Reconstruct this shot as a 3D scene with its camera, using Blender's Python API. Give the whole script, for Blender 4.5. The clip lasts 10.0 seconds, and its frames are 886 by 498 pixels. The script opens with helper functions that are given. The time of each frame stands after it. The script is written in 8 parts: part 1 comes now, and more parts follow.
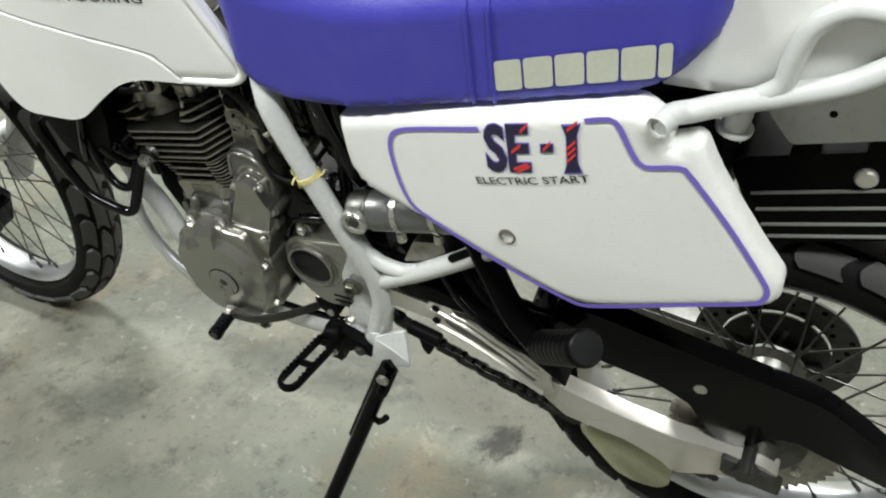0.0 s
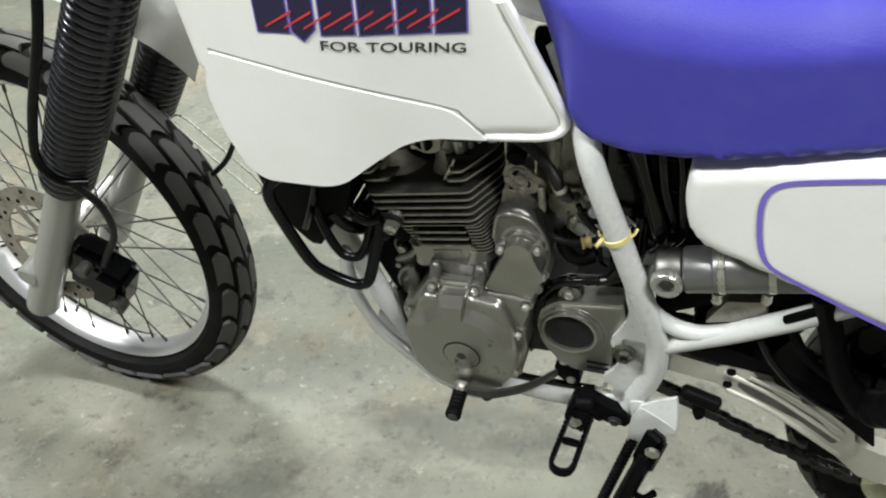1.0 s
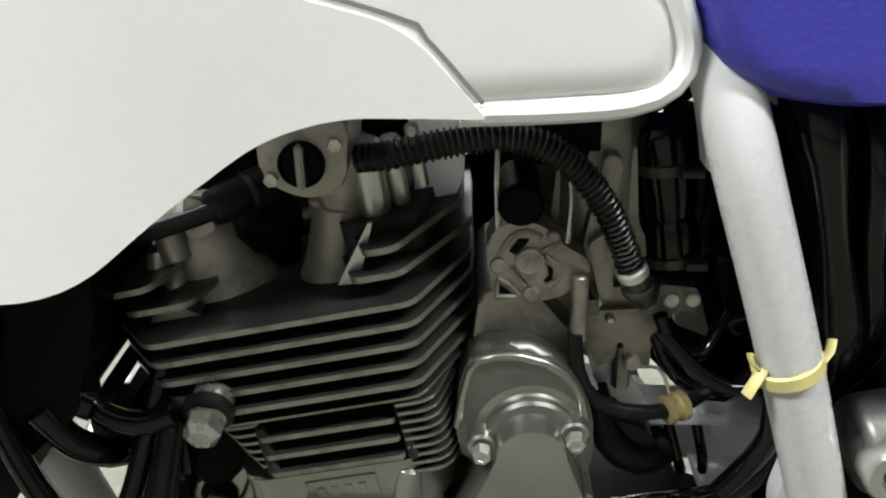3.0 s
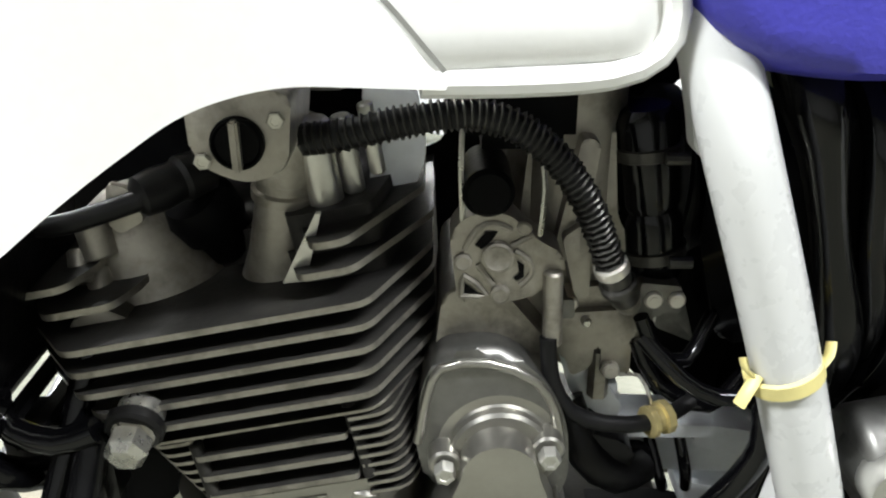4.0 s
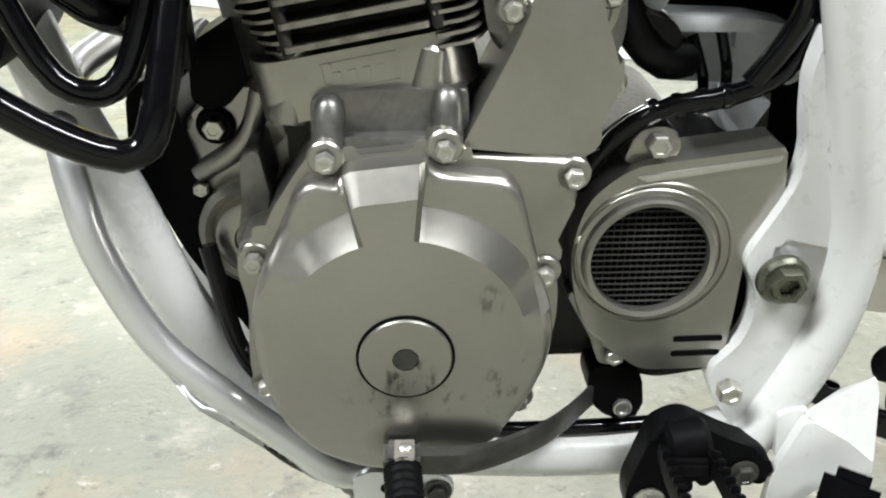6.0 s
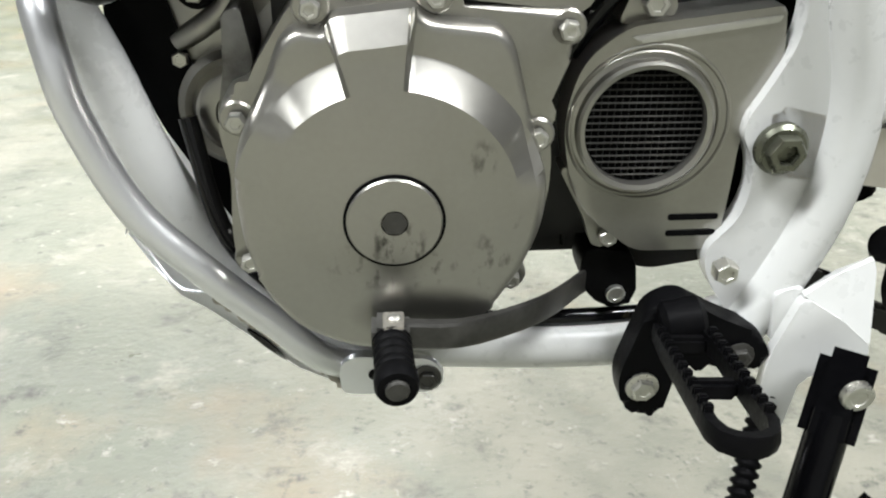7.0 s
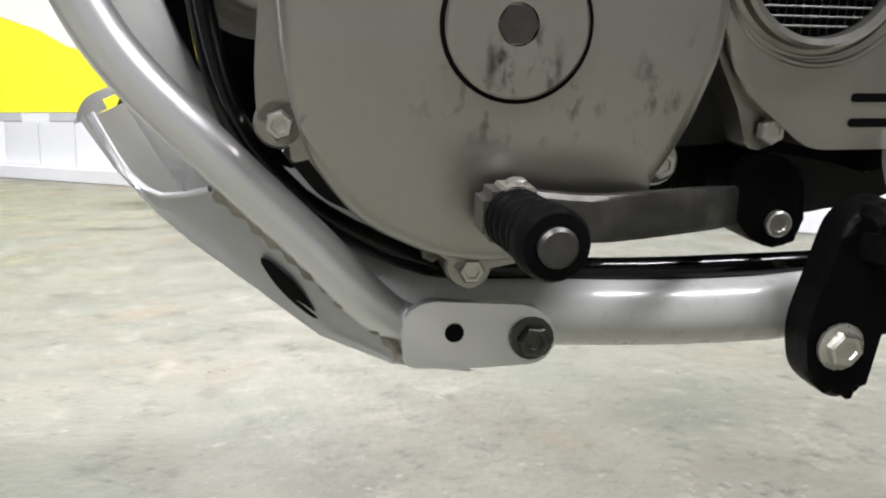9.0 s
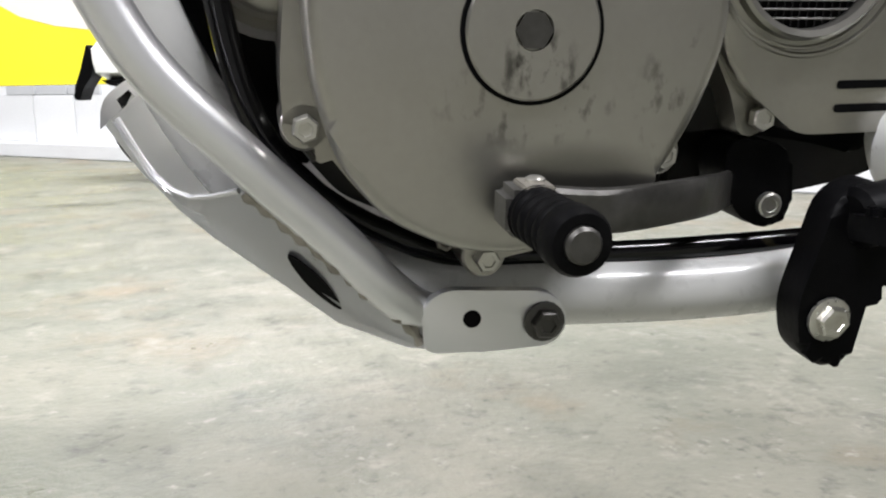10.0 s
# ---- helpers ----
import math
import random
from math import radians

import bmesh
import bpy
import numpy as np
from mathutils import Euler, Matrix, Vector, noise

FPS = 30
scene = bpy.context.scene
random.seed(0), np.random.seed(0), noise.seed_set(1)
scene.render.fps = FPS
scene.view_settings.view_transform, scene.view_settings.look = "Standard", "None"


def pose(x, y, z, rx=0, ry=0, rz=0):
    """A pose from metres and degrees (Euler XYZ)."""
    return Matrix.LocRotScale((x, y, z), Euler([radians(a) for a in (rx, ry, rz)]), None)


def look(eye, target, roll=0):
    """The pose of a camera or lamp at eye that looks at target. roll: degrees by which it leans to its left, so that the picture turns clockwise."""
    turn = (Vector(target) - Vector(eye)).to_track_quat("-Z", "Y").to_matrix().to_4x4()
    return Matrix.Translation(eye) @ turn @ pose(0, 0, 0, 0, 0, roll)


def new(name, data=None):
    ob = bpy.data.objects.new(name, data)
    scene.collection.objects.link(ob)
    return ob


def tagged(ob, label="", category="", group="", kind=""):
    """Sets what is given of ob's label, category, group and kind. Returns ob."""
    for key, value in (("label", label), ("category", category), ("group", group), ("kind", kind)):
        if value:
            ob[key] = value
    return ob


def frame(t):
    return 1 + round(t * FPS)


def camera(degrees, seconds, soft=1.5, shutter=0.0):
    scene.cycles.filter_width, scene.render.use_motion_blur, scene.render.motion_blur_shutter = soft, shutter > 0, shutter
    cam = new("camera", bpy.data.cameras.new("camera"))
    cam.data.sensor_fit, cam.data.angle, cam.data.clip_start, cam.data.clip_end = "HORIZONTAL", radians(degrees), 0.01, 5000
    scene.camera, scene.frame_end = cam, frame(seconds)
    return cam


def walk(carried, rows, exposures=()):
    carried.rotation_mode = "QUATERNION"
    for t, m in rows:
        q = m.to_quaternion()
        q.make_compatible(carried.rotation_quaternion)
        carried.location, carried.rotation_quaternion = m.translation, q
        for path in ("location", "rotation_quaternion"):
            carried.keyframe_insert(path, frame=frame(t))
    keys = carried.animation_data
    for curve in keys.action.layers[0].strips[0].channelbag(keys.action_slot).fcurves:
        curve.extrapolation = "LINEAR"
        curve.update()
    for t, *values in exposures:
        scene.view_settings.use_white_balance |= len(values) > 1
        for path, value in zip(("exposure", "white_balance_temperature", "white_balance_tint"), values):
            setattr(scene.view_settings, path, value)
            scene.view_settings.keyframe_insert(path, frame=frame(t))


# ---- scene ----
cam = camera(55.0, 10.0, soft=2.1)
PATH = [
    (0, (0.535, -0.864, 1.19), (-0.224, 0.505, -0.055), -6.0),
    (0.5, (0.332, -0.929, 1.21), (-0.508, 0.41, -0.015), -7.1),
    (1, (0.092, -0.914, 1.191), (-0.515, 0.552, -0.026), -5.5),
    (1.5, (-0.023, -0.809, 1.122), (-0.55, 0.674, -0.113), -5.6),
    (2, (-0.112, -0.64, 0.921), (-0.376, 1.108, -0.015), -0.3),
    (2.5, (-0.158, -0.554, 0.845), (-0.231, 1.303, 0.106), -1.5),
    (2.7, (-0.152, -0.546, 0.828), (-0.233, 1.342, 0.174), -1.3),
    (3.8, (-0.143, -0.488, 0.799), (-0.142, 1.412, 0.173), -0.3),
    (4, (-0.144, -0.493, 0.792), (-0.137, 1.41, 0.178), -0.4),
    (4.5, (-0.15, -0.507, 0.774), (-0.126, 1.389, 0.138), -0.2),
    (5, (-0.161, -0.525, 0.74), (-0.106, 1.351, 0.05), -0.4),
    (5.5, (-0.185, -0.549, 0.69), (-0.09, 1.302, -0.063), -0.2),
    (6, (-0.192, -0.565, 0.637), (-0.107, 1.283, -0.124), -0.0),
    (6.2, (-0.19, -0.568, 0.619), (-0.107, 1.277, -0.149), -0.0),
    (7.3, (-0.206, -0.575, 0.574), (-0.013, 1.248, -0.225), 0.9),
    (7.5, (-0.241, -0.575, 0.584), (0.036, 1.239, -0.211), 1.5),
    (8, (-0.341, -0.553, 0.569), (0.027, 1.281, -0.137), 1.2),
    (8.5, (-0.311, -0.505, 0.437), (0.029, 1.429, 0.058), 3.0),
    (9, (-0.261, -0.461, 0.398), (0.067, 1.489, 0.102), 0.3),
    (9.5, (-0.259, -0.465, 0.397), (0.097, 1.47, 0.037), -0.6),
    (10, (-0.282, -0.472, 0.411), (0.118, 1.451, 0.031), -0.9),
]
walk(cam, [(t, look(eye, target, roll)) for t, eye, target, roll in PATH],
     exposures=[(0, 0.16, 6500, 3), (1, 0.26, 6500, 4), (1.5, 0.28, 6500, 5), (2, 0.32, 6450, 7), (2.5, 0.32, 6450, 7), (4, 1.0, 6400, 6), (4.5, 1.4, 6350, 6), (5, 1.82, 6350, 5), (5.5, 1.32, 6350, 6),
                (6, 1.0, 6400, 6), (7.5, 0.78, 6400, 7), (8, 0.54, 6400, 10), (9, 0.58, 6400, 12), (10, 0.6, 6400, 12)])

# ---- light and room ----
world = bpy.data.worlds.new("world")
scene.world = world
world.use_nodes = True
world.node_tree.nodes["Background"].inputs[0].default_value = (0.95, 0.98, 1.0, 1)
world.node_tree.nodes["Background"].inputs[1].default_value = 0.025


def area_lamp(name, x, y, z, sx, sy, watts, color):
    data = bpy.data.lights.new(name, "AREA")
    data.shape, data.size, data.size_y, data.energy, data.color = "RECTANGLE", sx, sy, watts, color
    ob = new(name, data)
    ob.matrix_world = pose(x, y, z)
    return ob


LAMP = (0.99, 0.985, 1.0)
for lx, ly in ((-1.9, -1.3), (1.3, -1.3), (-1.9, 1.1), (1.3, 1.1), (-3.6, 4.4), (-0.6, 3.9)):
    area_lamp("ceiling_tube", lx, ly, 2.86, 1.5, 0.3, 78 if lx > 0 else 112, LAMP)

# ---- materials ----


def material(name, color, rough=0.5, metal=0.0, vary=0.12, scale=6.0, fine=90.0, bump=0.02, coat=0.0, dirt=None, dirt_amount=0.0,
             dirt_scale=9.0, rough_vary=0.1, random_tone=0.0, shine=0.5, stains_shade=(), stain_shade_color=(0.035, 0.034, 0.03)):
    """A Principled surface whose colour, gloss and relief vary at two scales, with stains of another colour and painted
    shade if asked for.
    """
    m = bpy.data.materials.new(name)
    m.use_nodes = True
    nt = m.node_tree
    n, l = nt.nodes, nt.links
    p = n["Principled BSDF"]
    tc = n.new("ShaderNodeTexCoord")
    big, small = n.new("ShaderNodeTexNoise"), n.new("ShaderNodeTexNoise")
    big.inputs["Scale"].default_value, big.inputs["Detail"].default_value = scale, 5
    small.inputs["Scale"].default_value, small.inputs["Detail"].default_value = fine, 4
    l.new(tc.outputs["Object"], big.inputs["Vector"])
    l.new(tc.outputs["Object"], small.inputs["Vector"])
    both = n.new("ShaderNodeMath")
    both.operation = "MULTIPLY_ADD"
    l.new(small.outputs["Fac"], both.inputs[0])
    both.inputs[1].default_value = 0.5
    half = n.new("ShaderNodeMath")
    half.operation = "MULTIPLY"
    half.inputs[1].default_value = 0.5
    l.new(big.outputs["Fac"], half.inputs[0])
    l.new(half.outputs[0], both.inputs[2])
    tone = n.new("ShaderNodeMapRange")
    tone.inputs["From Min"].default_value, tone.inputs["From Max"].default_value = 0.3, 0.7
    tone.inputs["To Min"].default_value, tone.inputs["To Max"].default_value = 1 - vary, 1 + vary
    l.new(both.outputs[0], tone.inputs["Value"])
    mul = n.new("ShaderNodeVectorMath")
    mul.operation = "SCALE"
    mul.inputs[0].default_value = color
    l.new(tone.outputs[0], mul.inputs["Scale"])
    out = mul.outputs[0]
    if random_tone:
        info = n.new("ShaderNodeObjectInfo")
        r = n.new("ShaderNodeMapRange")
        r.inputs["To Min"].default_value, r.inputs["To Max"].default_value = 1 - random_tone, 1 + random_tone
        l.new(info.outputs["Random"], r.inputs["Value"])
        again = n.new("ShaderNodeVectorMath")
        again.operation = "SCALE"
        l.new(out, again.inputs[0])
        l.new(r.outputs[0], again.inputs["Scale"])
        out = again.outputs[0]
    if dirt:
        spots = n.new("ShaderNodeTexNoise")
        spots.inputs["Scale"].default_value, spots.inputs["Detail"].default_value, spots.inputs["Roughness"].default_value = dirt_scale, 7, 0.65
        l.new(tc.outputs["Object"], spots.inputs["Vector"])
        cut = n.new("ShaderNodeMapRange")
        cut.inputs["From Min"].default_value, cut.inputs["From Max"].default_value = 0.48, 0.72
        cut.inputs["To Max"].default_value = dirt_amount
        l.new(spots.outputs["Fac"], cut.inputs["Value"])
        mix = n.new("ShaderNodeMix")
        mix.data_type = "RGBA"
        l.new(cut.outputs[0], mix.inputs["Factor"])
        l.new(out, mix.inputs["A"])
        mix.inputs["B"].default_value = (*dirt, 1)
        out = mix.outputs["Result"]
    if stains_shade:
        part_xyz = n.new("ShaderNodeSeparateXYZ")
        l.new(tc.outputs["Object"], part_xyz.inputs[0])
        streak, squash = n.new("ShaderNodeTexNoise"), n.new("ShaderNodeMapping")
        squash.inputs["Scale"].default_value = (1.0, 1.0, 0.55)
        l.new(tc.outputs["Object"], squash.inputs["Vector"])
        l.new(squash.outputs[0], streak.inputs["Vector"])
        streak.inputs["Scale"].default_value, streak.inputs["Detail"].default_value = 170, 6
        for cx, cz, rx, rz, low, amount in stains_shade:
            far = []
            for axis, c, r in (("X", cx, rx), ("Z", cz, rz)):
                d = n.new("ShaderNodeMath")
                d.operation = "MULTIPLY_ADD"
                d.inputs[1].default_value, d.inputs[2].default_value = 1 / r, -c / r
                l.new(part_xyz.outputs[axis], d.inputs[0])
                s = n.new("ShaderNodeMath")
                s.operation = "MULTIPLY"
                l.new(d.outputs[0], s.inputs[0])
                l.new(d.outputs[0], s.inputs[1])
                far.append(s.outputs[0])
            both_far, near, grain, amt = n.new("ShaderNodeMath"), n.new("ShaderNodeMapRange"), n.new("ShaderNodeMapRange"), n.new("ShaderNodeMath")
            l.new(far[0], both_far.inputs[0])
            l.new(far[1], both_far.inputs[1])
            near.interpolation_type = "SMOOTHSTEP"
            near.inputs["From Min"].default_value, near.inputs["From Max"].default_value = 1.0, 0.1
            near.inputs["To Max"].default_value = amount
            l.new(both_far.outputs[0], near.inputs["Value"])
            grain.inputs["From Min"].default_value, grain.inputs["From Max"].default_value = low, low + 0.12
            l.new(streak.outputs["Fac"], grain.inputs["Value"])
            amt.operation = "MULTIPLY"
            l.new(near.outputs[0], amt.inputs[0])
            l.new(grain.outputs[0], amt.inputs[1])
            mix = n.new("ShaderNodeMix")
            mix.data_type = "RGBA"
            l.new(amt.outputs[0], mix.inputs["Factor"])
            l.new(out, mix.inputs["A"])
            mix.inputs["B"].default_value = (*stain_shade_color, 1)
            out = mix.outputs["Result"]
    l.new(out, p.inputs["Base Color"])
    gloss = n.new("ShaderNodeMapRange")
    gloss.inputs["From Min"].default_value, gloss.inputs["From Max"].default_value = 0.3, 0.7
    gloss.inputs["To Min"].default_value, gloss.inputs["To Max"].default_value = max(rough - rough_vary, 0.02), min(rough + rough_vary, 1)
    l.new(both.outputs[0], gloss.inputs["Value"])
    l.new(gloss.outputs[0], p.inputs["Roughness"])
    p.inputs["Metallic"].default_value = metal
    p.inputs["Coat Weight"].default_value = coat
    p.inputs["Specular IOR Level"].default_value = shine
    p.inputs["Coat Roughness"].default_value = 0.12
    if bump:
        b = n.new("ShaderNodeBump")
        b.inputs["Strength"].default_value, b.inputs["Distance"].default_value = 0.5, bump
        l.new(small.outputs["Fac"], b.inputs["Height"])
        l.new(b.outputs[0], p.inputs["Normal"])
    return m


WHITE = material("white_plastic", (0.87, 0.87, 0.845), 0.34, vary=0.02, scale=4, fine=260, bump=0.00015, coat=0.25, dirt=(0.62, 0.6, 0.53), dirt_amount=0.16, dirt_scale=7)
FRAME_WHITE = material("white_frame_paint", (0.60, 0.605, 0.595), 0.3, vary=0.02, scale=10, fine=120, bump=0.0001, coat=0.35, dirt=(0.46, 0.42, 0.34), dirt_amount=0.08, dirt_scale=16)
BLUE = material("blue_vinyl", (0.052, 0.048, 0.37), 0.42, vary=0.07, scale=9, fine=420, bump=0.0006, dirt=(0.10, 0.10, 0.42), dirt_amount=0.25, dirt_scale=14)
SILVER = material("cast_silver_paint", (0.37, 0.361, 0.33), 0.31, 0.93, vary=0.04, scale=18, fine=300, bump=0, dirt=(0.22, 0.21, 0.18), dirt_amount=0.35, dirt_scale=14, rough_vary=0.04)
# first patch: the peg's shadow painted on the lower face; the rest are stains
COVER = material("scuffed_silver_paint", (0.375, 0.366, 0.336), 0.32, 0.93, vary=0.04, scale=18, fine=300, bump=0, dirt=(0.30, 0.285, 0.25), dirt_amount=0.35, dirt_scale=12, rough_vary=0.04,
                 stains_shade=((-0.178, 0.3935, 0.042, 0.019, 0.0, 0.55), (-0.193, 0.424, 0.040, 0.018, 0.55, 0.6), (-0.1915, 0.437, 0.016, 0.013, 0.50, 0.85), (-0.140, 0.425, 0.018, 0.03, 0.54, 0.5), (-0.152, 0.478, 0.008, 0.012, 0.5, 0.5)))
ALLOY = material("bare_alloy", (0.58, 0.575, 0.54), 0.30, 0.85, vary=0.05, scale=22, fine=200, bump=0, dirt=(0.25, 0.23, 0.19), dirt_amount=0.35, dirt_scale=30, rough_vary=0.05)
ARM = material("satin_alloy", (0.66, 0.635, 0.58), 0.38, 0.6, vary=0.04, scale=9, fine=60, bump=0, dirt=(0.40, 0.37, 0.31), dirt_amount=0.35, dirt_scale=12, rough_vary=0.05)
# near black: on the engine cases this colour carries the shade of the gaps
DARK_CASE = material("dark_casting_and_shade", (0.0085, 0.008, 0.0078), 0.38, 0.3, vary=0.25, scale=20, fine=300, bump=0.0003, dirt=(0.006, 0.006, 0.0055), dirt_amount=0.7, dirt_scale=24)
OLD_ALLOY = material("weathered_alloy", (0.34, 0.32, 0.28), 0.42, 0.7, vary=0.14, scale=30, fine=300, bump=0.0003, dirt=(0.06, 0.052, 0.04), dirt_amount=0.7, dirt_scale=42)
BRUSHED = material("satin_alloy_tube", (0.74, 0.745, 0.76), 0.34, 0.85, vary=0.02, scale=7, fine=30, bump=0, rough_vary=0.03)
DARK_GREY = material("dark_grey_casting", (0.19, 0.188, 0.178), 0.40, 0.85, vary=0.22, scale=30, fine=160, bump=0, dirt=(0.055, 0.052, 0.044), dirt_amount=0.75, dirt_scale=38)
FIN = material("black_cylinder_paint", (0.026, 0.025, 0.0235), 0.45, 0.0, vary=0.3, scale=30, fine=260, bump=0.0003, dirt=(0.07, 0.066, 0.058), dirt_amount=0.5, dirt_scale=40, shine=0.12)
FIN_EDGE = material("worn_fin_edge", (0.30, 0.285, 0.25), 0.36, 0.75, vary=0.2, scale=60, fine=400, bump=0.0003, dirt=(0.06, 0.055, 0.045), dirt_amount=0.65, dirt_scale=70)
BLACK = material("black_gloss_paint", (0.0014, 0.0014, 0.0018), 0.16, vary=0.2, scale=20, fine=300, bump=0.0001, dirt=(0.006, 0.0057, 0.0054), dirt_amount=0.25, dirt_scale=24, rough_vary=0.05, shine=0.16)
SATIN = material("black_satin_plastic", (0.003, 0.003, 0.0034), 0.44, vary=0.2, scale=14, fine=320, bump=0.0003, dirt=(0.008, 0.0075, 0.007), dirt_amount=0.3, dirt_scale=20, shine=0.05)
RUBBER = material("black_rubber", (0.0055, 0.0055, 0.006), 0.38, vary=0.25, scale=24, fine=280, bump=0.0003, dirt=(0.022, 0.0205, 0.018), dirt_amount=0.35, dirt_scale=30, shine=0.2)
TYRE = material("tyre_rubber", (0.0045, 0.0045, 0.0045), 0.62, vary=0.2, scale=10, fine=220, bump=0.0005, dirt=(0.018, 0.017, 0.015), dirt_amount=0.45, dirt_scale=16, shine=0.1)
BOOT = material("glossy_boot_rubber", (0.010, 0.010, 0.014), 0.17, vary=0.2, scale=20, fine=200, bump=0.0002, dirt=(0.02, 0.02, 0.022), dirt_amount=0.3, dirt_scale=24, shine=0.5)
GLOSS = material("glossy_black", (0.002, 0.002, 0.0024), 0.12, vary=0.2, scale=20, fine=160, bump=0.0002, rough_vary=0.05, shine=0.34)
CAN = material("grey_satin_can", (0.19, 0.19, 0.188), 0.36, 0.7, vary=0.05, scale=10, fine=100, bump=0)
TREAD = material("worn_tread_rubber", (0.042, 0.041, 0.039), 0.7, vary=0.2, scale=18, fine=260, bump=0.0005, dirt=(0.045, 0.043, 0.038), dirt_amount=0.4, dirt_scale=24, random_tone=0.2)
FORK_GREY = material("grey_fork_paint", (0.30, 0.30, 0.28), 0.38, 0.3, vary=0.04, scale=10, fine=300, bump=0.0001, coat=0.1)
STEEL = material("zinc_steel", (0.60, 0.59, 0.54), 0.30, 0.9, vary=0.1, scale=60, fine=300, bump=0, dirt=(0.25, 0.22, 0.15), dirt_amount=0.4, dirt_scale=80)
DARK_STEEL = material("dark_steel", (0.075, 0.073, 0.068), 0.38, 0.7, vary=0.2, scale=50, fine=300, bump=0.0003, dirt=(0.025, 0.023, 0.02), dirt_amount=0.5, dirt_scale=60)
PURPLE = material("purple_stripe", (0.20, 0.15, 0.60), 0.36, vary=0.04, scale=12, fine=200, bump=0)
NAVY = material("navy_print", (0.018, 0.014, 0.05), 0.36, vary=0.08, scale=20, fine=200, bump=0)
RED = material("red_print", (0.66, 0.045, 0.05), 0.36, vary=0.05, scale=20, fine=200, bump=0)
PRINT = material("dark_print", (0.035, 0.032, 0.035), 0.4, vary=0.1, scale=20, fine=200, bump=0)
CREAM_PRINT = material("cream_print", (0.56, 0.57, 0.48), 0.45, vary=0.08, scale=20, fine=240, bump=0.0002)
YELLOWED = material("yellowed_nylon", (0.68, 0.60, 0.25), 0.45, vary=0.08, scale=40, fine=200, bump=0.0003)
BRASS = material("yellow_zinc", (0.62, 0.52, 0.25), 0.35, 0.75, vary=0.12, scale=60, fine=300, bump=0.0003)
ZINC = material("olive_zinc", (0.15, 0.155, 0.12), 0.3, 0.85, vary=0.12, scale=60, fine=300, bump=0.0002, dirt=(0.05, 0.045, 0.03), dirt_amount=0.5, dirt_scale=70)
GUIDE = material("aged_nylon_guide", (0.33, 0.33, 0.21), 0.55, vary=0.1, scale=20, fine=200, bump=0.0004, dirt=(0.2, 0.18, 0.1), dirt_amount=0.4)
MIST = material("frosted_metal", (0.80, 0.83, 0.86), 0.36, 0.0, vary=0.1, scale=30, fine=120, bump=0.0003, dirt=(0.28, 0.28, 0.27), dirt_amount=0.45, dirt_scale=30)

# ---- building helpers ----
LEAN = Matrix.Rotation(radians(6.5), 4, "X")


def empty(name, m=None, parent=None):
    ob = new(name)
    ob.empty_display_size = 0.05
    if parent:
        ob.parent = parent
    if m is not None:
        ob.matrix_basis = m
    return ob


def mesh_of(name, bm, mats, angle=35):
    me = bpy.data.meshes.new(name)
    bmesh.ops.recalc_face_normals(bm, faces=bm.faces[:])
    for f in bm.faces:
        f.smooth = True
    bm.to_mesh(me)
    bm.free()
    for m in mats if isinstance(mats, (list, tuple)) else [mats]:
        me.materials.append(m)
    me.set_sharp_from_angle(angle=radians(angle))
    return me


def part(name, bm, mats, parent, label="", angle=35, m=None):
    ob = new(name, mesh_of(name, bm, mats, angle))
    ob.parent = parent
    if m is not None:
        ob.matrix_basis = m
    return tagged(ob, label)


def fillet(poly, r, n=4):
    """A closed outline with its corners rounded; a corner may carry a radius of its own as a third value."""
    out, k = [], len(poly)
    for i in range(k):
        p = Vector(poly[i][:2])
        a, b = Vector(poly[i - 1][:2]) - p, Vector(poly[(i + 1) % k][:2]) - p
        rr = poly[i][2] if len(poly[i]) > 2 else r
        d = min(rr, a.length * 0.45, b.length * 0.45)
        if d < 1e-4:
            out.append(p)
            continue
        s, e = p + a.normalized() * d, p + b.normalized() * d
        for j in range(n + 1):
            t = j / n
            out.append((1 - t) ** 2 * s + 2 * t * (1 - t) * p + t * t * e)
    return [(v.x, v.y) for v in out]


def prism(bm, outline, y0, y1, bevel=0.0, seg=2, mat=0):
    """An outline in x and z, drawn out from y0 to y1 (the near side), with a rounded near edge."""
    back = [bm.verts.new((x, y0, z)) for x, z in outline]
    front = [bm.verts.new((x, y1, z)) for x, z in outline]
    k = len(outline)
    faces = [bm.faces.new(back), bm.faces.new(front)]
    faces += [bm.faces.new((back[i], back[(i + 1) % k], front[(i + 1) % k], front[i])) for i in range(k)]
    for f in faces:
        f.material_index = mat
    if bevel:
        edges = [e for e in faces[1].edges]
        bmesh.ops.bevel(bm, geom=edges, offset=bevel, segments=seg, affect="EDGES", profile=0.6, clamp_overlap=True)
    return faces


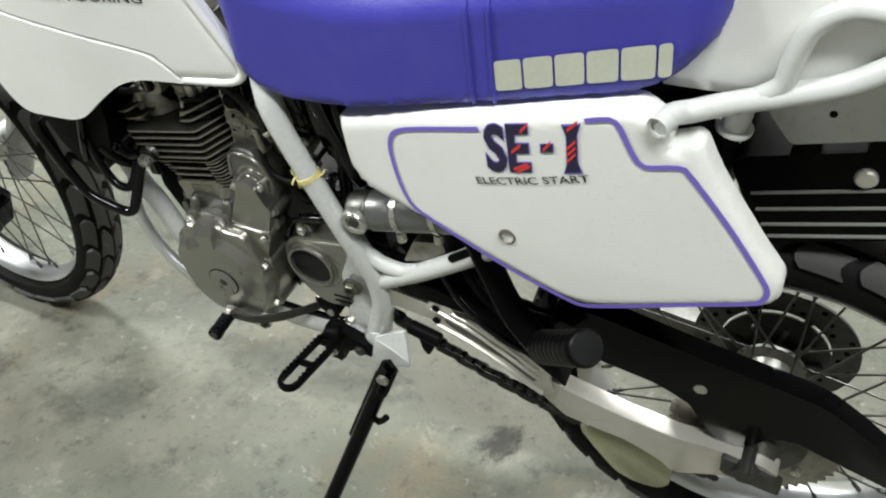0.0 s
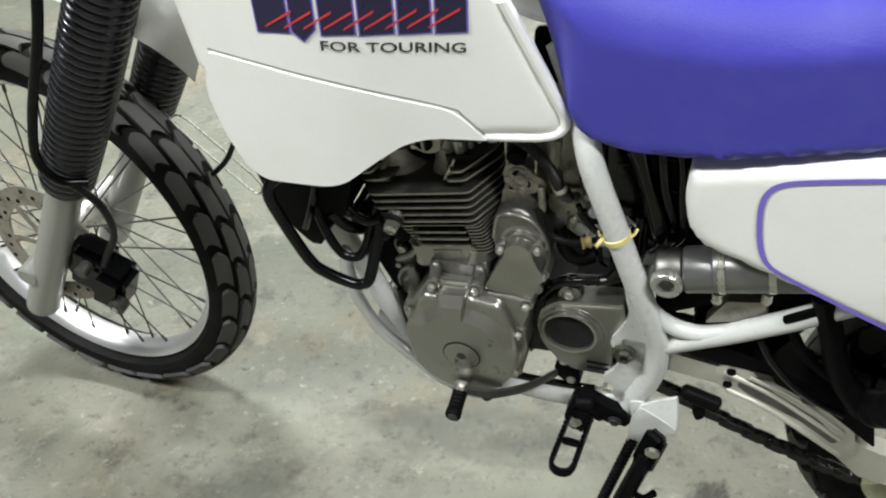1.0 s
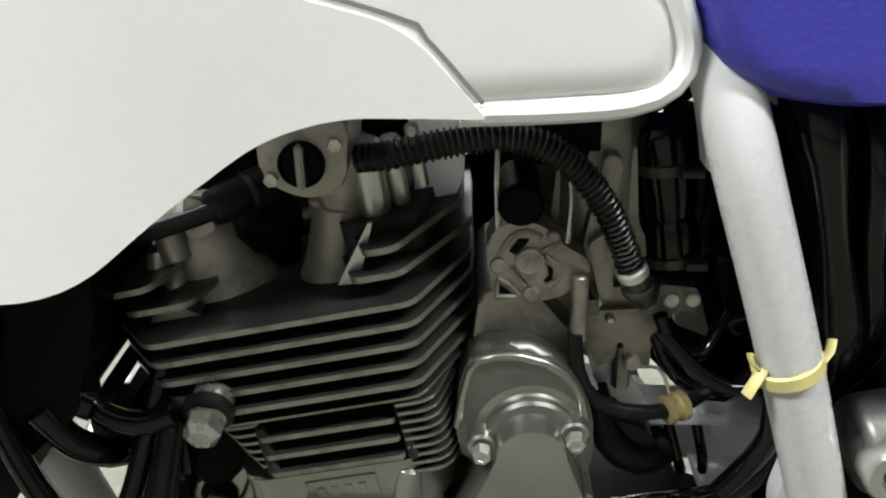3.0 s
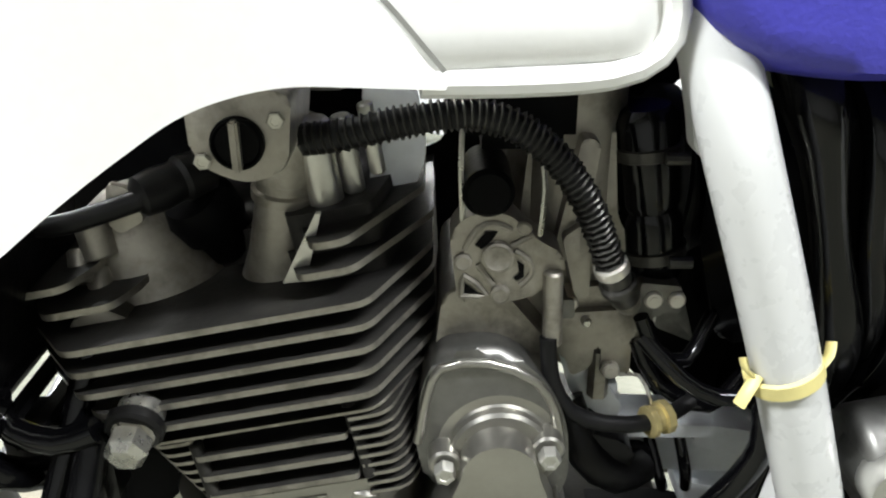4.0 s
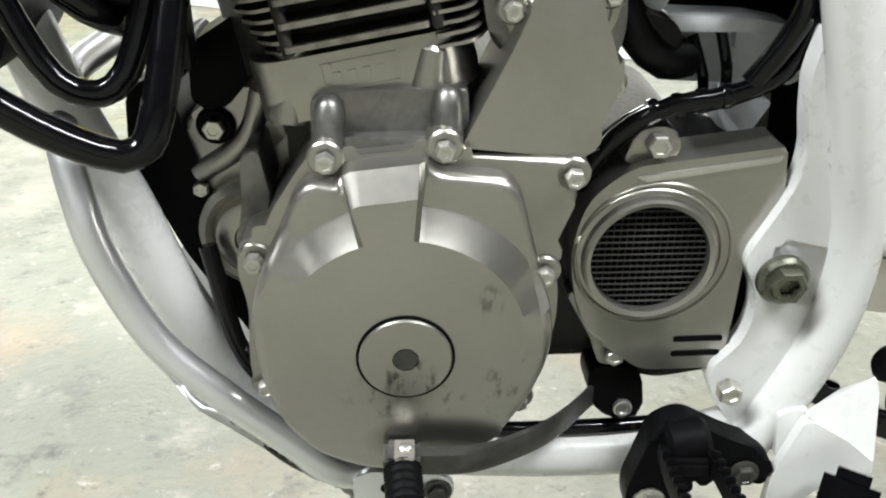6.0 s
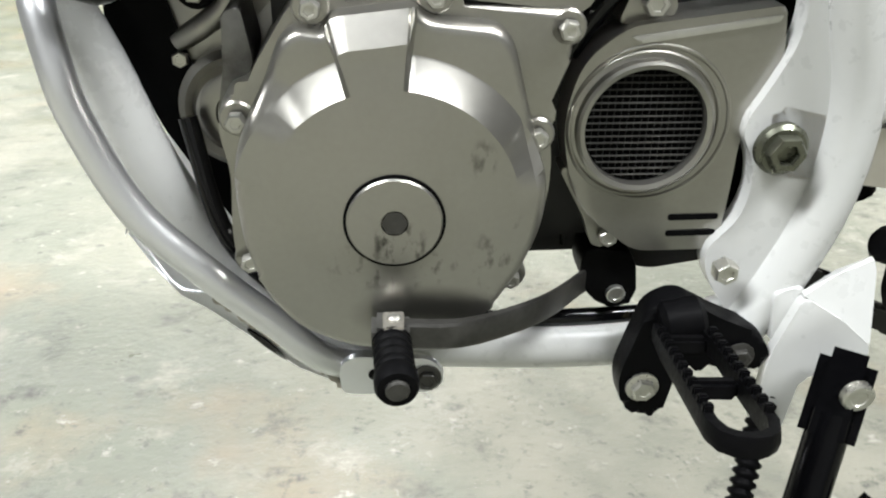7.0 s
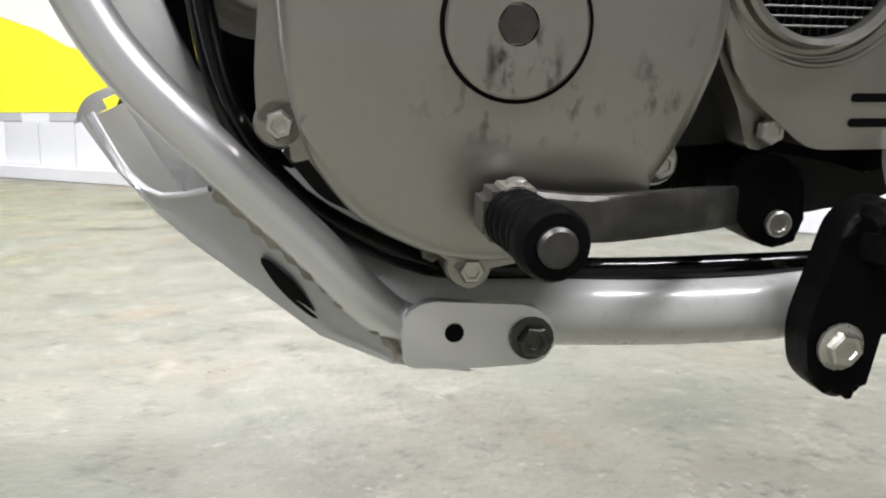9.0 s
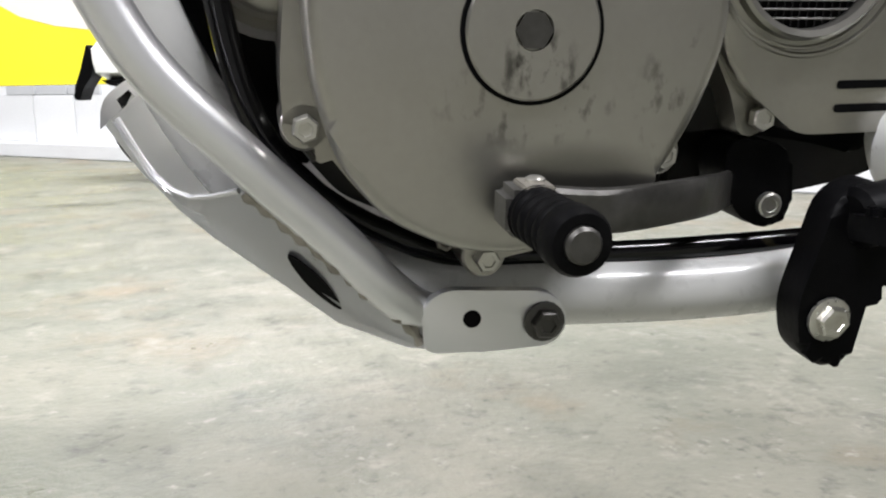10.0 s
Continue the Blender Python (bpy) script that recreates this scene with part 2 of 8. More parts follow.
def spin(bm, profile, m, n=32, mat=0, close=False):
    """A profile of (radius, height) turned round the z axis of m."""
    rings = []
    for r, h in profile:
        rings.append([bm.verts.new(m @ Vector((r * math.cos(2 * math.pi * i / n), r * math.sin(2 * math.pi * i / n), h))) for i in range(n)] if r > 1e-6
                     else [bm.verts.new(m @ Vector((0, 0, h)))])
    pairs = list(zip(rings, rings[1:])) + ([(rings[-1], rings[0])] if close else [])
    for a, b in pairs:
        for i in range(n):
            j = (i + 1) % n
            if len(a) == 1 and len(b) == 1:
                continue
            vs = (a[0], b[i], b[j]) if len(a) == 1 else (a[i], a[j], b[0]) if len(b) == 1 else (a[i], a[j], b[j], b[i])
            bm.faces.new(vs).material_index = mat
    if not close:
        for ring in (rings[0], rings[-1]):
            if len(ring) > 2:
                bm.faces.new(ring).material_index = mat


def along(a, b):
    """A pose at a whose z axis points to b."""
    a, b = Vector(a), Vector(b)
    return Matrix.Translation(a) @ (b - a).to_track_quat("Z", "Y").to_matrix().to_4x4()


def rod(bm, a, b, r, r2=None, n=16, bevel=0.0, mat=0):
    h = (Vector(b) - Vector(a)).length
    r2 = r if r2 is None else r2
    prof = [(r - bevel, 0), (r, bevel), (r2, h - bevel), (r2 - bevel, h)] if bevel else [(r, 0), (r2, h)]
    spin(bm, prof, along(a, b), n, mat)


def spline(points, step=0.006):
    """A smooth line through the points (Catmull-Rom)."""
    p = [Vector(q) for q in points]
    p = [2 * p[0] - p[1], *p, 2 * p[-1] - p[-2]]
    out = []
    for i in range(1, len(p) - 2):
        k = max(2, int((p[i + 1] - p[i]).length / step))
        for j in range(k):
            t = j / k
            out.append(0.5 * (2 * p[i] + (p[i + 1] - p[i - 1]) * t + (2 * p[i - 1] - 5 * p[i] + 4 * p[i + 1] - p[i + 2]) * t * t
                              + (3 * p[i] - p[i - 1] - 3 * p[i + 1] + p[i + 2]) * t ** 3))
    out.append(p[-2])
    return out


def tube(bm, points, r, n=12, step=0.008, smooth=True, mat=0, flat=1.0, caps=True):
    """A tube along a line. r: one radius, or a function of the way from 0 to 1."""
    line = spline(points, step) if smooth else [Vector(q) for q in points]
    rings, side = [], None
    for i, c in enumerate(line):
        way = (line[min(i + 1, len(line) - 1)] - line[max(i - 1, 0)]).normalized()
        if side is None:
            side = way.cross(Vector((0, 0, 1)) if abs(way.z) < 0.9 else Vector((1, 0, 0))).normalized()
        side = (side - way * side.dot(way)).normalized()
        up = way.cross(side)
        rad = r(i / (len(line) - 1)) if callable(r) else r
        rings.append([bm.verts.new(c + rad * (math.cos(2 * math.pi * k / n) * side + flat * math.sin(2 * math.pi * k / n) * up)) for k in range(n)])
    for a, b in zip(rings, rings[1:]):
        for k in range(n):
            bm.faces.new((a[k], a[(k + 1) % n], b[(k + 1) % n], b[k])).material_index = mat
    if caps:
        bm.faces.new(rings[0][::-1]).material_index = mat
        bm.faces.new(rings[-1]).material_index = mat


def box(bm, c, s, m=None, bevel=0.0, mat=0):
    got = bmesh.ops.create_cube(bm, size=1, matrix=(m or Matrix()) @ Matrix.Translation(c) @ Matrix.Diagonal((*s, 1)))
    faces = {f for v in got["verts"] for f in v.link_faces}
    for f in faces:
        f.material_index = mat
    if bevel:
        bmesh.ops.bevel(bm, geom=list({e for f in faces for e in f.edges}), offset=bevel, segments=2, affect="EDGES", clamp_overlap=True)


def off_edge(x, z, outline):
    """How far a point lies from an outline."""
    best = 9.0
    for (ax, az), (bx, bz) in zip(outline, outline[1:] + outline[:1]):
        dx, dz = bx - ax, bz - az
        t = max(0.0, min(1.0, ((x - ax) * dx + (z - az) * dz) / (dx * dx + dz * dz + 1e-12)))
        best = min(best, math.hypot(x - ax - t * dx, z - az - t * dz))
    return best


def sheet(outline, insets, cell):
    """A flat sheet in x and z inside an outline: rings along its edge, and a grid of cells."""
    bm = bmesh.new()
    face = bm.faces.new([bm.verts.new((x, 0, z)) for x, z in outline])
    for d in insets:
        bmesh.ops.inset_region(bm, faces=[face], thickness=d, use_even_offset=True)
    xs, zs = [p[0] for p in outline], [p[1] for p in outline]
    for axis, lo, hi in ((0, min(xs), max(xs)), (2, min(zs), max(zs))):
        k = max(1, int((hi - lo) / cell))
        for i in range(1, k):
            co, no = [0, 0, 0], [0, 0, 0]
            co[axis], no[axis] = lo + (hi - lo) * i / k, 1
            bmesh.ops.bisect_plane(bm, geom=bm.verts[:] + bm.edges[:] + bm.faces[:], dist=1e-5, plane_co=co, plane_no=no)
    return bm


def shell(outline, height, roll, depth, thick=0.0025, cell=0.014):
    """A moulded panel: its face lies at y = height(x, z), and its edge rolls back by depth over the width roll."""
    bm = sheet(outline, [roll * k for k in (0.08, 0.17, 0.25, 0.25, 0.25)] if roll else [], cell)
    for v in bm.verts:
        x, z = v.co.x, v.co.z
        d = min(off_edge(x, z, outline) / roll, 1.0) if roll else 1.0
        v.co.y = height(x, z) + depth * (1 - math.sqrt(max(0.0, 1 - (1 - d) ** 2)))
    rim = [e for e in bm.edges if e.is_boundary]
    got = bmesh.ops.extrude_edge_only(bm, edges=rim)
    for v in got["geom"]:
        if isinstance(v, bmesh.types.BMVert):
            v.co.y += thick * 3
    return bm


def pillow(outline, half, roll, cell=0.016):
    """A stuffed body, alike on both sides of the bike's middle: half(x, z) wide at most, rounded over the width roll(x, z)."""
    bm = sheet(outline, (0.002, 0.004, 0.006, 0.009, 0.012), cell)
    top = [(v, off_edge(v.co.x, v.co.z, outline)) for v in bm.verts]
    for v, d in top:
        q = min(d / roll(v.co.x, v.co.z), 1.0)
        v.co.y = -half(v.co.x, v.co.z) * math.sqrt(max(0.0, 1 - (1 - q) ** 2)) if d > 1e-5 else 0.0
    got = bmesh.ops.duplicate(bm, geom=bm.verts[:] + bm.edges[:] + bm.faces[:])
    for v in got["geom"]:
        if isinstance(v, bmesh.types.BMVert):
            v.co.y = -v.co.y
    bmesh.ops.remove_doubles(bm, verts=bm.verts[:], dist=1e-4)
    return bm


HEX = {}


def bolt(parent, x, y, z, r=0.006, h=0.006, mat=None, name="bolt", flange=False, n=6, label=""):
    """A hexagon bolt whose head points to the bike's left."""
    mat = mat or STEEL
    key = (r, h, mat.name, flange, n)
    if key not in HEX:
        bm = bmesh.new()
        face = pose(0, 0, 0, 90)
        if flange:
            spin(bm, [(r * 1.35, 0), (r * 1.35, h * 0.25), (r * 1.1, h * 0.35)], face, 16)
        spin(bm, [(r, h * 0.2), (r, h * 0.85), (r * 0.86, h), (r * 0.55, h), (r * 0.5, h * 0.9), (0, h * 0.9)], face, n)
        HEX[key] = mesh_of(name, bm, mat, 30)
    ob = new(name, HEX[key])
    ob.parent = parent
    ob.matrix_basis = pose(x, y, z, 0, (x * 9173 + z * 7919) % 60, 0)
    return tagged(ob, label)


def lettering(text, x, z, high, wide, height, mat, parent, slant=0.0, name="lettering", label="", lift=0.0012, bold=0.0, rise=0.0):
    """Words printed on a panel at y = height(x, z); rise: degrees by which the line climbs to the right."""
    cu = bpy.data.curves.new(name, "FONT")
    cu.body, cu.size, cu.offset, cu.resolution_u = text, 1.0, bold, 3
    tmp = bpy.data.objects.new(name, cu)
    me = bpy.data.meshes.new_from_object(tmp)
    bpy.data.objects.remove(tmp)
    co = np.array([v.co[:] for v in me.vertices])
    lo, hi = co.min(0), co.max(0)
    c, s = math.cos(radians(rise)), math.sin(radians(rise))
    for v in me.vertices:
        u, w = (v.co.x - lo[0]) / (hi[0] - lo[0]) * wide, (v.co.y - lo[1]) / (hi[1] - lo[1]) * high
        u += slant * w
        px, pz = x + c * u - s * w, z + s * u + c * w
        v.co = (px, height(px, pz) - lift, pz)
    me.materials.append(mat)
    ob = new(name, me)
    ob.parent = parent
    return tagged(ob, label)


def decal(bm, poly, height, lift=0.001, mat=0):
    """A flat printed shape laid on a panel."""
    f = bm.faces.new([bm.verts.new((x, height(x, z) - lift, z)) for x, z in poly])
    f.material_index = mat


def ribbon(bm, line, wide, height, lift=0.001, mat=0, step=0.008):
    """A printed stripe along a line in x and z."""
    pts = spline([(x, 0, z) for x, z in line], step)
    prev = None
    for i, c in enumerate(pts):
        way = (pts[min(i + 1, len(pts) - 1)] - pts[max(i - 1, 0)]).normalized()
        side = Vector((way.z, 0, -way.x)) * wide / 2
        pair = [bm.verts.new((q.x, height(q.x, q.z) - lift, q.z)) for q in (c + side, c - side)]
        if prev:
            bm.faces.new((prev[0], pair[0], pair[1], prev[1])).material_index = mat
        prev = pair

# ---- the motorcycle: x to its tail, y to its right, z up, before it leans on its stand ----
bike = tagged(empty("motorcycle", LEAN), "white and blue trail motorcycle leaning on its side stand, grey engine", "motorcycle")


def on_tyre(theta, phi, big, small_y, small_r):
    """A point of a tyre's crown: theta round the axle, phi across it."""
    r = big + small_r * math.cos(phi)
    return Vector((r * math.cos(theta), small_y * math.sin(phi), r * math.sin(theta)))


def tread_block(big, sy, sr, corners, proud):
    """One block of tread over the crown: corners are (theta, phi) in turn."""
    bm = bmesh.new()
    n = 4
    low, high = [], []
    for i in range(n + 1):
        for j in range(n + 1):
            u, v = i / n, j / n
            th = (1 - u) * ((1 - v) * corners[0][0] + v * corners[3][0]) + u * ((1 - v) * corners[1][0] + v * corners[2][0])
            ph = (1 - u) * ((1 - v) * corners[0][1] + v * corners[3][1]) + u * ((1 - v) * corners[1][1] + v * corners[2][1])
            th += 0.20 * (corners[1][0] - corners[0][0]) * math.sin(math.pi * v)
            low.append(bm.verts.new(on_tyre(th, ph, big, sy - 0.002, sr - 0.002)))
            edge = i in (0, n) or j in (0, n)
            cth, cph = sum(c[0] for c in corners) / 4, sum(c[1] for c in corners) / 4
            k = 0.95 if edge else 1.0
            high.append(bm.verts.new(on_tyre(cth + (th - cth) * k, cph + (ph - cph) * k, big, sy + proud, sr + proud)))
    at = lambda i, j: i * (n + 1) + j
    for i in range(n):
        for j in range(n):
            bm.faces.new((high[at(i, j)], high[at(i + 1, j)], high[at(i + 1, j + 1)], high[at(i, j + 1)]))
    ring = [at(i, 0) for i in range(n)] + [at(n, j) for j in range(n)] + [at(i, n) for i in range(n, 0, -1)] + [at(0, j) for j in range(n, 0, -1)]
    for a, b in zip(ring, ring[1:] + ring[:1]):
        bm.faces.new((low[a], low[b], high[b], high[a]))
    return mesh_of("tread_block", bm, TREAD, 50)


def wheel(name, centre, outer, half_w, rim_r, spokes, blocks, label, disc_y, disc_r, hub_r, yaw=0.0, camber=0.0):
    """A wire wheel: the hub, with tyre, rim, spokes and brake disc on it."""
    axis = pose(0, 0, 0, 90)
    bm = bmesh.new()
    spin(bm, [(0.012, 0.062), (0.020, 0.060), (hub_r + 0.012, 0.046), (hub_r + 0.012, 0.041), (hub_r, 0.034), (hub_r * 0.8, 0), (hub_r, -0.034), (hub_r + 0.012, -0.041),
              (hub_r + 0.012, -0.046), (0.020, -0.060), (0.012, -0.062)], axis, 36)
    hub = part(name, bm, ALLOY if disc_y < 0 else DARK_GREY, bike, label, m=pose(*centre) @ Matrix.Rotation(radians(yaw), 4, "Z") @ Matrix.Rotation(radians(camber), 4, "X"))
    mid = outer - 0.045
    bm = bmesh.new()
    sr, sy = outer - mid - 0.005, half_w
    prof = [(mid + sr * math.cos(a), sy * math.sin(a)) for a in [radians(d) for d in range(-105, 106, 15)]]
    prof += [(rim_r + 0.004, half_w * 0.62), (rim_r - 0.004, half_w * 0.55), (rim_r - 0.004, -half_w * 0.55), (rim_r + 0.004, -half_w * 0.62)]
    spin(bm, prof, axis, 72, close=True)
    part("tyre", bm, TYRE, hub, "black trail tyre with worn block tread", 40)
    step = 2 * math.pi / blocks
    kinds = []
    for side in (-1, 1):
        g = 0.09 * step
        kinds.append((tread_block(mid, sy, sr, [(step * 0.50 + g, side * 0.66), (step * 1.34, side * 0.58), (step * 1.42, side * 1.14), (step * 0.58 + g, side * 1.22)], 0.0065), 0))
        kinds.append((tread_block(mid, sy, sr, [(g - step * 0.06, side * 0.035), (step * 0.80, side * 0.035), (step * 1.03, side * 0.45), (step * 0.20, side * 0.53)], 0.0065), 0))
    for i in range(blocks):
        for me, turn in kinds:
            ob = new("tread_block", me)
            ob.parent = hub
            ob.matrix_basis = Matrix.Rotation(step * i, 4, "Y")
    bm = bmesh.new()
    w = half_w * 0.58
    spin(bm, [(rim_r + 0.002, w), (rim_r, w + 0.003), (rim_r - 0.006, w), (rim_r - 0.013, w * 0.72), (rim_r - 0.018, w * 0.34), (rim_r - 0.019, 0), (rim_r - 0.018, -w * 0.34),
              (rim_r - 0.013, -w * 0.72), (rim_r - 0.006, -w), (rim_r, -w - 0.003), (rim_r + 0.002, -w), (rim_r - 0.008, 0)], axis, 96, close=True)
    part("rim", bm, BRUSHED, hub, "polished aluminium rim", 40)
    made = []
    for side in (-1, 1):
        for lean in (-1, 1):
            bm = bmesh.new()
            a = Vector((hub_r + 0.008, side * 0.042, 0))
            far = rim_r - 0.017
            b = Vector((far * math.cos(lean * 0.42), side * 0.006, far * math.sin(lean * 0.42)))
            rod(bm, a, b, 0.0016, n=6)
            k = (b - a).normalized()
            rod(bm, b - k * 0.016, b + k * 0.003, 0.0031, n=6)
            made.append(mesh_of("spoke", bm, DARK_STEEL))
    for i in range(spokes // 4):
        for k, me in enumerate(made):
            ob = new("spoke", me)
            ob.parent = hub
            ob.matrix_basis = Matrix.Rotation(2 * math.pi * (i + (0.0, 0.55, 0.27, 0.82)[k]) / (spokes // 4), 4, "Y")
    bm = bmesh.new()
    n, inner = 72, disc_r - 0.036
    spin(bm, [(inner, -0.002), (disc_r, -0.002), (disc_r, 0.002), (inner, 0.002)], Matrix.Translation((0, disc_y, 0)) @ axis, 72, close=True)
    arms = []
    for k in range(6):
        a = k * math.pi / 3
        m = Matrix.Translation((0, disc_y, 0)) @ Matrix.Rotation(a, 4, "Y")
        arms.append(((inner + hub_r * 0.7) / 2, inner - hub_r * 0.7 + 0.004, m))
    disc = part("brake_disc", bm, OLD_ALLOY if disc_y < 0 else DARK_STEEL, hub, "drilled steel brake disc")
    for far, size, m in arms:
        bm = bmesh.new()
        box(bm, (far, 0, 0), (size, 0.0038, 0.012), m, 0.0008)
        part("disc_arm", bm, OLD_ALLOY if disc_y < 0 else DARK_STEEL, disc)
    if disc_y > 0:
        bm = bmesh.new()
        spin(bm, [(0.070, -0.004), (0.072, 0.002), (0.060, 0.010), (0.030, 0.012), (0.026, 0.022), (0, 0.022)], Matrix.Translation((0, disc_y - 0.008, 0)) @ axis, 40)
        cap = part("hub_cover", bm, DARK_CASE, hub, "dark blue-grey hub cover with ribs")
        for k in range(9):
            bm = bmesh.new()
            box(bm, (0.046, -0.013, 0), (0.036, 0.010, 0.006), Matrix.Translation((0, disc_y - 0.008, 0)) @ Matrix.Rotation(2 * math.pi * k / 9, 4, "Y"), 0.002)
            part("hub_rib", bm, DARK_GREY, cap)
    bm = bmesh.new()
    for k in range(30):
        a, r = 2 * math.pi * k / 30, inner + (0.009, 0.018, 0.027)[k % 3]
        m = Matrix.Translation((r * math.cos(a), disc_y, r * math.sin(a))) @ axis
        spin(bm, [(0.0042, -0.0026), (0.0042, 0.0026)], m, 8)
    part("drilling", bm, SATIN, hub, "dark drilled holes of the brake disc")
    return hub


FRONT_AXLE, REAR_AXLE = (-0.9835, 0.0476, 0.3565), (0.53, 0.0, 0.318)
wheel("front_wheel", FRONT_AXLE, 0.3575, 0.043, 0.2925, 36, 28, "spoked front wheel with a silver rim", -0.066, 0.118, 0.026, -3.9, -6.2)
wheel("rear_wheel", REAR_AXLE, 0.322, 0.056, 0.242, 36, 30, "spoked rear wheel with a silver rim", 0.085, 0.108, 0.034)


def fork_x(z):
    return -0.81 + (z - 0.573) * 0.68


def fork_leg(y, back=0.0):
    end, low, top = (fork_x(0.25) + back, y, 0.25), (fork_x(0.58) + back, y, 0.58), (fork_x(0.99) + back, y, 0.99)
    bm = bmesh.new()
    rod(bm, end, low, 0.0275, 0.0265, 28, 0.004)
    rod(bm, low, top, 0.019, n=20)
    rod(bm, (FRONT_AXLE[0], y - 0.03 if y < 0 else y - 0.024, FRONT_AXLE[2]), (FRONT_AXLE[0], y + 0.055 if y < 0 else y + 0.03, FRONT_AXLE[2]), 0.019, n=20, bevel=0.003)
    leg = part("fork_leg", bm, FORK_GREY, bike, "grey painted fork lower leg")
    bm = bmesh.new()
    m, h, prof = along((fork_x(0.575) + back, y, 0.575), top), 0.43, [(0.034, -0.012), (0.037, -0.006)]
    ribs = 33
    for i in range(ribs):
        for k, r in ((0.0, 0.0345), (0.3, 0.0395), (0.7, 0.0395)):
            prof.append((r + 0.003 * math.sin(math.pi * i / ribs), h * (i + k) / ribs))
    prof.append((0.034, h))
    spin(bm, prof, m, 32)
    part("boot", bm, BOOT, leg, "black ribbed rubber fork boot", 60)
    return leg


fork_leg(-0.062)
fork_leg(0.130, 0.020)
bm = bmesh.new()
box(bm, (-0.545, 0.025, 0.965), (0.10, 0.23, 0.035), bevel=0.01)
part("triple_clamp", bm, SATIN, bike, "black lower fork clamp")
bm = bmesh.new()
fx, fz = -0.970, 0.340
turn = Matrix.Rotation(radians(28), 4, "Y")
box(bm, (0, 0, 0), (0.075, 0.05, 0.10), Matrix.Translation((fx + 0.10, -0.045, fz + 0.03)) @ turn, 0.012)
cal = part("brake_caliper", bm, BLACK, bike, "black front brake caliper behind the fork leg")
bm = bmesh.new()
box(bm, (0, 0, 0), (0.06, 0.062, 0.085), Matrix.Translation((fx + 0.135, -0.055, fz + 0.005)) @ turn, 0.012)
part("caliper_body", bm, BLACK, cal, "black piston housing")
bm = bmesh.new()
box(bm, (0, 0, 0), (0.05, 0.03, 0.05), Matrix.Translation((fx + 0.05, -0.05, fz + 0.05)) @ turn, 0.008)
part("caliper_bracket", bm, DARK_STEEL, cal, "dark caliper bracket")
for px, pz, pr in ((0.15, -0.02, 0.014), (0.115, 0.055, 0.011)):
    bm = bmesh.new()
    rod(bm, (fx + px, -0.07, fz + pz), (fx + px, -0.092, fz + pz), pr, n=18, bevel=0.002)
    part("piston_cap", bm, DARK_STEEL, cal, "dark piston cap")
bolt(cal, fx + 0.15, -0.092, fz - 0.02, 0.006, 0.004)
bm = bmesh.new()
tube(bm, [(-0.62, -0.115, 0.95), (-0.66, -0.12, 0.86), (-0.74, -0.12, 0.73), (-0.775, -0.118, 0.655), (-0.765, -0.11, 0.615), (-0.74, -0.09, 0.60)], 0.0065)
part("brake_pipe", bm, BLACK, bike, "black guide pipe of the front brake hose")
bm = bmesh.new()
tube(bm, [(-0.755, -0.10, 0.60), (-0.745, -0.085, 0.55), (-0.765, -0.07, 0.48), (-0.80, -0.07, 0.43), (-0.82, -0.07, 0.40)], 0.006)
part("brake_hose", bm, RUBBER, bike, "black rubber brake hose")


fender_line = spline([(-0.545, 0, 0.768), (-0.560, 0, 0.800), (-0.60, 0, 0.842), (-0.68, 0, 0.885), (-0.80, 0, 0.912), (-0.95, 0, 0.925), (-1.15, 0, 0.90)], 0.02)
bm = bmesh.new()
rows = []
for c in fender_line:
    w = 0.062 + 0.025 * min(1.0, max(0.0, (c.z - 0.77) / 0.10))
    rows.append([bm.verts.new((c.x, 0.025 + w * k / 6, c.z - 0.022 * abs(k / 6) ** 3)) for k in range(-6, 7)])
for a, b in zip(rows, rows[1:]):
    for k in range(12):
        bm.faces.new((a[k], a[k + 1], b[k + 1], b[k]))
bmesh.ops.solidify(bm, geom=bm.faces[:], thickness=0.003)
part("front_fender", bm, WHITE, bike, "white plastic high front fender")
bm = bmesh.new()
tube(bm, [(-0.676, 0.07, 0.599), (-0.592, 0.07, 0.503), (-0.584, 0.07, 0.482), (-0.592, 0.07, 0.470), (-0.610, 0.07, 0.478), (-0.700, 0.07, 0.583), (-0.702, 0.07, 0.600), (-0.690, 0.07, 0.606), (-0.676, 0.07, 0.599)],
     0.0016, 6, 0.01)
wire = part("wire_hoop", bm, STEEL, bike, "thin wire hoop behind the front wheel")
bm = bmesh.new()
tube(bm, [(-0.649, 0.05, 0.515), (-0.615, 0.05, 0.547), (-0.592, 0.05, 0.580)], 0.0042, 8)
part("rubber_tab", bm, RUBBER, wire, "small black rubber tab")

# ---- tank, shroud, seat and side panels ----


def lerp(x, table):
    return float(np.interp(x, [p[0] for p in table], [p[1] for p in table]))


TANK_W = ((-0.46, -0.158), (-0.36, -0.160), (-0.28, -0.158), (-0.15, -0.124), (-0.06, -0.110), (0.1, -0.10))


def tank_y(x, z):
    return sum(lerp(x + 0.012 * k, TANK_W) for k in range(-4, 5)) / 9 + 0.25 * max(0.0, z - 0.93) ** 1.5


def shroud_y(x, z):
    return tank_y(x, z) - 0.0022


tank_outline = fillet([(-0.071, 0.776, 0.022), (-0.063, 0.800, 0.012), (-0.119, 0.930, 0.03), (-0.17, 1.02, 0.06), (-0.30, 1.09, 0.08), (-0.44, 1.07, 0.06), (-0.43, 0.84, 0.02), (-0.147, 0.776, 0.01)], 0.02, 6)
bm = shell(tank_outline, tank_y, 0.012, 0.0055, 0.004, 0.009)
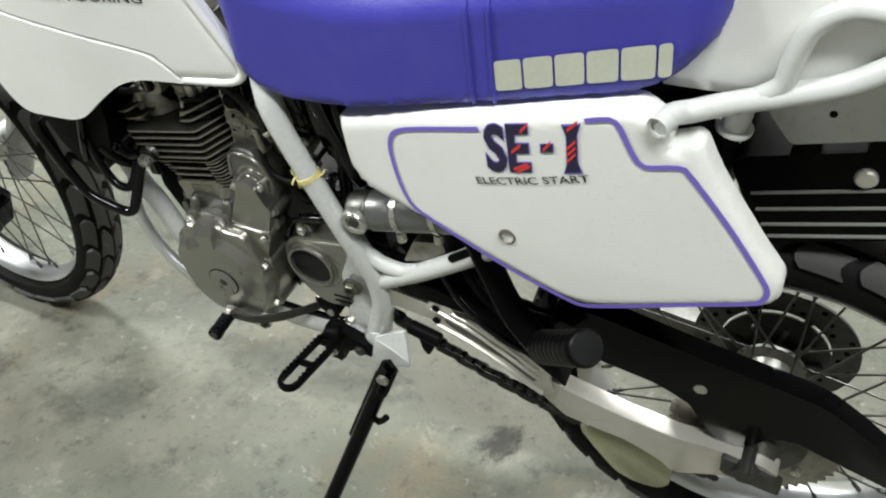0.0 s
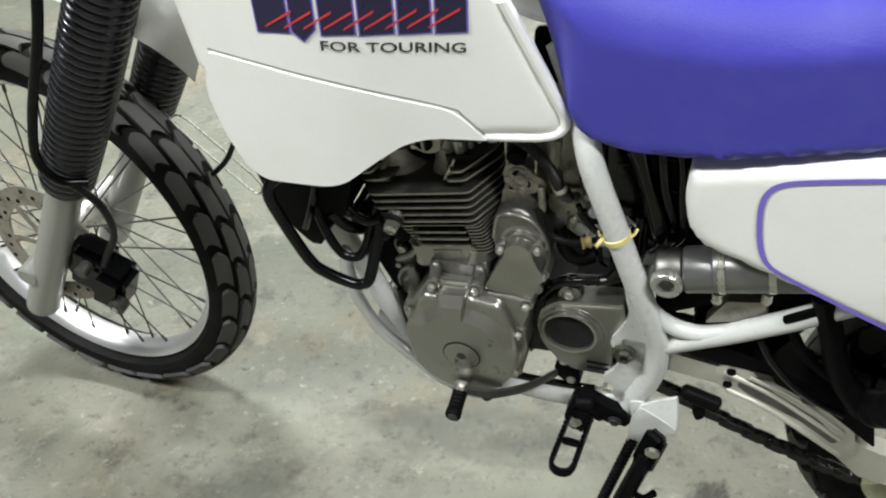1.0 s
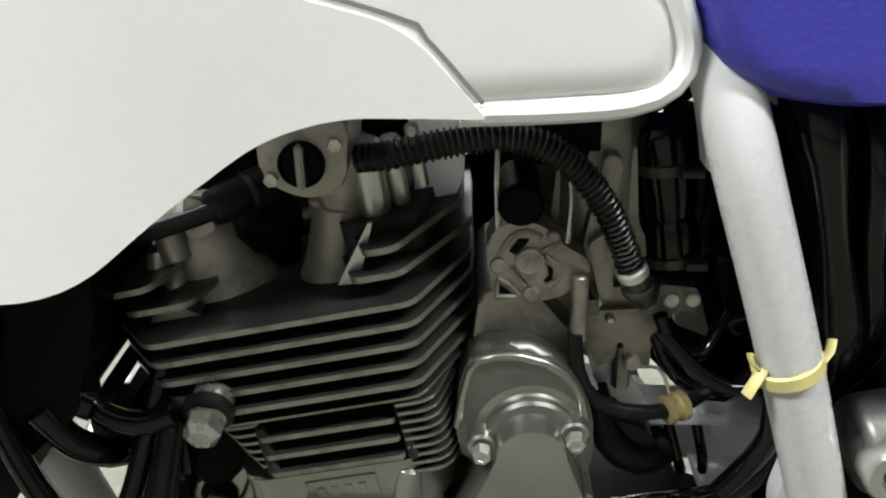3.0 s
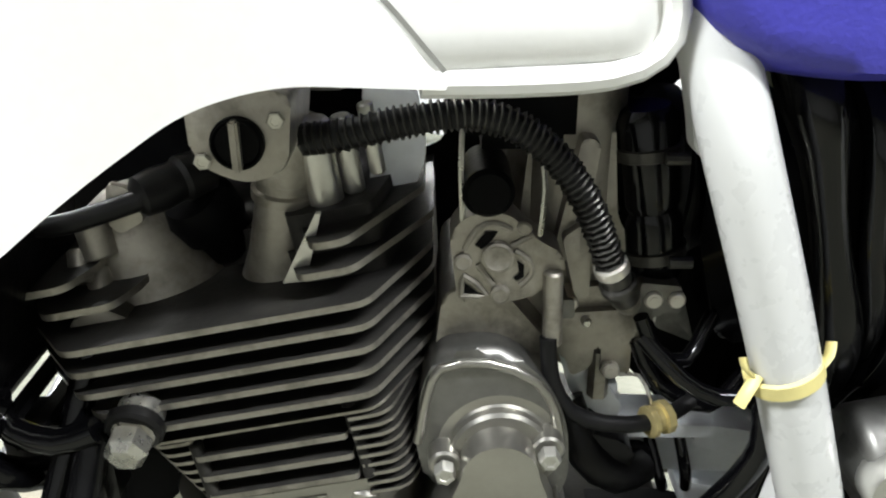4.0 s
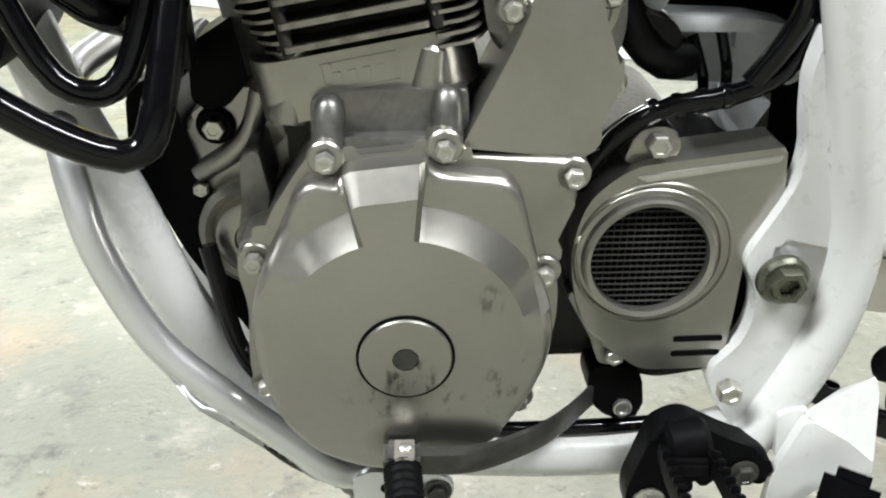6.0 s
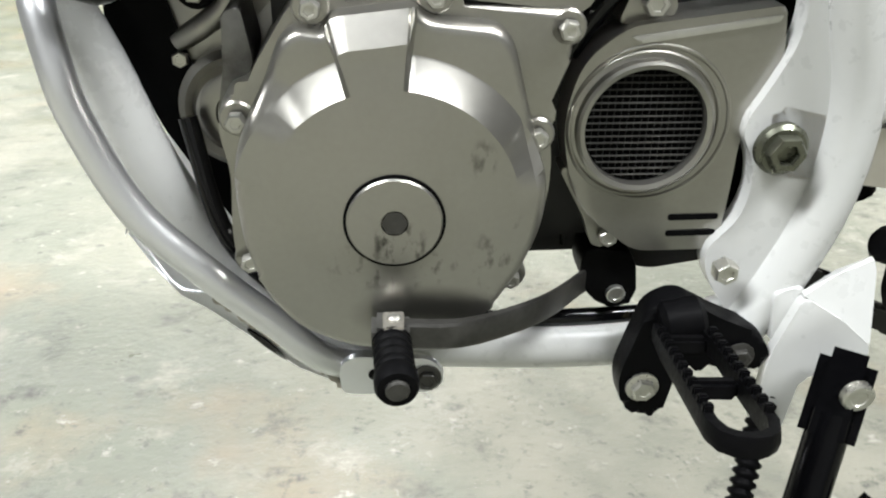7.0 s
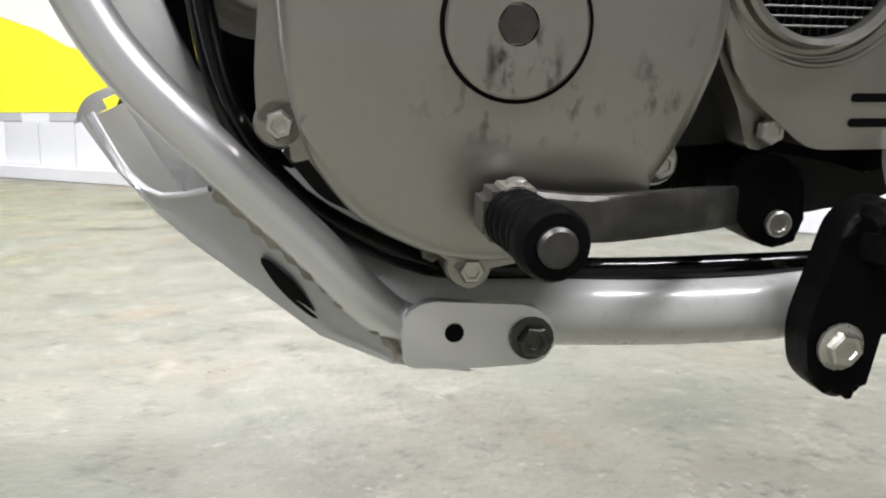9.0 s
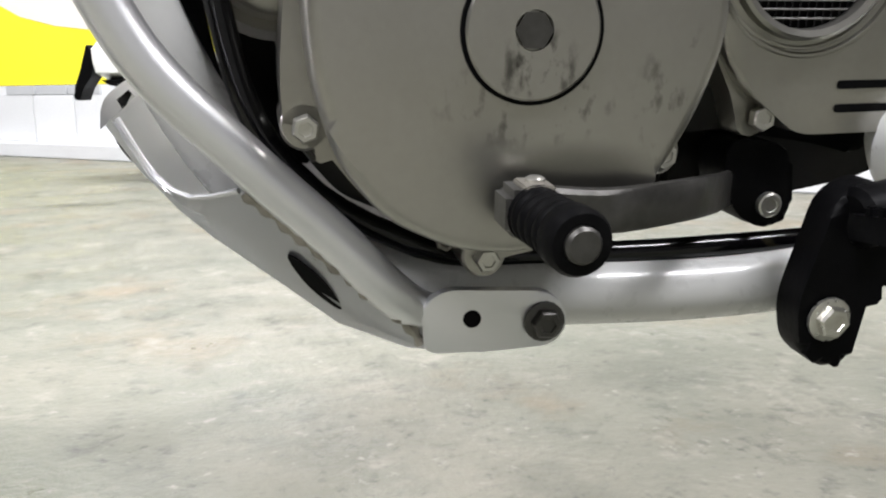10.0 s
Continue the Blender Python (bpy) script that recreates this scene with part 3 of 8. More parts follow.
both = bmesh.ops.duplicate(bm, geom=bm.verts[:] + bm.edges[:] + bm.faces[:])
for v in both["geom"]:
    if isinstance(v, bmesh.types.BMVert):
        v.co.y = -v.co.y
crown = spline([(-0.125, 0, 0.93), (-0.17, 0, 1.02), (-0.30, 0, 1.085), (-0.435, 0, 1.06)], 0.02)
rows = [[bm.verts.new((c.x, tank_y(c.x, c.z) * -k / 6, c.z + 0.02 * (1 - (k / 6) ** 2) - 0.006)) for k in range(-6, 7)] for c in crown]
for a, b in zip(rows, rows[1:]):
    for k in range(12):
        bm.faces.new((a[k], a[k + 1], b[k + 1], b[k]))
tank = part("fuel_tank", bm, WHITE, bike, "white fuel tank with a rolled lower seam", 50)
bm = bmesh.new()
tube(bm, [(-0.150, tank_y(-0.147, 0) + 0.005, 0.7765), (-0.115, tank_y(-0.115, 0) + 0.004, 0.7755), (-0.085, tank_y(-0.085, 0) + 0.004, 0.7765), (-0.069, tank_y(-0.07, 0) + 0.004, 0.783), (-0.064, tank_y(-0.06, 0) + 0.004, 0.797),
          (-0.074, tank_y(-0.08, 0) + 0.004, 0.825), (-0.116, tank_y(-0.122, 0) + 0.004, 0.925)], 0.0055, 10, 0.006)
part("seam", bm, WHITE, tank, "rolled seam along the tank's lower edge")

shroud_outline = fillet([(-0.399, 0.716, 0.03), (-0.299, 0.717, 0.028), (-0.258, 0.750, 0.02), (-0.222, 0.774, 0.03), (-0.195, 0.780, 0.02), (-0.1405, 0.775, 0.002), (-0.164, 0.804, 0.006), (-0.176, 0.813, 0.014),
                         (-0.268, 0.8435, 0.02), (-0.335, 0.8605, 0.02), (-0.410, 0.8760, 0.01), (-0.428, 0.83, 0.02), (-0.420, 0.765, 0.03)], 0.02, 6)
bm = shell(shroud_outline, shroud_y, 0.0, 0.0, 0.003, 0.011)
shroud = part("tank_shroud", bm, WHITE, bike, "white plastic lower tank shroud", 40)
bm = bmesh.new()
prism(bm, [(x, z) for x, z in shroud_outline if x < -0.20], 0.152, 0.156)
part("tank_shroud", bm, WHITE, bike, "white plastic shroud of the far side")

# shadow line of the overlapping shroud, painted as a grey ribbon on the tank
bm = bmesh.new()
ribbon(bm, [(-0.1420, 0.7810), (-0.1622, 0.8058), (-0.1750, 0.8152), (-0.268, 0.8460), (-0.335, 0.8630), (-0.409, 0.8785)], 0.0017, tank_y, 0.0006, step=0.004)
part("joint", bm, FORK_GREY, shroud, "thin shadow line of the joint between shroud and tank, painted on")
rail = lambda x, z: tank_y(x, z)
lettering("FOR TOURING", -0.284, 0.8845, 0.0105, 0.133, rail, PRINT, tank, 0.0, bold=0.012, rise=-4)
bm = bmesh.new()
for k, (x0, x1, drop) in enumerate(((-0.344, -0.312, 0.0), (-0.308, -0.286, -0.007), (-0.280, -0.249, 0.0), (-0.244, -0.214, 0.0), (-0.209, -0.181, 0.0), (-0.176, -0.149, 0.0))):
    z0 = 0.903 - 0.035 * (x0 + 0.344) + drop
    for grow, mat, lift in ((0.0016, 1, 0.0009), (0.0, 0, 0.0013)):
        foot = [((x0 + x1) / 2 - 0.002, z0 - 1.6 * grow), (x1 + grow, z0 + 0.012)] if k == 1 else [(x1 + grow, z0 - grow)]
        decal(bm, [(x0 - grow, z0 - grow + (0.010 if k == 1 else 0)), *foot, (x1 + grow + 0.004, z0 + 0.06), (x0 - grow + 0.004, z0 + 0.06)], rail, lift, mat)
for k in range(9):
    x0 = -0.335 + 0.019 * k
    z0 = 0.904 - 0.035 * (x0 + 0.344)
    decal(bm, [(x0, z0 + 0.004), (x0 + 0.030, z0 + 0.020), (x0 + 0.031, z0 + 0.023), (x0 + 0.002, z0 + 0.007)], rail, 0.0017, 2)
part("logo_print", bm, [NAVY, PURPLE, RED], tank, "dark logo bars edged in purple with red slashes")


def seat_half(x, z):
    return lerp(x, ((-0.16, 0.085), (-0.06, 0.118), (0.1, 0.131), (0.25, 0.141), (0.47, 0.146)))


seat_outline = fillet([(-0.060, 0.783, 0.03), (-0.037, 0.769, 0.02), (0.0, 0.764, 0.02), (0.08, 0.768, 0.05), (0.24, 0.811, 0.05), (0.39, 0.850, 0.04), (0.424, 0.871, 0.03), (0.466, 0.93, 0.03), (0.485, 1.0, 0.03),
                       (0.40, 1.005, 0.05), (0.262, 0.985, 0.03), (0.1, 0.945, 0.08), (-0.02, 0.955, 0.06), (-0.145, 0.985, 0.04), (-0.16, 0.965, 0.02), (-0.124, 0.918, 0.03)], 0.02, 6)


def seat_roll(x, z):
    low = lerp(x, ((-0.1, 0.775), (0.08, 0.775), (0.24, 0.812), (0.47, 0.88)))
    return 0.016 + 0.055 * max(0.0, min(1.0, (z - low - 0.04) / 0.08))


bm = pillow(seat_outline, seat_half, seat_roll, 0.007)
seat = part("seat", bm, BLUE, bike, "long blue vinyl seat with a stitched cross seam", 60)


def seat_y(x, z):
    d = min(off_edge(x, z, seat_outline) / seat_roll(x, z), 1.0)
    return -seat_half(x, z) * math.sqrt(max(0.0, 1 - (1 - d) ** 2))


for dx in (0.0, 0.022):
    bm = bmesh.new()
    tube(bm, [(0.232 + dx + 0.03 * (z - 0.8), seat_y(0.232 + dx, z) - 0.0008, z) for z in np.linspace(0.822 + dx * 0.3, 0.965, 14)], 0.0022, 8)
    part("seat_seam", bm, BLUE, seat, "raised stitched seam across the seat")
bm = bmesh.new()
tube(bm, [(x, -seat_half(x, z) * 0.55, z + 0.004) for x, z in ((-0.03, 0.772), (0.0, 0.768), (0.08, 0.771), (0.16, 0.790), (0.24, 0.811), (0.32, 0.831), (0.39, 0.850))], 0.004, 8)
part("seat_base_edge", bm, SATIN, seat, "black plastic edge of the seat base")
w = [(0.2586, 0.0260), (0.2866, 0.0270), (0.3157, 0.0260), (0.3438, 0.0270), (0.3730, 0.0280), (0.4030, 0.0110)]
for x0, wide in w:
    z0 = 0.8425 + 0.268 * (x0 - 0.2586)
    bm = bmesh.new()
    decal(bm, fillet([(x0, z0), (x0 + wide, z0 + 0.268 * wide), (x0 + wide, z0 + 0.268 * wide + 0.031), (x0, z0 + 0.031)], 0.004, 3), seat_y, 0.0015)
    part("maker_mark", bm, CREAM_PRINT, seat, "cream block of the maker's mark")


PANEL_W = ((0.05, -0.122), (0.12, -0.130), (0.20, -0.145), (0.27, -0.157), (0.40, -0.160), (0.55, -0.158))


def panel_y(x, z):
    return sum(lerp(x + 0.012 * k, PANEL_W) for k in range(-4, 5)) / 9 + 0.03 * max(0.0, 0.66 - z)


panel_outline = fillet([(0.0575, 0.7605, 0.004), (0.0545, 0.728, 0.02), (0.061, 0.690, 0.02), (0.075, 0.668, 0.02), (0.131, 0.6525, 0.02), (0.205, 0.632, 0.02), (0.264, 0.615, 0.02), (0.310, 0.597, 0.03), (0.342, 0.5905, 0.02), (0.373, 0.600, 0.02), (0.512, 0.6505, 0.014), (0.5265, 0.661, 0.012),
                        (0.5280, 0.684, 0.014), (0.503, 0.7210, 0.02), (0.4755, 0.766, 0.02), (0.4580, 0.7965, 0.02), (0.4455, 0.826, 0.006), (0.439, 0.8300, 0.004), (0.4175, 0.8225, 0.004), (0.4220, 0.8345, 0.004), (0.4190, 0.842, 0.006), (0.410, 0.845, 0.008), (0.400, 0.853, 0.008), (0.390, 0.8585, 0.008), (0.325, 0.842, 0.02), (0.236, 0.817, 0.02)], 0.02, 6)
bm = shell(panel_outline, panel_y, 0.010, 0.010, 0.006, 0.008)
panel = part("side_panel", bm, WHITE, bike, "white plastic side panel with a purple outline stripe", 50)
bm = bmesh.new()
ribbon(bm, [(0.241, 0.804), (0.196, 0.790), (0.152, 0.775), (0.137, 0.767), (0.129, 0.757), (0.125, 0.738), (0.129, 0.698), (0.138, 0.671), (0.153, 0.660), (0.180, 0.650), (0.209, 0.640), (0.257, 0.6235), (0.318, 0.602), (0.337, 0.597),
            (0.359, 0.6025), (0.438, 0.6335), (0.498, 0.6560), (0.512, 0.6640), (0.5155, 0.6775), (0.508, 0.6945), (0.474, 0.7490), (0.4385, 0.7975), (0.4280, 0.8050), (0.4000, 0.7995), (0.3900, 0.8085), (0.3830, 0.8230), (0.3765, 0.8375), (0.3680, 0.8440), (0.346, 0.838)],
       0.0055, panel_y)
part("stripe", bm, PURPLE, panel, "purple outline stripe")
# letters with a purple edge; the last one stands on broad feet
for mat, grow, lift in ((PURPLE, 0.0, 0.0008), (NAVY, 0.0012, 0.0013)):
    lettering("SE", 0.2458 + grow, 0.7538 + grow * 1.2, 0.0570 - 2 * grow, 0.0505 - 2 * grow, panel_y, mat, panel, slant=0.25, bold=0.045 if mat is PURPLE else 0.03, rise=15, lift=lift)


def skewed(x, z, poly):
    """A flat shape drawn in place, turned to run with the line of letters."""
    return [(x + u, z + 0.268 * u + w) for u, w in poly]


for name, x, z, poly in (("hyphen", 0.3035, 0.7935, [(0, 0), (0.0135, 0), (0.0135, 0.0105), (0, 0.0105)]),
                         ("letter_i", 0.3265, 0.7745, [(-0.001, 0), (0.0175, 0), (0.0135, 0.012), (0.0130, 0.044), (0.0165, 0.056), (-0.002, 0.056), (0.0020, 0.044), (0.0025, 0.012)])):
    bm = bmesh.new()
    decal(bm, skewed(x, z, poly), panel_y, 0.0008)
    cu, cw = sum(p[0] for p in poly) / len(poly), sum(p[1] for p in poly) / len(poly)
    decal(bm, skewed(x, z, [(cu + (u - cu) * 0.84, cw + (w - cw) * 0.93) for u, w in poly]), panel_y, 0.0013, 1)
    part(name, bm, [PURPLE, NAVY], panel, "navy printed letter edged in purple")
for x0, z0, wide in ((0.2755, 0.7650, 0.015), (0.2790, 0.7630, 0.014), (0.2745, 0.785, 0.010), (0.285, 0.811, 0.008), (0.3065, 0.7955, 0.008), (0.3290, 0.7880, 0.009), (0.3290, 0.7950, 0.009), (0.3290, 0.8020, 0.009), (0.3300, 0.8230, 0.010)):
    bm = bmesh.new()
    decal(bm, [(x0, z0), (x0 + wide, z0 + 0.011), (x0 + wide, z0 + 0.0150), (x0, z0 + 0.0040)], panel_y, 0.0019)
    part("red_slash", bm, RED, panel, "red slash over a letter")
lettering("ELECTRIC START", 0.233, 0.7345, 0.0088, 0.1235, panel_y, PRINT, panel, bold=0.008, rise=17)
bm = bmesh.new()
m = Matrix.Translation((0.260, panel_y(0.260, 0.672) + 0.002, 0.672)) @ pose(0, 0, 0, 90)
spin(bm, [(0.0095, 0.0), (0.0095, 0.0035), (0.0075, 0.0045), (0.0065, 0.001), (0, 0.001)], m, 24)
part("panel_clip", bm, OLD_ALLOY, panel, "grey screw clip of the side panel")

# ---- frame ----
bm = bmesh.new()
tube(bm, [(-0.078, -0.070, 0.86), (-0.056, -0.086, 0.81), (-0.045, -0.103, 0.777), (-0.0365, -0.113, 0.746), (-0.0130, -0.116, 0.6755), (0.0135, -0.115, 0.592), (0.0285, -0.112, 0.542), (0.042, -0.108, 0.49), (0.040, -0.107, 0.435), (0.024, -0.107, 0.385), (0.008, -0.106, 0.352)],
     lambda t: 0.0135 + 0.003 * max(0, t - 0.55), 20, 0.01)
part("frame_tube", bm, FRAME_WHITE, bike, "white painted frame tube beside the engine")
bm = bmesh.new()
prism(bm, fillet([(-0.060, 0.79), (-0.03, 0.785), (-0.032, 0.758, 0.004), (-0.044, 0.741, 0.003), (-0.050, 0.745, 0.003), (-0.052, 0.757, 0.004)], 0.004), -0.090, -0.1005, 0.002)
part("gusset", bm, FRAME_WHITE, bike, "white gusset plate on the frame tube")
bm = bmesh.new()
prism(bm, fillet([(0.004, 0.60), (0.000, 0.575), (0.003, 0.553), (0.0064, 0.538), (0.0056, 0.520, 0.012), (-0.0044, 0.4976, 0.012), (-0.0124, 0.482, 0.006), (-0.0135, 0.473, 0.006), (-0.0055, 0.459, 0.01), (-0.0027, 0.442, 0.01), (-0.0063, 0.4235, 0.01), (-0.0205, 0.4075, 0.008),
                 (-0.0212, 0.397, 0.006), (-0.0163, 0.3837), (-0.004, 0.366), (0.0117, 0.3495, 0.008), (0.0252, 0.3463, 0.008), (0.036, 0.368), (0.0481, 0.415), (0.060, 0.452), (0.058, 0.49), (0.040, 0.53), (0.026, 0.57)], 0.006), -0.094, -0.108, 0.004)
part("pivot_plate", bm, FRAME_WHITE, bike, "white frame plate round the swingarm pivot")
bm = bmesh.new()
tube(bm, [(0.048, -0.106, 0.487), (0.085, -0.107, 0.508), (0.13, -0.110, 0.537), (0.20, -0.116, 0.590), (0.30, -0.12, 0.67)], 0.0125, 16)
part("frame_tube", bm, FRAME_WHITE, bike, "white frame tube rising to the tail")
bm = bmesh.new()
tube(bm, [(0.018, -0.107, 0.572), (0.033, -0.107, 0.541), (0.058, -0.107, 0.522), (0.088, -0.107, 0.518), (0.115, -0.109, 0.530)], 0.0105, 14)
part("frame_brace", bm, FRAME_WHITE, bike, "short curved white frame brace")
for y in (-0.078, 0.078):
    bm = bmesh.new()
    tube(bm, [(-0.44, y * 0.5, 0.80), (-0.40, y * 0.8, 0.68), (-0.362, y, 0.56), (-0.341, y, 0.505), (-0.322, y, 0.446), (-0.293, y, 0.391), (-0.25, y * 1.05, 0.350), (-0.205, y * 1.1, 0.336), (-0.15, y * 1.15, 0.333), (-0.09, y * 1.17, 0.332), (-0.04, y * 1.17, 0.335), (0.01, y * 1.15, 0.348)], 0.0148, 16, 0.012)
    part("cradle_tube", bm, FRAME_WHITE, bike, "white cradle tube under the engine")
bm = bmesh.new()
tube(bm, [(-0.36, 0.0, 0.565), (-0.365, -0.05, 0.562), (-0.358, -0.092, 0.548), (-0.350, -0.110, 0.517), (-0.3425, -0.115, 0.486), (-0.322, -0.119, 0.440), (-0.290, -0.121, 0.404), (-0.258, -0.121, 0.372), (-0.240, -0.120, 0.352), (-0.224, -0.1125, 0.3375), (-0.200, -0.105, 0.331)], 0.0085, 16, 0.006)
tube(bm, [(-0.36, 0.0, 0.565), (-0.365, 0.05, 0.562), (-0.358, 0.092, 0.548), (-0.350, 0.110, 0.517), (-0.3425, 0.115, 0.486), (-0.322, 0.119, 0.440), (-0.290, 0.121, 0.404), (-0.258, 0.121, 0.372), (-0.240, 0.120, 0.352), (-0.224, 0.1125, 0.3375), (-0.200, 0.105, 0.331)], 0.0085, 16, 0.006)
guard = part("engine_guard", bm, BRUSHED, bike, "silver tubular engine guard with an alloy skid plate")
bm = bmesh.new()
prism(bm, fillet([(-0.2265, 0.343, 0.006), (-0.217, 0.3495, 0.005), (-0.174, 0.3465, 0.010), (-0.1655, 0.336, 0.010), (-0.170, 0.3235, 0.008), (-0.195, 0.3225), (-0.2245, 0.3235, 0.004)], 0.004), -0.118, -0.1225, 0.0012)
part("mount_tab", bm, BRUSHED, guard, "flat alloy mounting tab of the guard")
bm = bmesh.new()
m = Matrix.Translation((-0.206, -0.1226, 0.337)) @ pose(0, 0, 0, 90)
spin(bm, [(0.0036, 0), (0.0036, 0.0006)], m, 18)
part("hole", bm, SATIN, guard, "dark drilled hole")
bolt(guard, -0.1765, -0.1225, 0.334, 0.0062, 0.006, DARK_STEEL, flange=True)
# (tube-side x, y, z, lower corner x, z) along the plate
STATIONS = [(-0.334, -0.088, 0.4125, -0.3365, 0.4135), (-0.3215, -0.094, 0.3915, -0.3255, 0.3955), (-0.3085, -0.106, 0.3855, -0.312, 0.379), (-0.291, -0.117, 0.390, -0.300, 0.3675), (-0.266, -0.118, 0.3665, -0.275, 0.347),
            (-0.244, -0.118, 0.345, -0.252, 0.3275), (-0.224, -0.117, 0.331, -0.222, 0.3135), (-0.200, -0.110, 0.3235, -0.19, 0.3085)]


def skid_section(s):
    ux, uy, uz, lx, lz = (float(np.interp(s, range(len(STATIONS)), [st[k] for st in STATIONS])) for k in range(5))
    half = [(ux, uy, uz), (ux * 0.5 + lx * 0.5 - 0.001, uy * 0.7 - 0.092 * 0.3 - 0.002, uz * 0.5 + lz * 0.5 - 0.001), (lx, -0.092, lz), (lx - 0.003, -0.085, lz - 0.0035), (lx - 0.005, -0.07, lz - 0.005), (lx - 0.006, -0.03, lz - 0.006)]
    return half + [(x, -y, z) for x, y, z in half[::-1]]


bm = bmesh.new()
rows = [[bm.verts.new(q) for q in skid_section(k / 4)] for k in range(4 * (len(STATIONS) - 1) + 1)]
for a, b in zip(rows, rows[1:]):
    for k in range(len(a) - 1):
        bm.faces.new((a[k], a[k + 1], b[k + 1], b[k]))
bmesh.ops.solidify(bm, geom=bm.faces[:], thickness=0.0028)
lip = [[bm.verts.new((-0.3415 - 0.005 * t + 0.002 * t * (abs(y) / 0.085) ** 3, y * (1 - 0.25 * t), 0.4085 + 0.007 * t - 0.003 * t * (abs(y) / 0.085) ** 4)) for y in np.linspace(-0.085, 0.085, 13)] for t in (0, 0.5, 1)]
for a, b in zip(lip, lip[1:]):
    for k in range(12):
        if a is lip[1] or k not in (4, 5, 6):
            bm.faces.new((a[k], a[k + 1], b[k + 1], b[k]))
part("skid_plate", bm, BRUSHED, guard, "bent alloy skid plate with slots", 45)
bm = bmesh.new()
tube(bm, [(st[0] - 0.0005, st[1], st[2] + 0.0005) for st in STATIONS[:4]], 0.0012, 8)
part("skid_rim", bm, BRUSHED, guard, "bright cut edge of the skid plate")
bm = bmesh.new()
slot_ring = []
for k in range(20):
    a = 2 * math.pi * k / 20
    u, w = 0.0125 * math.cos(a) ** 3 * 0.35 + 0.0115 * math.cos(a), 0.0032 * math.sin(a)
    x, z = -0.2655 + 0.62 * u - 0.78 * w, 0.3525 - 0.78 * u - 0.62 * w
    slot_ring.append((x, -0.1125 - 0.55 * (z - 0.3525 + (x + 0.2655) * 0.85), z))
low = [bm.verts.new((x, y + 0.004, z)) for x, y, z in slot_ring]
top = [bm.verts.new((x, y - 0.001, z)) for x, y, z in slot_ring]
bm.faces.new(top)
for k in range(20):
    bm.faces.new((low[k], low[(k + 1) % 20], top[(k + 1) % 20], top[k]))
part("slot", bm, SATIN, guard, "dark slot in the skid plate")
bm = bmesh.new()
tube(bm, [(-0.289, -0.1205, 0.391), (-0.265, -0.1215, 0.3685), (-0.246, -0.1215, 0.350), (-0.232, -0.119, 0.337), (-0.2255, -0.1185, 0.327)], lambda t: 0.0026 + 0.0007 * math.sin(70 * t) + 0.0004 * math.sin(31 * t), 8, 0.0015)
part("weld", bm, OLD_ALLOY, guard, "uneven weld along the guard tube")
# outer and inner black guard bars ahead of the cylinder
bm = bmesh.new()
tube(bm, [(-0.33, -0.05, 0.70), (-0.37, -0.14, 0.715), (-0.392, -0.16, 0.700), (-0.385, -0.163, 0.66), (-0.362, -0.165, 0.600), (-0.345, -0.163, 0.580), (-0.318, -0.157, 0.562), (-0.303, -0.153, 0.560), (-0.295, -0.145, 0.575), (-0.287, -0.11, 0.63)], 0.0072, 14, 0.006)
part("guard_bar", bm, GLOSS, bike, "glossy black guard bar ahead of the cylinder")
bm = bmesh.new()
tube(bm, [(-0.375, -0.10, 0.69), (-0.365, -0.12, 0.64), (-0.345, -0.13, 0.592), (-0.328, -0.13, 0.578), (-0.312, -0.125, 0.585), (-0.300, -0.11, 0.62), (-0.29, -0.09, 0.66)], 0.0062, 14, 0.006)
part("guard_bar", bm, GLOSS, bike, "thin black inner guard bar")
bm = bmesh.new()
prism(bm, fillet([(-0.436, 0.72), (-0.305, 0.72), (-0.3088, 0.687, 0.006), (-0.328, 0.635), (-0.352, 0.616), (-0.366, 0.588, 0.01), (-0.3765, 0.579, 0.01), (-0.3907, 0.591), (-0.4186, 0.629), (-0.4260, 0.664)], 0.008), -0.045, -0.122, 0.005)
cooler = part("oil_cooler", bm, SATIN, bike, "black oil cooler behind the shroud")
bm = bmesh.new()
tube(bm, [(-0.352, -0.124, 0.690), (-0.362, -0.127, 0.660), (-0.374, -0.127, 0.632), (-0.384, -0.124, 0.612)], 0.0050, 10)
part("cooler_hose", bm, GLOSS, cooler, "shiny black hose along the cooler")
bm = bmesh.new()
tube(bm, [(-0.345, -0.120, 0.640), (-0.334, -0.116, 0.618), (-0.322, -0.108, 0.606), (-0.312, -0.095, 0.600)], 0.0075, 12)
part("cooler_hose", bm, GLOSS, cooler, "shiny black hose below the cooler")
bm = bmesh.new()
box(bm, (-0.318, -0.085, 0.612), (0.034, 0.030, 0.022), Matrix(), 0.004)
box(bm, (-0.303, -0.080, 0.590), (0.020, 0.024, 0.036), Matrix(), 0.004)
part("hose_block", bm, DARK_CASE, cooler, "dark block where the hoses meet")
for k in range(7):
    bm = bmesh.new()
    box(bm, (0, 0, -0.040 + k * 0.012), (0.012, 0.07, 0.003), Matrix.Translation((-0.334, -0.075, 0.66)) @ Matrix.Rotation(radians(-26), 4, "Y"))
    part("cooler_fin", bm, SATIN, cooler)
# added black filler for the dark gap ahead of the crankcase
bm = bmesh.new()
prism(bm, fillet([(-0.336, 0.556), (-0.316, 0.566), (-0.300, 0.50), (-0.268, 0.42), (-0.262, 0.385), (-0.285, 0.40), (-0.318, 0.46), (-0.340, 0.52)], 0.006), 0.06, -0.058, 0.004)
part("front_shield", bm, SATIN, bike, "black filler added for the dark gap between the cradle tubes")

# ---- engine ----
TILT_E = radians(10.5)
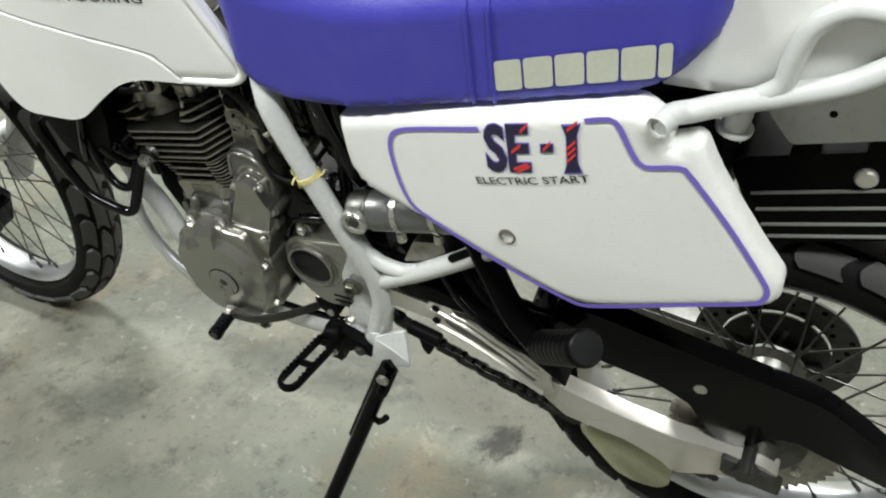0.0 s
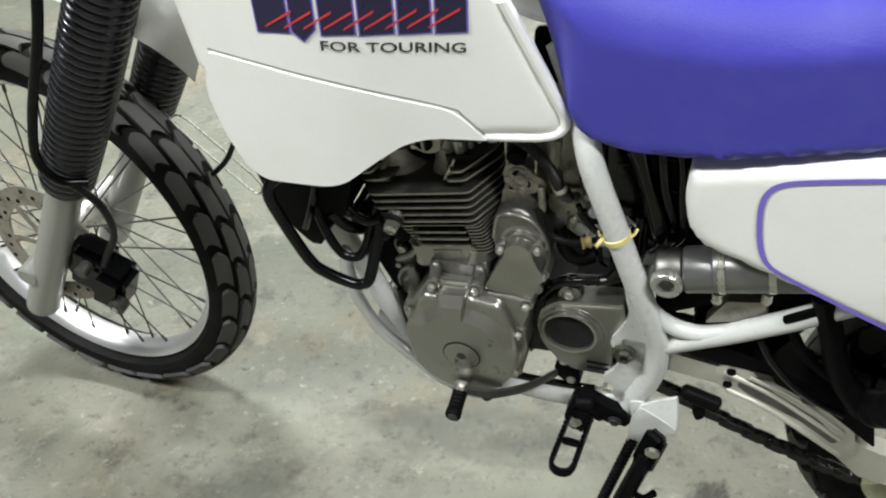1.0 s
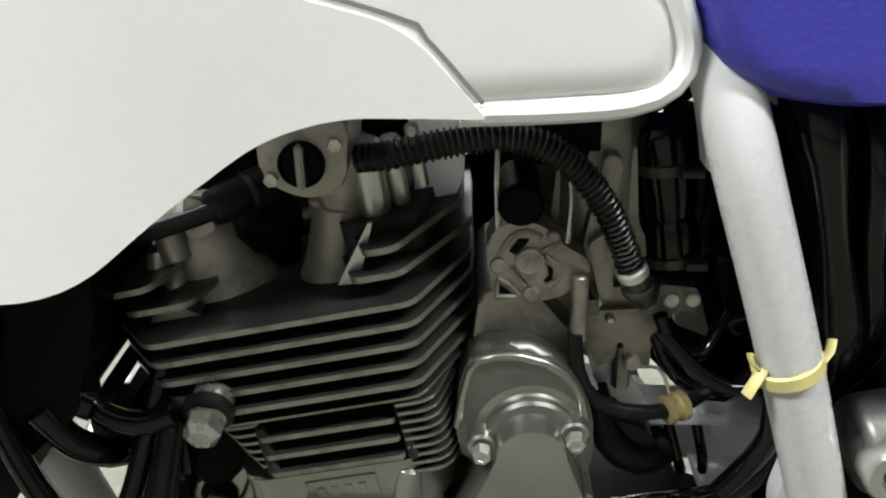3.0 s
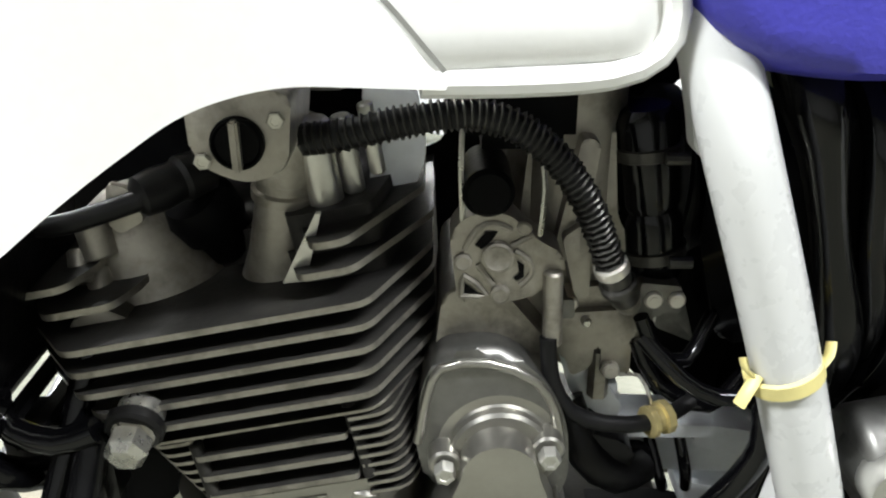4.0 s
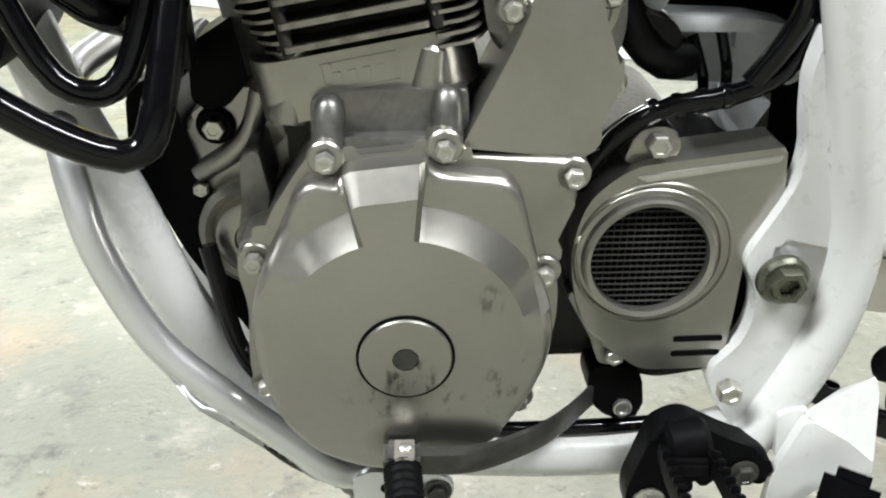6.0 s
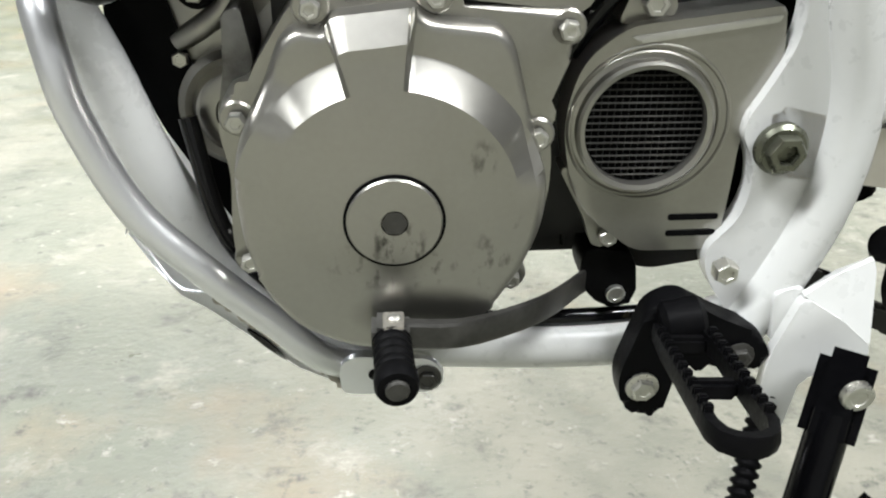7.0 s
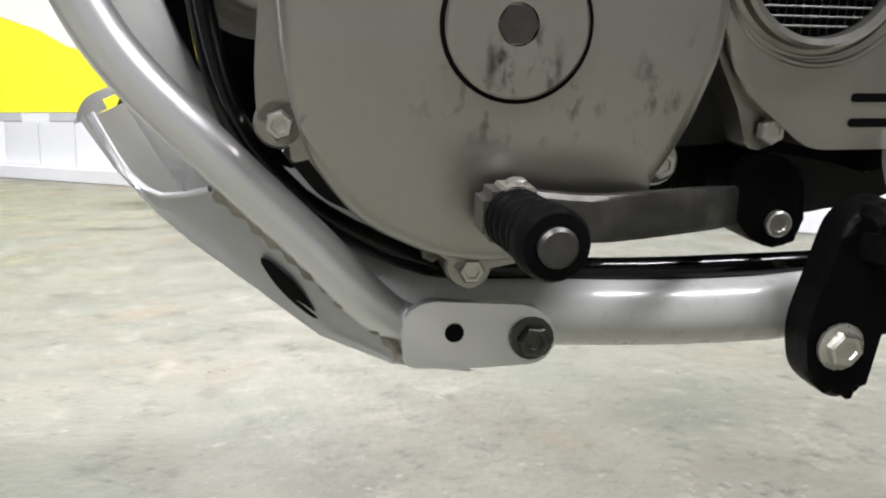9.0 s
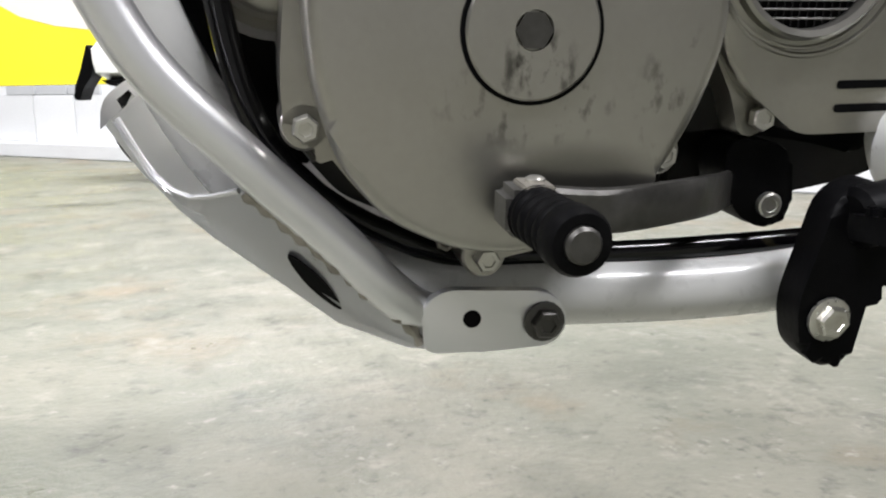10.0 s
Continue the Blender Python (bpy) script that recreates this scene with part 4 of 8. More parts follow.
ENGINE = Matrix.Translation((-0.225, 0, 0.680)) @ Matrix.Rotation(-TILT_E, 4, "Y")


def plan_prism(bm, plan, w0, w1, mat_side=0, mat_face=0, m=ENGINE, bevel=0.0):
    """A plate square to the cylinder: a plan in u and y, from height w0 to w1."""
    low = [bm.verts.new(m @ Vector((u, y, w0))) for u, y in plan]
    top = [bm.verts.new(m @ Vector((u, y, w1))) for u, y in plan]
    k = len(plan)
    for f in (bm.faces.new(low), bm.faces.new(top)):
        f.material_index = mat_face
    for i in range(k):
        bm.faces.new((low[i], low[(i + 1) % k], top[(i + 1) % k], top[i])).material_index = mat_side


def fin_plan(u0, u1, y, cl, cr, wl=0.034, wr=0.045):
    return fillet([(u0, -y + 0.0), (u1, -y), (u1 + cr, -y + wr), (u1 + cr, y - wr), (u1, y), (u0, y), (u0 - cl, y - wl), (u0 - cl, -y + wl)], 0.006, 3)


bm = bmesh.new()
plan_prism(bm, fin_plan(-0.055, 0.045, 0.082, 0.02, 0.015), -0.105, -0.002)
plan_prism(bm, fin_plan(-0.055, 0.045, 0.052, 0.015, 0.010), -0.002, 0.016)
cylinder = part("cylinder", bm, FIN, bike, "black finned cylinder with worn bright fin edges")
for k in range(6):
    bm = bmesh.new()
    short = 0.004 * max(0, k - 2)
    plan_prism(bm, fin_plan(-0.071 + short, 0.053 - 0.0015 * k, 0.110 - (0.004 if k == 5 else 0), 0.026, 0.026), -0.0103 * k - 0.0028 * (0.5 if k == 5 else 1), -0.0103 * k, 1, 0)
    part("fin", bm, [FIN, FIN_EDGE], cylinder)
for k in range(3):
    bm = bmesh.new()
    plan_prism(bm, fillet([(-0.038, -0.104), (0.030, -0.104), (0.030, 0.104), (-0.038, 0.104)], 0.003), -0.0635 - 0.0108 * k - 0.0028, -0.0635 - 0.0108 * k, 1, 0)
    part("fin", bm, [FIN, FIN_EDGE], cylinder)
for k in range(9):
    bm = bmesh.new()
    y = 0.106 - 0.0006 * k
    plan_prism(bm, fillet([(0.032, -y, 0.001), (0.050, -y, 0.012), (0.062, -0.07, 0.012), (0.062, -0.03, 0.001), (0.032, -0.03, 0.001)], 0.004, 5), -0.0545 - 0.0054 * k - 0.0017, -0.0545 - 0.0054 * k, 1, 0)
    part("fin", bm, [FIN, FIN_EDGE], cylinder)
for k in range(8):
    bm = bmesh.new()
    y = 0.103 - 0.0006 * k
    plan_prism(bm, fillet([(-0.062 + 0.002 * k, -y + 0.012), (-0.052 + 0.002 * k, -y), (-0.036, -y), (-0.036, -0.03), (-0.062 + 0.002 * k, -0.03)], 0.004, 3), -0.0555 - 0.0054 * k - 0.0017, -0.0555 - 0.0054 * k, 1, 0)
    part("fin", bm, [FIN, FIN_EDGE], cylinder)
for u, w0, w1 in ((0.033, -0.066, -0.05), (0.034, -0.090, -0.068), (-0.0365, -0.09, -0.058)):
    bm = bmesh.new()
    rod(bm, ENGINE @ Vector((u, -0.100, w0)), ENGINE @ Vector((u, -0.100, w1)), 0.0032, n=12, bevel=0.001)
    part("fin_post", bm, FIN, cylinder)
# half fins at the head's corners
for u0, u1, w, cr in ((0.028, 0.058, 0.0125, 0.024), (0.036, 0.058, 0.0245, 0.022)):
    bm = bmesh.new()
    plan_prism(bm, fillet([(u0, -0.104), (u1 - 0.008, -0.104), (u1 + cr, -0.06), (u1 + cr, 0.0), (u0 - 0.01, 0.0), (u0 - 0.01, -0.07)], 0.005), w - 0.003, w, 1, 0)
    part("fin", bm, [FIN, FIN_EDGE], cylinder)
for u0, w in ((-0.062, 0.012), (-0.078, 0.023)):
    bm = bmesh.new()
    plan_prism(bm, fillet([(u0 - 0.035, -0.065), (u0 - 0.018, -0.098), (u0 + 0.012, -0.098), (u0 + 0.02, -0.08), (u0 + 0.02, 0), (u0 - 0.035, 0)], 0.006), w - 0.003, w, 1, 0)
    part("fin", bm, [FIN, FIN_EDGE], cylinder)
# ramps of the deck
bm = bmesh.new()
plan_prism(bm, fillet([(0.024, -0.085), (0.06, -0.085), (0.07, -0.04), (0.07, 0.04), (0.024, 0.04)], 0.006), 0.0, 0.03)
part("head_corner", bm, FIN, cylinder)
bm = bmesh.new()
prism(bm, [(-0.207, 0.690), (-0.192, 0.720), (-0.190, 0.720), (-0.1975, 0.691)], -0.093, -0.0955)
part("head_rib", bm, ALLOY, cylinder, "bright edge of a casting rib")
bm = bmesh.new()
spin(bm, [(0.036, -0.012), (0.031, 0.004), (0.0275, 0.016), (0.0245, 0.028), (0.019, 0.036), (0.010, 0.041), (0, 0.042)], along((-0.2745, -0.045, 0.674), (-0.288, -0.050, 0.735)), 36)
spin(bm, [(0.026, -0.014), (0.0200, -0.004), (0.0165, 0.010), (0.0145, 0.026), (0.0135, 0.036), (0.0152, 0.037), (0.0152, 0.041), (0.0135, 0.042), (0.0135, 0.046), (0.0152, 0.047), (0.0152, 0.050), (0.0145, 0.07)], along((-0.2115, -0.060, 0.680), (-0.2050, -0.068, 0.745)), 36)
prism(bm, fillet([(-0.31, 0.755), (-0.18, 0.755), (-0.17, 0.80), (-0.31, 0.80)], 0.006), 0.06, -0.042, 0.006)
head = part("rocker_cover", bm, OLD_ALLOY, bike, "weathered alloy rocker cover")
# two added black sheets keep the space behind head and intake dark
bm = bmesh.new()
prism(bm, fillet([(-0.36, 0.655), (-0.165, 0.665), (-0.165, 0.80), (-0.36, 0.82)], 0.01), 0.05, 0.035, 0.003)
part("inner_baffle", bm, SATIN, bike, "black sheet added for the darkness under the tank")
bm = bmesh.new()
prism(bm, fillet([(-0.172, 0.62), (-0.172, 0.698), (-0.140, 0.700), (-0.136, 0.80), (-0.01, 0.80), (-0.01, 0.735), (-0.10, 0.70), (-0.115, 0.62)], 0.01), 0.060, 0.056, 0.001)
part("side_baffle", bm, SATIN, bike, "black sheet added to block light beside the intake")
bm = bmesh.new()
prism(bm, fillet([(-0.2325, 0.772), (-0.232, 0.748, 0.007), (-0.2235, 0.742, 0.005), (-0.213, 0.7385, 0.008), (-0.198, 0.7425, 0.006), (-0.1945, 0.772)], 0.006), -0.06, -0.112, 0.0025)
part("inspection_plate", bm, OLD_ALLOY, head, "alloy valve inspection plate")
bm = bmesh.new()
m = Matrix.Translation((-0.2145, -0.1125, 0.754)) @ pose(0, 0, 0, 90)
spin(bm, [(0.0096, 0), (0.0096, 0.0025), (0.0086, 0.0035), (0.0078, 0.002), (0, 0.002)], m, 28)
part("cap", bm, SATIN, head, "black screw cap")
bm = bmesh.new()
box(bm, (-0.2145, -0.1165, 0.754), (0.0032, 0.005, 0.0185), bevel=0.0008)
part("cap_bar", bm, OLD_ALLOY, head, "alloy grip bar across the cap")
bolt(head, -0.2275, -0.112, 0.7475, 0.0032, 0.003, STEEL, flange=False)
bolt(head, -0.2005, -0.112, 0.762, 0.0032, 0.003, STEEL, flange=False)
bm = bmesh.new()
rod(bm, (-0.1945, -0.075, 0.752), (-0.1895, -0.073, 0.7120), 0.0072, n=20, bevel=0.0015)
rod(bm, (-0.1905, -0.073, 0.7160), (-0.1897, -0.073, 0.7120), 0.0080, n=20, bevel=0.001)
part("head_pillar", bm, ALLOY, head, "alloy pillar beside the inspection plate")
bm = bmesh.new()
rod(bm, (-0.1835, -0.07, 0.752), (-0.1790, -0.068, 0.7190), 0.0046, n=18, bevel=0.001)
rod(bm, (-0.1735, -0.07, 0.757), (-0.1690, -0.068, 0.7270), 0.0034, n=18, bevel=0.0008)
part("head_pillar", bm, ALLOY, head, "alloy pillar beside the inspection plate")
bm = bmesh.new()
prism(bm, fillet([(-0.1760, 0.760), (-0.153, 0.758), (-0.1488, 0.7308, 0.008), (-0.1555, 0.7131, 0.006), (-0.1681, 0.700), (-0.1740, 0.715), (-0.1735, 0.7284)], 0.004), -0.048, -0.055, 0.002)
part("bright_bracket", bm, MIST, bike, "bright alloy bracket behind the head")
bm = bmesh.new()
tube(bm, [(-0.33, -0.07, 0.708), (-0.30, -0.085, 0.711), (-0.28, -0.086, 0.7165), (-0.262, -0.083, 0.722)], 0.0045, 12)
spin(bm, [(0.005, 0), (0.0085, 0.003), (0.0095, 0.010), (0.0085, 0.02), (0.010, 0.022), (0.009, 0.034), (0, 0.036)], along((-0.266, -0.083, 0.7215), (-0.236, -0.055, 0.728)), 20)
part("spark_lead", bm, RUBBER, bike, "black spark plug lead")
bm = bmesh.new()
rod(bm, (-0.291, -0.07, 0.712), (-0.287, -0.072, 0.692), 0.0075, n=16, bevel=0.001)
prism(bm, fillet([(-0.276, 0.728), (-0.268, 0.726), (-0.263, 0.712), (-0.274, 0.706), (-0.279, 0.712)], 0.002), -0.078, -0.082, 0.001)
part("lead_clamp", bm, OLD_ALLOY, bike, "small alloy clamp on the head")

bm = bmesh.new()
spin(bm, [(0.013, 0), (0.0145, 0.004), (0.0135, 0.016), (0.0165, 0.018), (0.0165, 0.030), (0.013, 0.036), (0, 0.038)], along((-0.240, -0.040, 0.684), (-0.254, -0.062, 0.722)), 24)
part("plug_cap", bm, SATIN, bike, "black spark plug cap between the ports")
bm = bmesh.new()
prism(bm, fillet([(-0.300, 0.668), (-0.285, 0.676), (-0.262, 0.664), (-0.262, 0.655), (-0.30, 0.655)], 0.003), -0.07, -0.088, 0.002)
for bx, bz in ((-0.297, 0.694), (-0.290, 0.686)):
    rod(bm, (bx, -0.07, bz), (bx + 0.002, -0.078, bz - 0.012), 0.0055, n=14, bevel=0.001)
part("head_lug", bm, OLD_ALLOY, bike, "weathered lug on the cylinder head")
# oil line on the cylinder
bm = bmesh.new()
rod(bm, (-0.2675, -0.104, 0.638), (-0.268, -0.119, 0.6345), 0.0098, n=24, bevel=0.0015)
rod(bm, (-0.268, -0.118, 0.6345), (-0.2685, -0.131, 0.631), 0.0090, n=6, bevel=0.003)
oil = part("oil_union", bm, STEEL, bike, "bright oil union bolt on the cylinder")
bm = bmesh.new()
rod(bm, (-0.2678, -0.112, 0.6365), (-0.2681, -0.1185, 0.6345), 0.0120, n=24, bevel=0.0015)
part("union_collar", bm, RUBBER, oil, "black collar of the oil hose")
bm = bmesh.new()
tube(bm, [(-0.284, -0.115, 0.634), (-0.30, -0.116, 0.629), (-0.318, -0.113, 0.632), (-0.326, -0.108, 0.640), (-0.328, -0.10, 0.655), (-0.335, -0.08, 0.68)], 0.0058, 12)
rod(bm, (-0.322, -0.112, 0.637), (-0.330, -0.112, 0.641), 0.0082, n=14)
part("oil_hose", bm, GLOSS, oil, "black oil hose")

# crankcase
# coloured near black so that the gaps round the covers read as shade
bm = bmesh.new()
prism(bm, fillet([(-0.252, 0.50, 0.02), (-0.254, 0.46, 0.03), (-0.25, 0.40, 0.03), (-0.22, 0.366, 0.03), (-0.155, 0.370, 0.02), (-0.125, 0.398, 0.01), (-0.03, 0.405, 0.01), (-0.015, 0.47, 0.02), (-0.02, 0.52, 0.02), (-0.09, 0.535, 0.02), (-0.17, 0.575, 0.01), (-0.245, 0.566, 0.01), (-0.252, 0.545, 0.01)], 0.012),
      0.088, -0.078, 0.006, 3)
case = part("crankcase", bm, DARK_CASE, bike, "engine crankcase, coloured near black for the shade behind the covers")
bm = bmesh.new()
plan_prism(bm, fillet([(-0.050, -0.100), (0.036, -0.100), (0.05, -0.08), (0.05, 0.08), (-0.06, 0.08), (-0.06, -0.085)], 0.008), -0.122, -0.0915)
part("cylinder_base", bm, SILVER, bike, "alloy cylinder base with a cast maker's plate")
for x, y in ((-0.246, -0.090), (-0.1815, -0.094)):
    bm = bmesh.new()
    spin(bm, [(0.0115, 0), (0.0100, 0.012), (0.0088, 0.028), (0.0080, 0.036), (0.006, 0.038)], along((x - 0.002, y, 0.552), (x + 0.004, y, 0.594)), 20)
    part("base_rib", bm, SILVER, case, "rounded cast rib of the cylinder base")
bm = bmesh.new()
m = ENGINE @ Matrix.Translation((-0.006, -0.1003, -0.104))
for du, dw, su, sw in ((0, 0.0072, 0.036, 0.0012), (0, -0.0062, 0.036, 0.0012), (-0.0178, 0.0005, 0.0012, 0.0145), (0.0178, 0.0005, 0.0012, 0.0145), (-0.011, 0, 0.004, 0.006), (-0.004, 0, 0.004, 0.006), (0.003, 0, 0.004, 0.006), (0.010, 0, 0.004, 0.006)):
    box(bm, (du, 0, dw), (su, 0.0012, sw), m, 0.0003)
part("cast_mark", bm, SILVER, case, "raised cast mark as plain bars")
# front part of the case with its round cap
bm = bmesh.new()
prism(bm, fillet([(-0.309, 0.538, 0.006), (-0.287, 0.556, 0.006), (-0.258, 0.556), (-0.250, 0.535), (-0.262, 0.522, 0.01), (-0.280, 0.508, 0.01), (-0.300, 0.493, 0.01), (-0.311, 0.505, 0.01)], 0.008), 0.06, -0.056, 0.004)
prism(bm, fillet([(-0.309, 0.50), (-0.262, 0.535), (-0.240, 0.535), (-0.240, 0.43), (-0.285, 0.44, 0.02), (-0.312, 0.47, 0.02)], 0.01), 0.06, -0.050, 0.005)
part("case_front", bm, SILVER, case, "front of the grey crankcase")
bm = bmesh.new()
m = Matrix.Translation((-0.274, -0.060, 0.473)) @ pose(0, 0, 0, 90)
spin(bm, [(0.034, -0.02), (0.034, 0.002), (0.030, 0.005), (0.026, 0.003), (0.0235, 0.009), (0.021, 0.0105), (0.013, 0.0105), (0.012, 0.009), (0, 0.009)], m, 40)
part("round_cap", bm, SILVER, case, "round grey case cap with turned rings")
bm = bmesh.new()
rod(bm, (-0.292, -0.05, 0.536), (-0.292, -0.060, 0.536), 0.0105, n=20, bevel=0.002)
part("bolt_washer", bm, SATIN, case, "black rubber washer")
bolt(case, -0.292, -0.060, 0.536, 0.0060, 0.006, STEEL)
bolt(case, -0.2705, -0.050, 0.538, 0.0045, 0.005, OLD_ALLOY)
bolt(case, -0.304, -0.056, 0.500, 0.0045, 0.006, STEEL)
bm = bmesh.new()
prism(bm, fillet([(-0.300, 0.58), (-0.268, 0.60), (-0.262, 0.572), (-0.286, 0.545), (-0.302, 0.548)], 0.006), -0.03, -0.062, 0.004)
part("mount_strap", bm, SATIN, case, "black engine mount strap")

# dark lobe closing the pale gap; its shade is in the colour
bm = bmesh.new()
prism(bm, fillet([(-0.274, 0.432), (-0.271, 0.402), (-0.253, 0.380), (-0.205, 0.358), (-0.195, 0.38), (-0.235, 0.43)], 0.006), -0.056, -0.084, 0.003)
part("lower_case", bm, DARK_CASE, case, "lower edge of the crankcase, coloured black for its shade")

# alternator cover
bm = bmesh.new()
prism(bm, fillet([(-0.262, 0.5035, 0.007), (-0.2735, 0.500, 0.008), (-0.2765, 0.484, 0.008), (-0.2725, 0.462), (-0.2755, 0.430), (-0.2745, 0.409, 0.006), (-0.2605, 0.4045, 0.004), (-0.2470, 0.3865), (-0.2290, 0.3745), (-0.2120, 0.3665, 0.005), (-0.2010, 0.3595), (-0.1690, 0.3655), (-0.1440, 0.383), (-0.1260, 0.411), (-0.1150, 0.447), (-0.1150, 0.471), (-0.1200, 0.490), (-0.108, 0.522, 0.006),
                 (-0.1115, 0.5405, 0.005), (-0.164, 0.5425, 0.004), (-0.173, 0.556, 0.007), (-0.184, 0.547, 0.005), (-0.218, 0.544, 0.005), (-0.229, 0.552, 0.007), (-0.240, 0.541), (-0.257, 0.515)], 0.008, 3), -0.060, -0.121, 0.004, 3)
cover = part("alternator_cover", bm, SILVER, bike, "round grey alternator cover with a scuffed face")
# the proud face: a disc with two sloping pockets above it, a flat ridge between them, and a rounded rim
FACE_C = (-0.1945, 0.4505)
FACE_RIM = fillet([(-0.2685, 0.467), (-0.2635, 0.489), (-0.252, 0.510), (-0.244, 0.530, 0.008), (-0.236, 0.5365, 0.006), (-0.2245, 0.5335, 0.003), (-0.2195, 0.5415, 0.003), (-0.1835, 0.5455, 0.003), (-0.1765, 0.5395, 0.003), (-0.1445, 0.536, 0.008), (-0.1375, 0.5285, 0.008),
                   (-0.129, 0.497), (-0.1195, 0.463), (-0.121, 0.440), (-0.131, 0.414), (-0.147, 0.389), (-0.169, 0.3735), (-0.1935, 0.3685), (-0.217, 0.371), (-0.242, 0.383), (-0.258, 0.403), (-0.2665, 0.432)], 0.010, 4)


def rim_radius(th):
    dx, dz, best = math.cos(th), math.sin(th), 0.05
    for (ax, az), (bx, bz) in zip(FACE_RIM, FACE_RIM[1:] + FACE_RIM[:1]):
        ex, ez, px, pz = bx - ax, bz - az, ax - FACE_C[0], az - FACE_C[1]
        det = dx * -ez + dz * ex
        if abs(det) > 1e-12:
            t, u = (px * -ez + pz * ex) / det, (dx * pz - dz * px) / det
            if t > 0 and -1e-6 <= u <= 1 + 1e-6:
                best = max(best, t)
    return best


def ease(x, a, b):
    t = max(0.0, min(1.0, (x - a) / (b - a)))
    return t * t * (3 - 2 * t)


bm = bmesh.new()
angles = sorted(set([float(a) for a in range(0, 360, 2)] + [82.2, 83.0, 83.8, 84.6, 106.4, 107.2, 108.0, 108.8]))
rows = []
for deg in angles:
    th = radians(deg)
    R = rim_radius(th)
    pocket = ease(deg, 8, 28) * (1 - ease(deg, 82.0, 84.6)) + ease(deg, 106.4, 109.0) * (1 - ease(deg, 128, 146)) if deg < 180 else 0.0
    slope = 0.013 if 83.5 < deg < 107.5 else 0.0055
    floor_y = 0.0105 * pocket
    row = []
    stops = [(0.012, 0), (0.04, 0), (0.0595, 0), (0.0612, 0.0006), (0.0735, 0.94), (0.0748, 1.0)]
    for r, k in stops:
        row.append((min(r, R - slope - 0.001 * (0.0752 - r) * 100 * 0.0), floor_y * k))
    for k in range(6):
        q = k / 5
        drop = (0.010 * q if slope > 0.01 else 0.0055 * (1 - math.sqrt(max(0.0, 1 - q * q))))
        row.append((max(R - slope + slope * q, 0.0749 + 0.0001 * k if R > 0.0755 else 0), floor_y + drop))
    row.append((R, 0.032))
    rows.append([bm.verts.new((FACE_C[0] + r * math.cos(th), -0.1475 + dy + 0.0028 * (min(r, 0.0745) / 0.0745) ** 2, FACE_C[1] + r * math.sin(th))) for r, dy in row])
mid = bm.verts.new((FACE_C[0], -0.1475, FACE_C[1]))
for a, b in zip(rows, rows[1:] + rows[:1]):
    bm.faces.new((mid, a[0], b[0]))
    for k in range(len(a) - 1):
        bm.faces.new((a[k], a[k + 1], b[k + 1], b[k]))
part("cover_face", bm, COVER, cover, "smooth round face of the cover, oil-stained, with the peg's shadow painted low down", 28)
m = Matrix.Translation((-0.1935, -0.1472, 0.4475)) @ pose(0, 0, 0, 90)
bm = bmesh.new()
spin(bm, [(0.0245, -0.002), (0.0245, 0.0007), (0.0228, 0.0007), (0.0228, -0.002)], m, 48, close=True)
part("cap_groove", bm, SATIN, cover, "dark groove round the centre cap")
bm = bmesh.new()
spin(bm, [(0.0230, -0.002), (0.0230, 0.0014), (0.0222, 0.0022), (0.0066, 0.0022), (0.0062, -0.001), (0, -0.001)], m, 48)
cap = part("centre_cap", bm, COVER, cover, "round centre cap with a hexagon socket")
bm = bmesh.new()
spin(bm, [(0.0066, 0.0022), (0.0055, -0.0004), (0, -0.0004)], m, 6)
part("hex_socket", bm, DARK_STEEL, cover, "worn hexagon socket")
for x, y, z in ((-0.229, -0.123, 0.5430), (-0.1735, -0.123, 0.5480), (-0.1120, -0.121, 0.5325), (-0.2665, -0.1225, 0.4905), (-0.1235, -0.124, 0.481), (-0.2675, -0.121, 0.4135), (-0.1325, -0.121, 0.400), (-0.2005, -0.118, 0.361)):
    bm = bmesh.new()
    rod(bm, (x, -0.08, z), (x, y, z), 0.0088, n=20, bevel=0.001)
    part("bolt_boss", bm, SILVER, cover)
    bolt(cover, x, y, z, 0.0050, 0.0075, ALLOY)
bm = bmesh.new()
prism(bm, fillet([(-0.240, 0.525), (-0.236, 0.545), (-0.231, 0.5495, 0.003), (-0.169, 0.5505, 0.003), (-0.164, 0.545), (-0.160, 0.525)], 0.002), -0.06, -0.1135, 0.0022, 3)
prism(bm, fillet([(-0.237, 0.535), (-0.236, 0.566, 0.004), (-0.228, 0.5695), (-0.170, 0.5705), (-0.162, 0.571, 0.004), (-0.160, 0.535)], 0.002), -0.06, -0.1055, 0.0028, 3)
neck = part("cover_neck", bm, DARK_GREY, cover, "dark grey stepped neck of the cover below the cylinder", 50)
for x, top in ((-0.2285, 0.5690), (-0.1725, 0.5735)):
    bm = bmesh.new()
    spin(bm, [(0.0088, 0), (0.0080, 0.010), (0.0076, 0.020), (0.0066, 0.0265), (0.004, 0.030), (0, 0.0308)], along((x, -0.1125, top - 0.0305), (x + 0.0015, -0.1055, top)), 20)
    part("cover_rib", bm, DARK_GREY, neck, "", 50)
bm = bmesh.new()
prism(bm, fillet([(-0.2740, 0.533), (-0.2650, 0.536), (-0.2610, 0.510), (-0.2690, 0.484), (-0.2810, 0.481), (-0.2760, 0.505)], 0.003), -0.055, -0.094, 0.003)
part("case_edge", bm, DARK_GREY, case, "dark upright edge of the crankcase")
bm = bmesh.new()
tube(bm, [(-0.305, -0.054, 0.508), (-0.292, -0.057, 0.516), (-0.278, -0.058, 0.527), (-0.270, -0.060, 0.542), (-0.266, -0.060, 0.556)], 0.0062, 12)
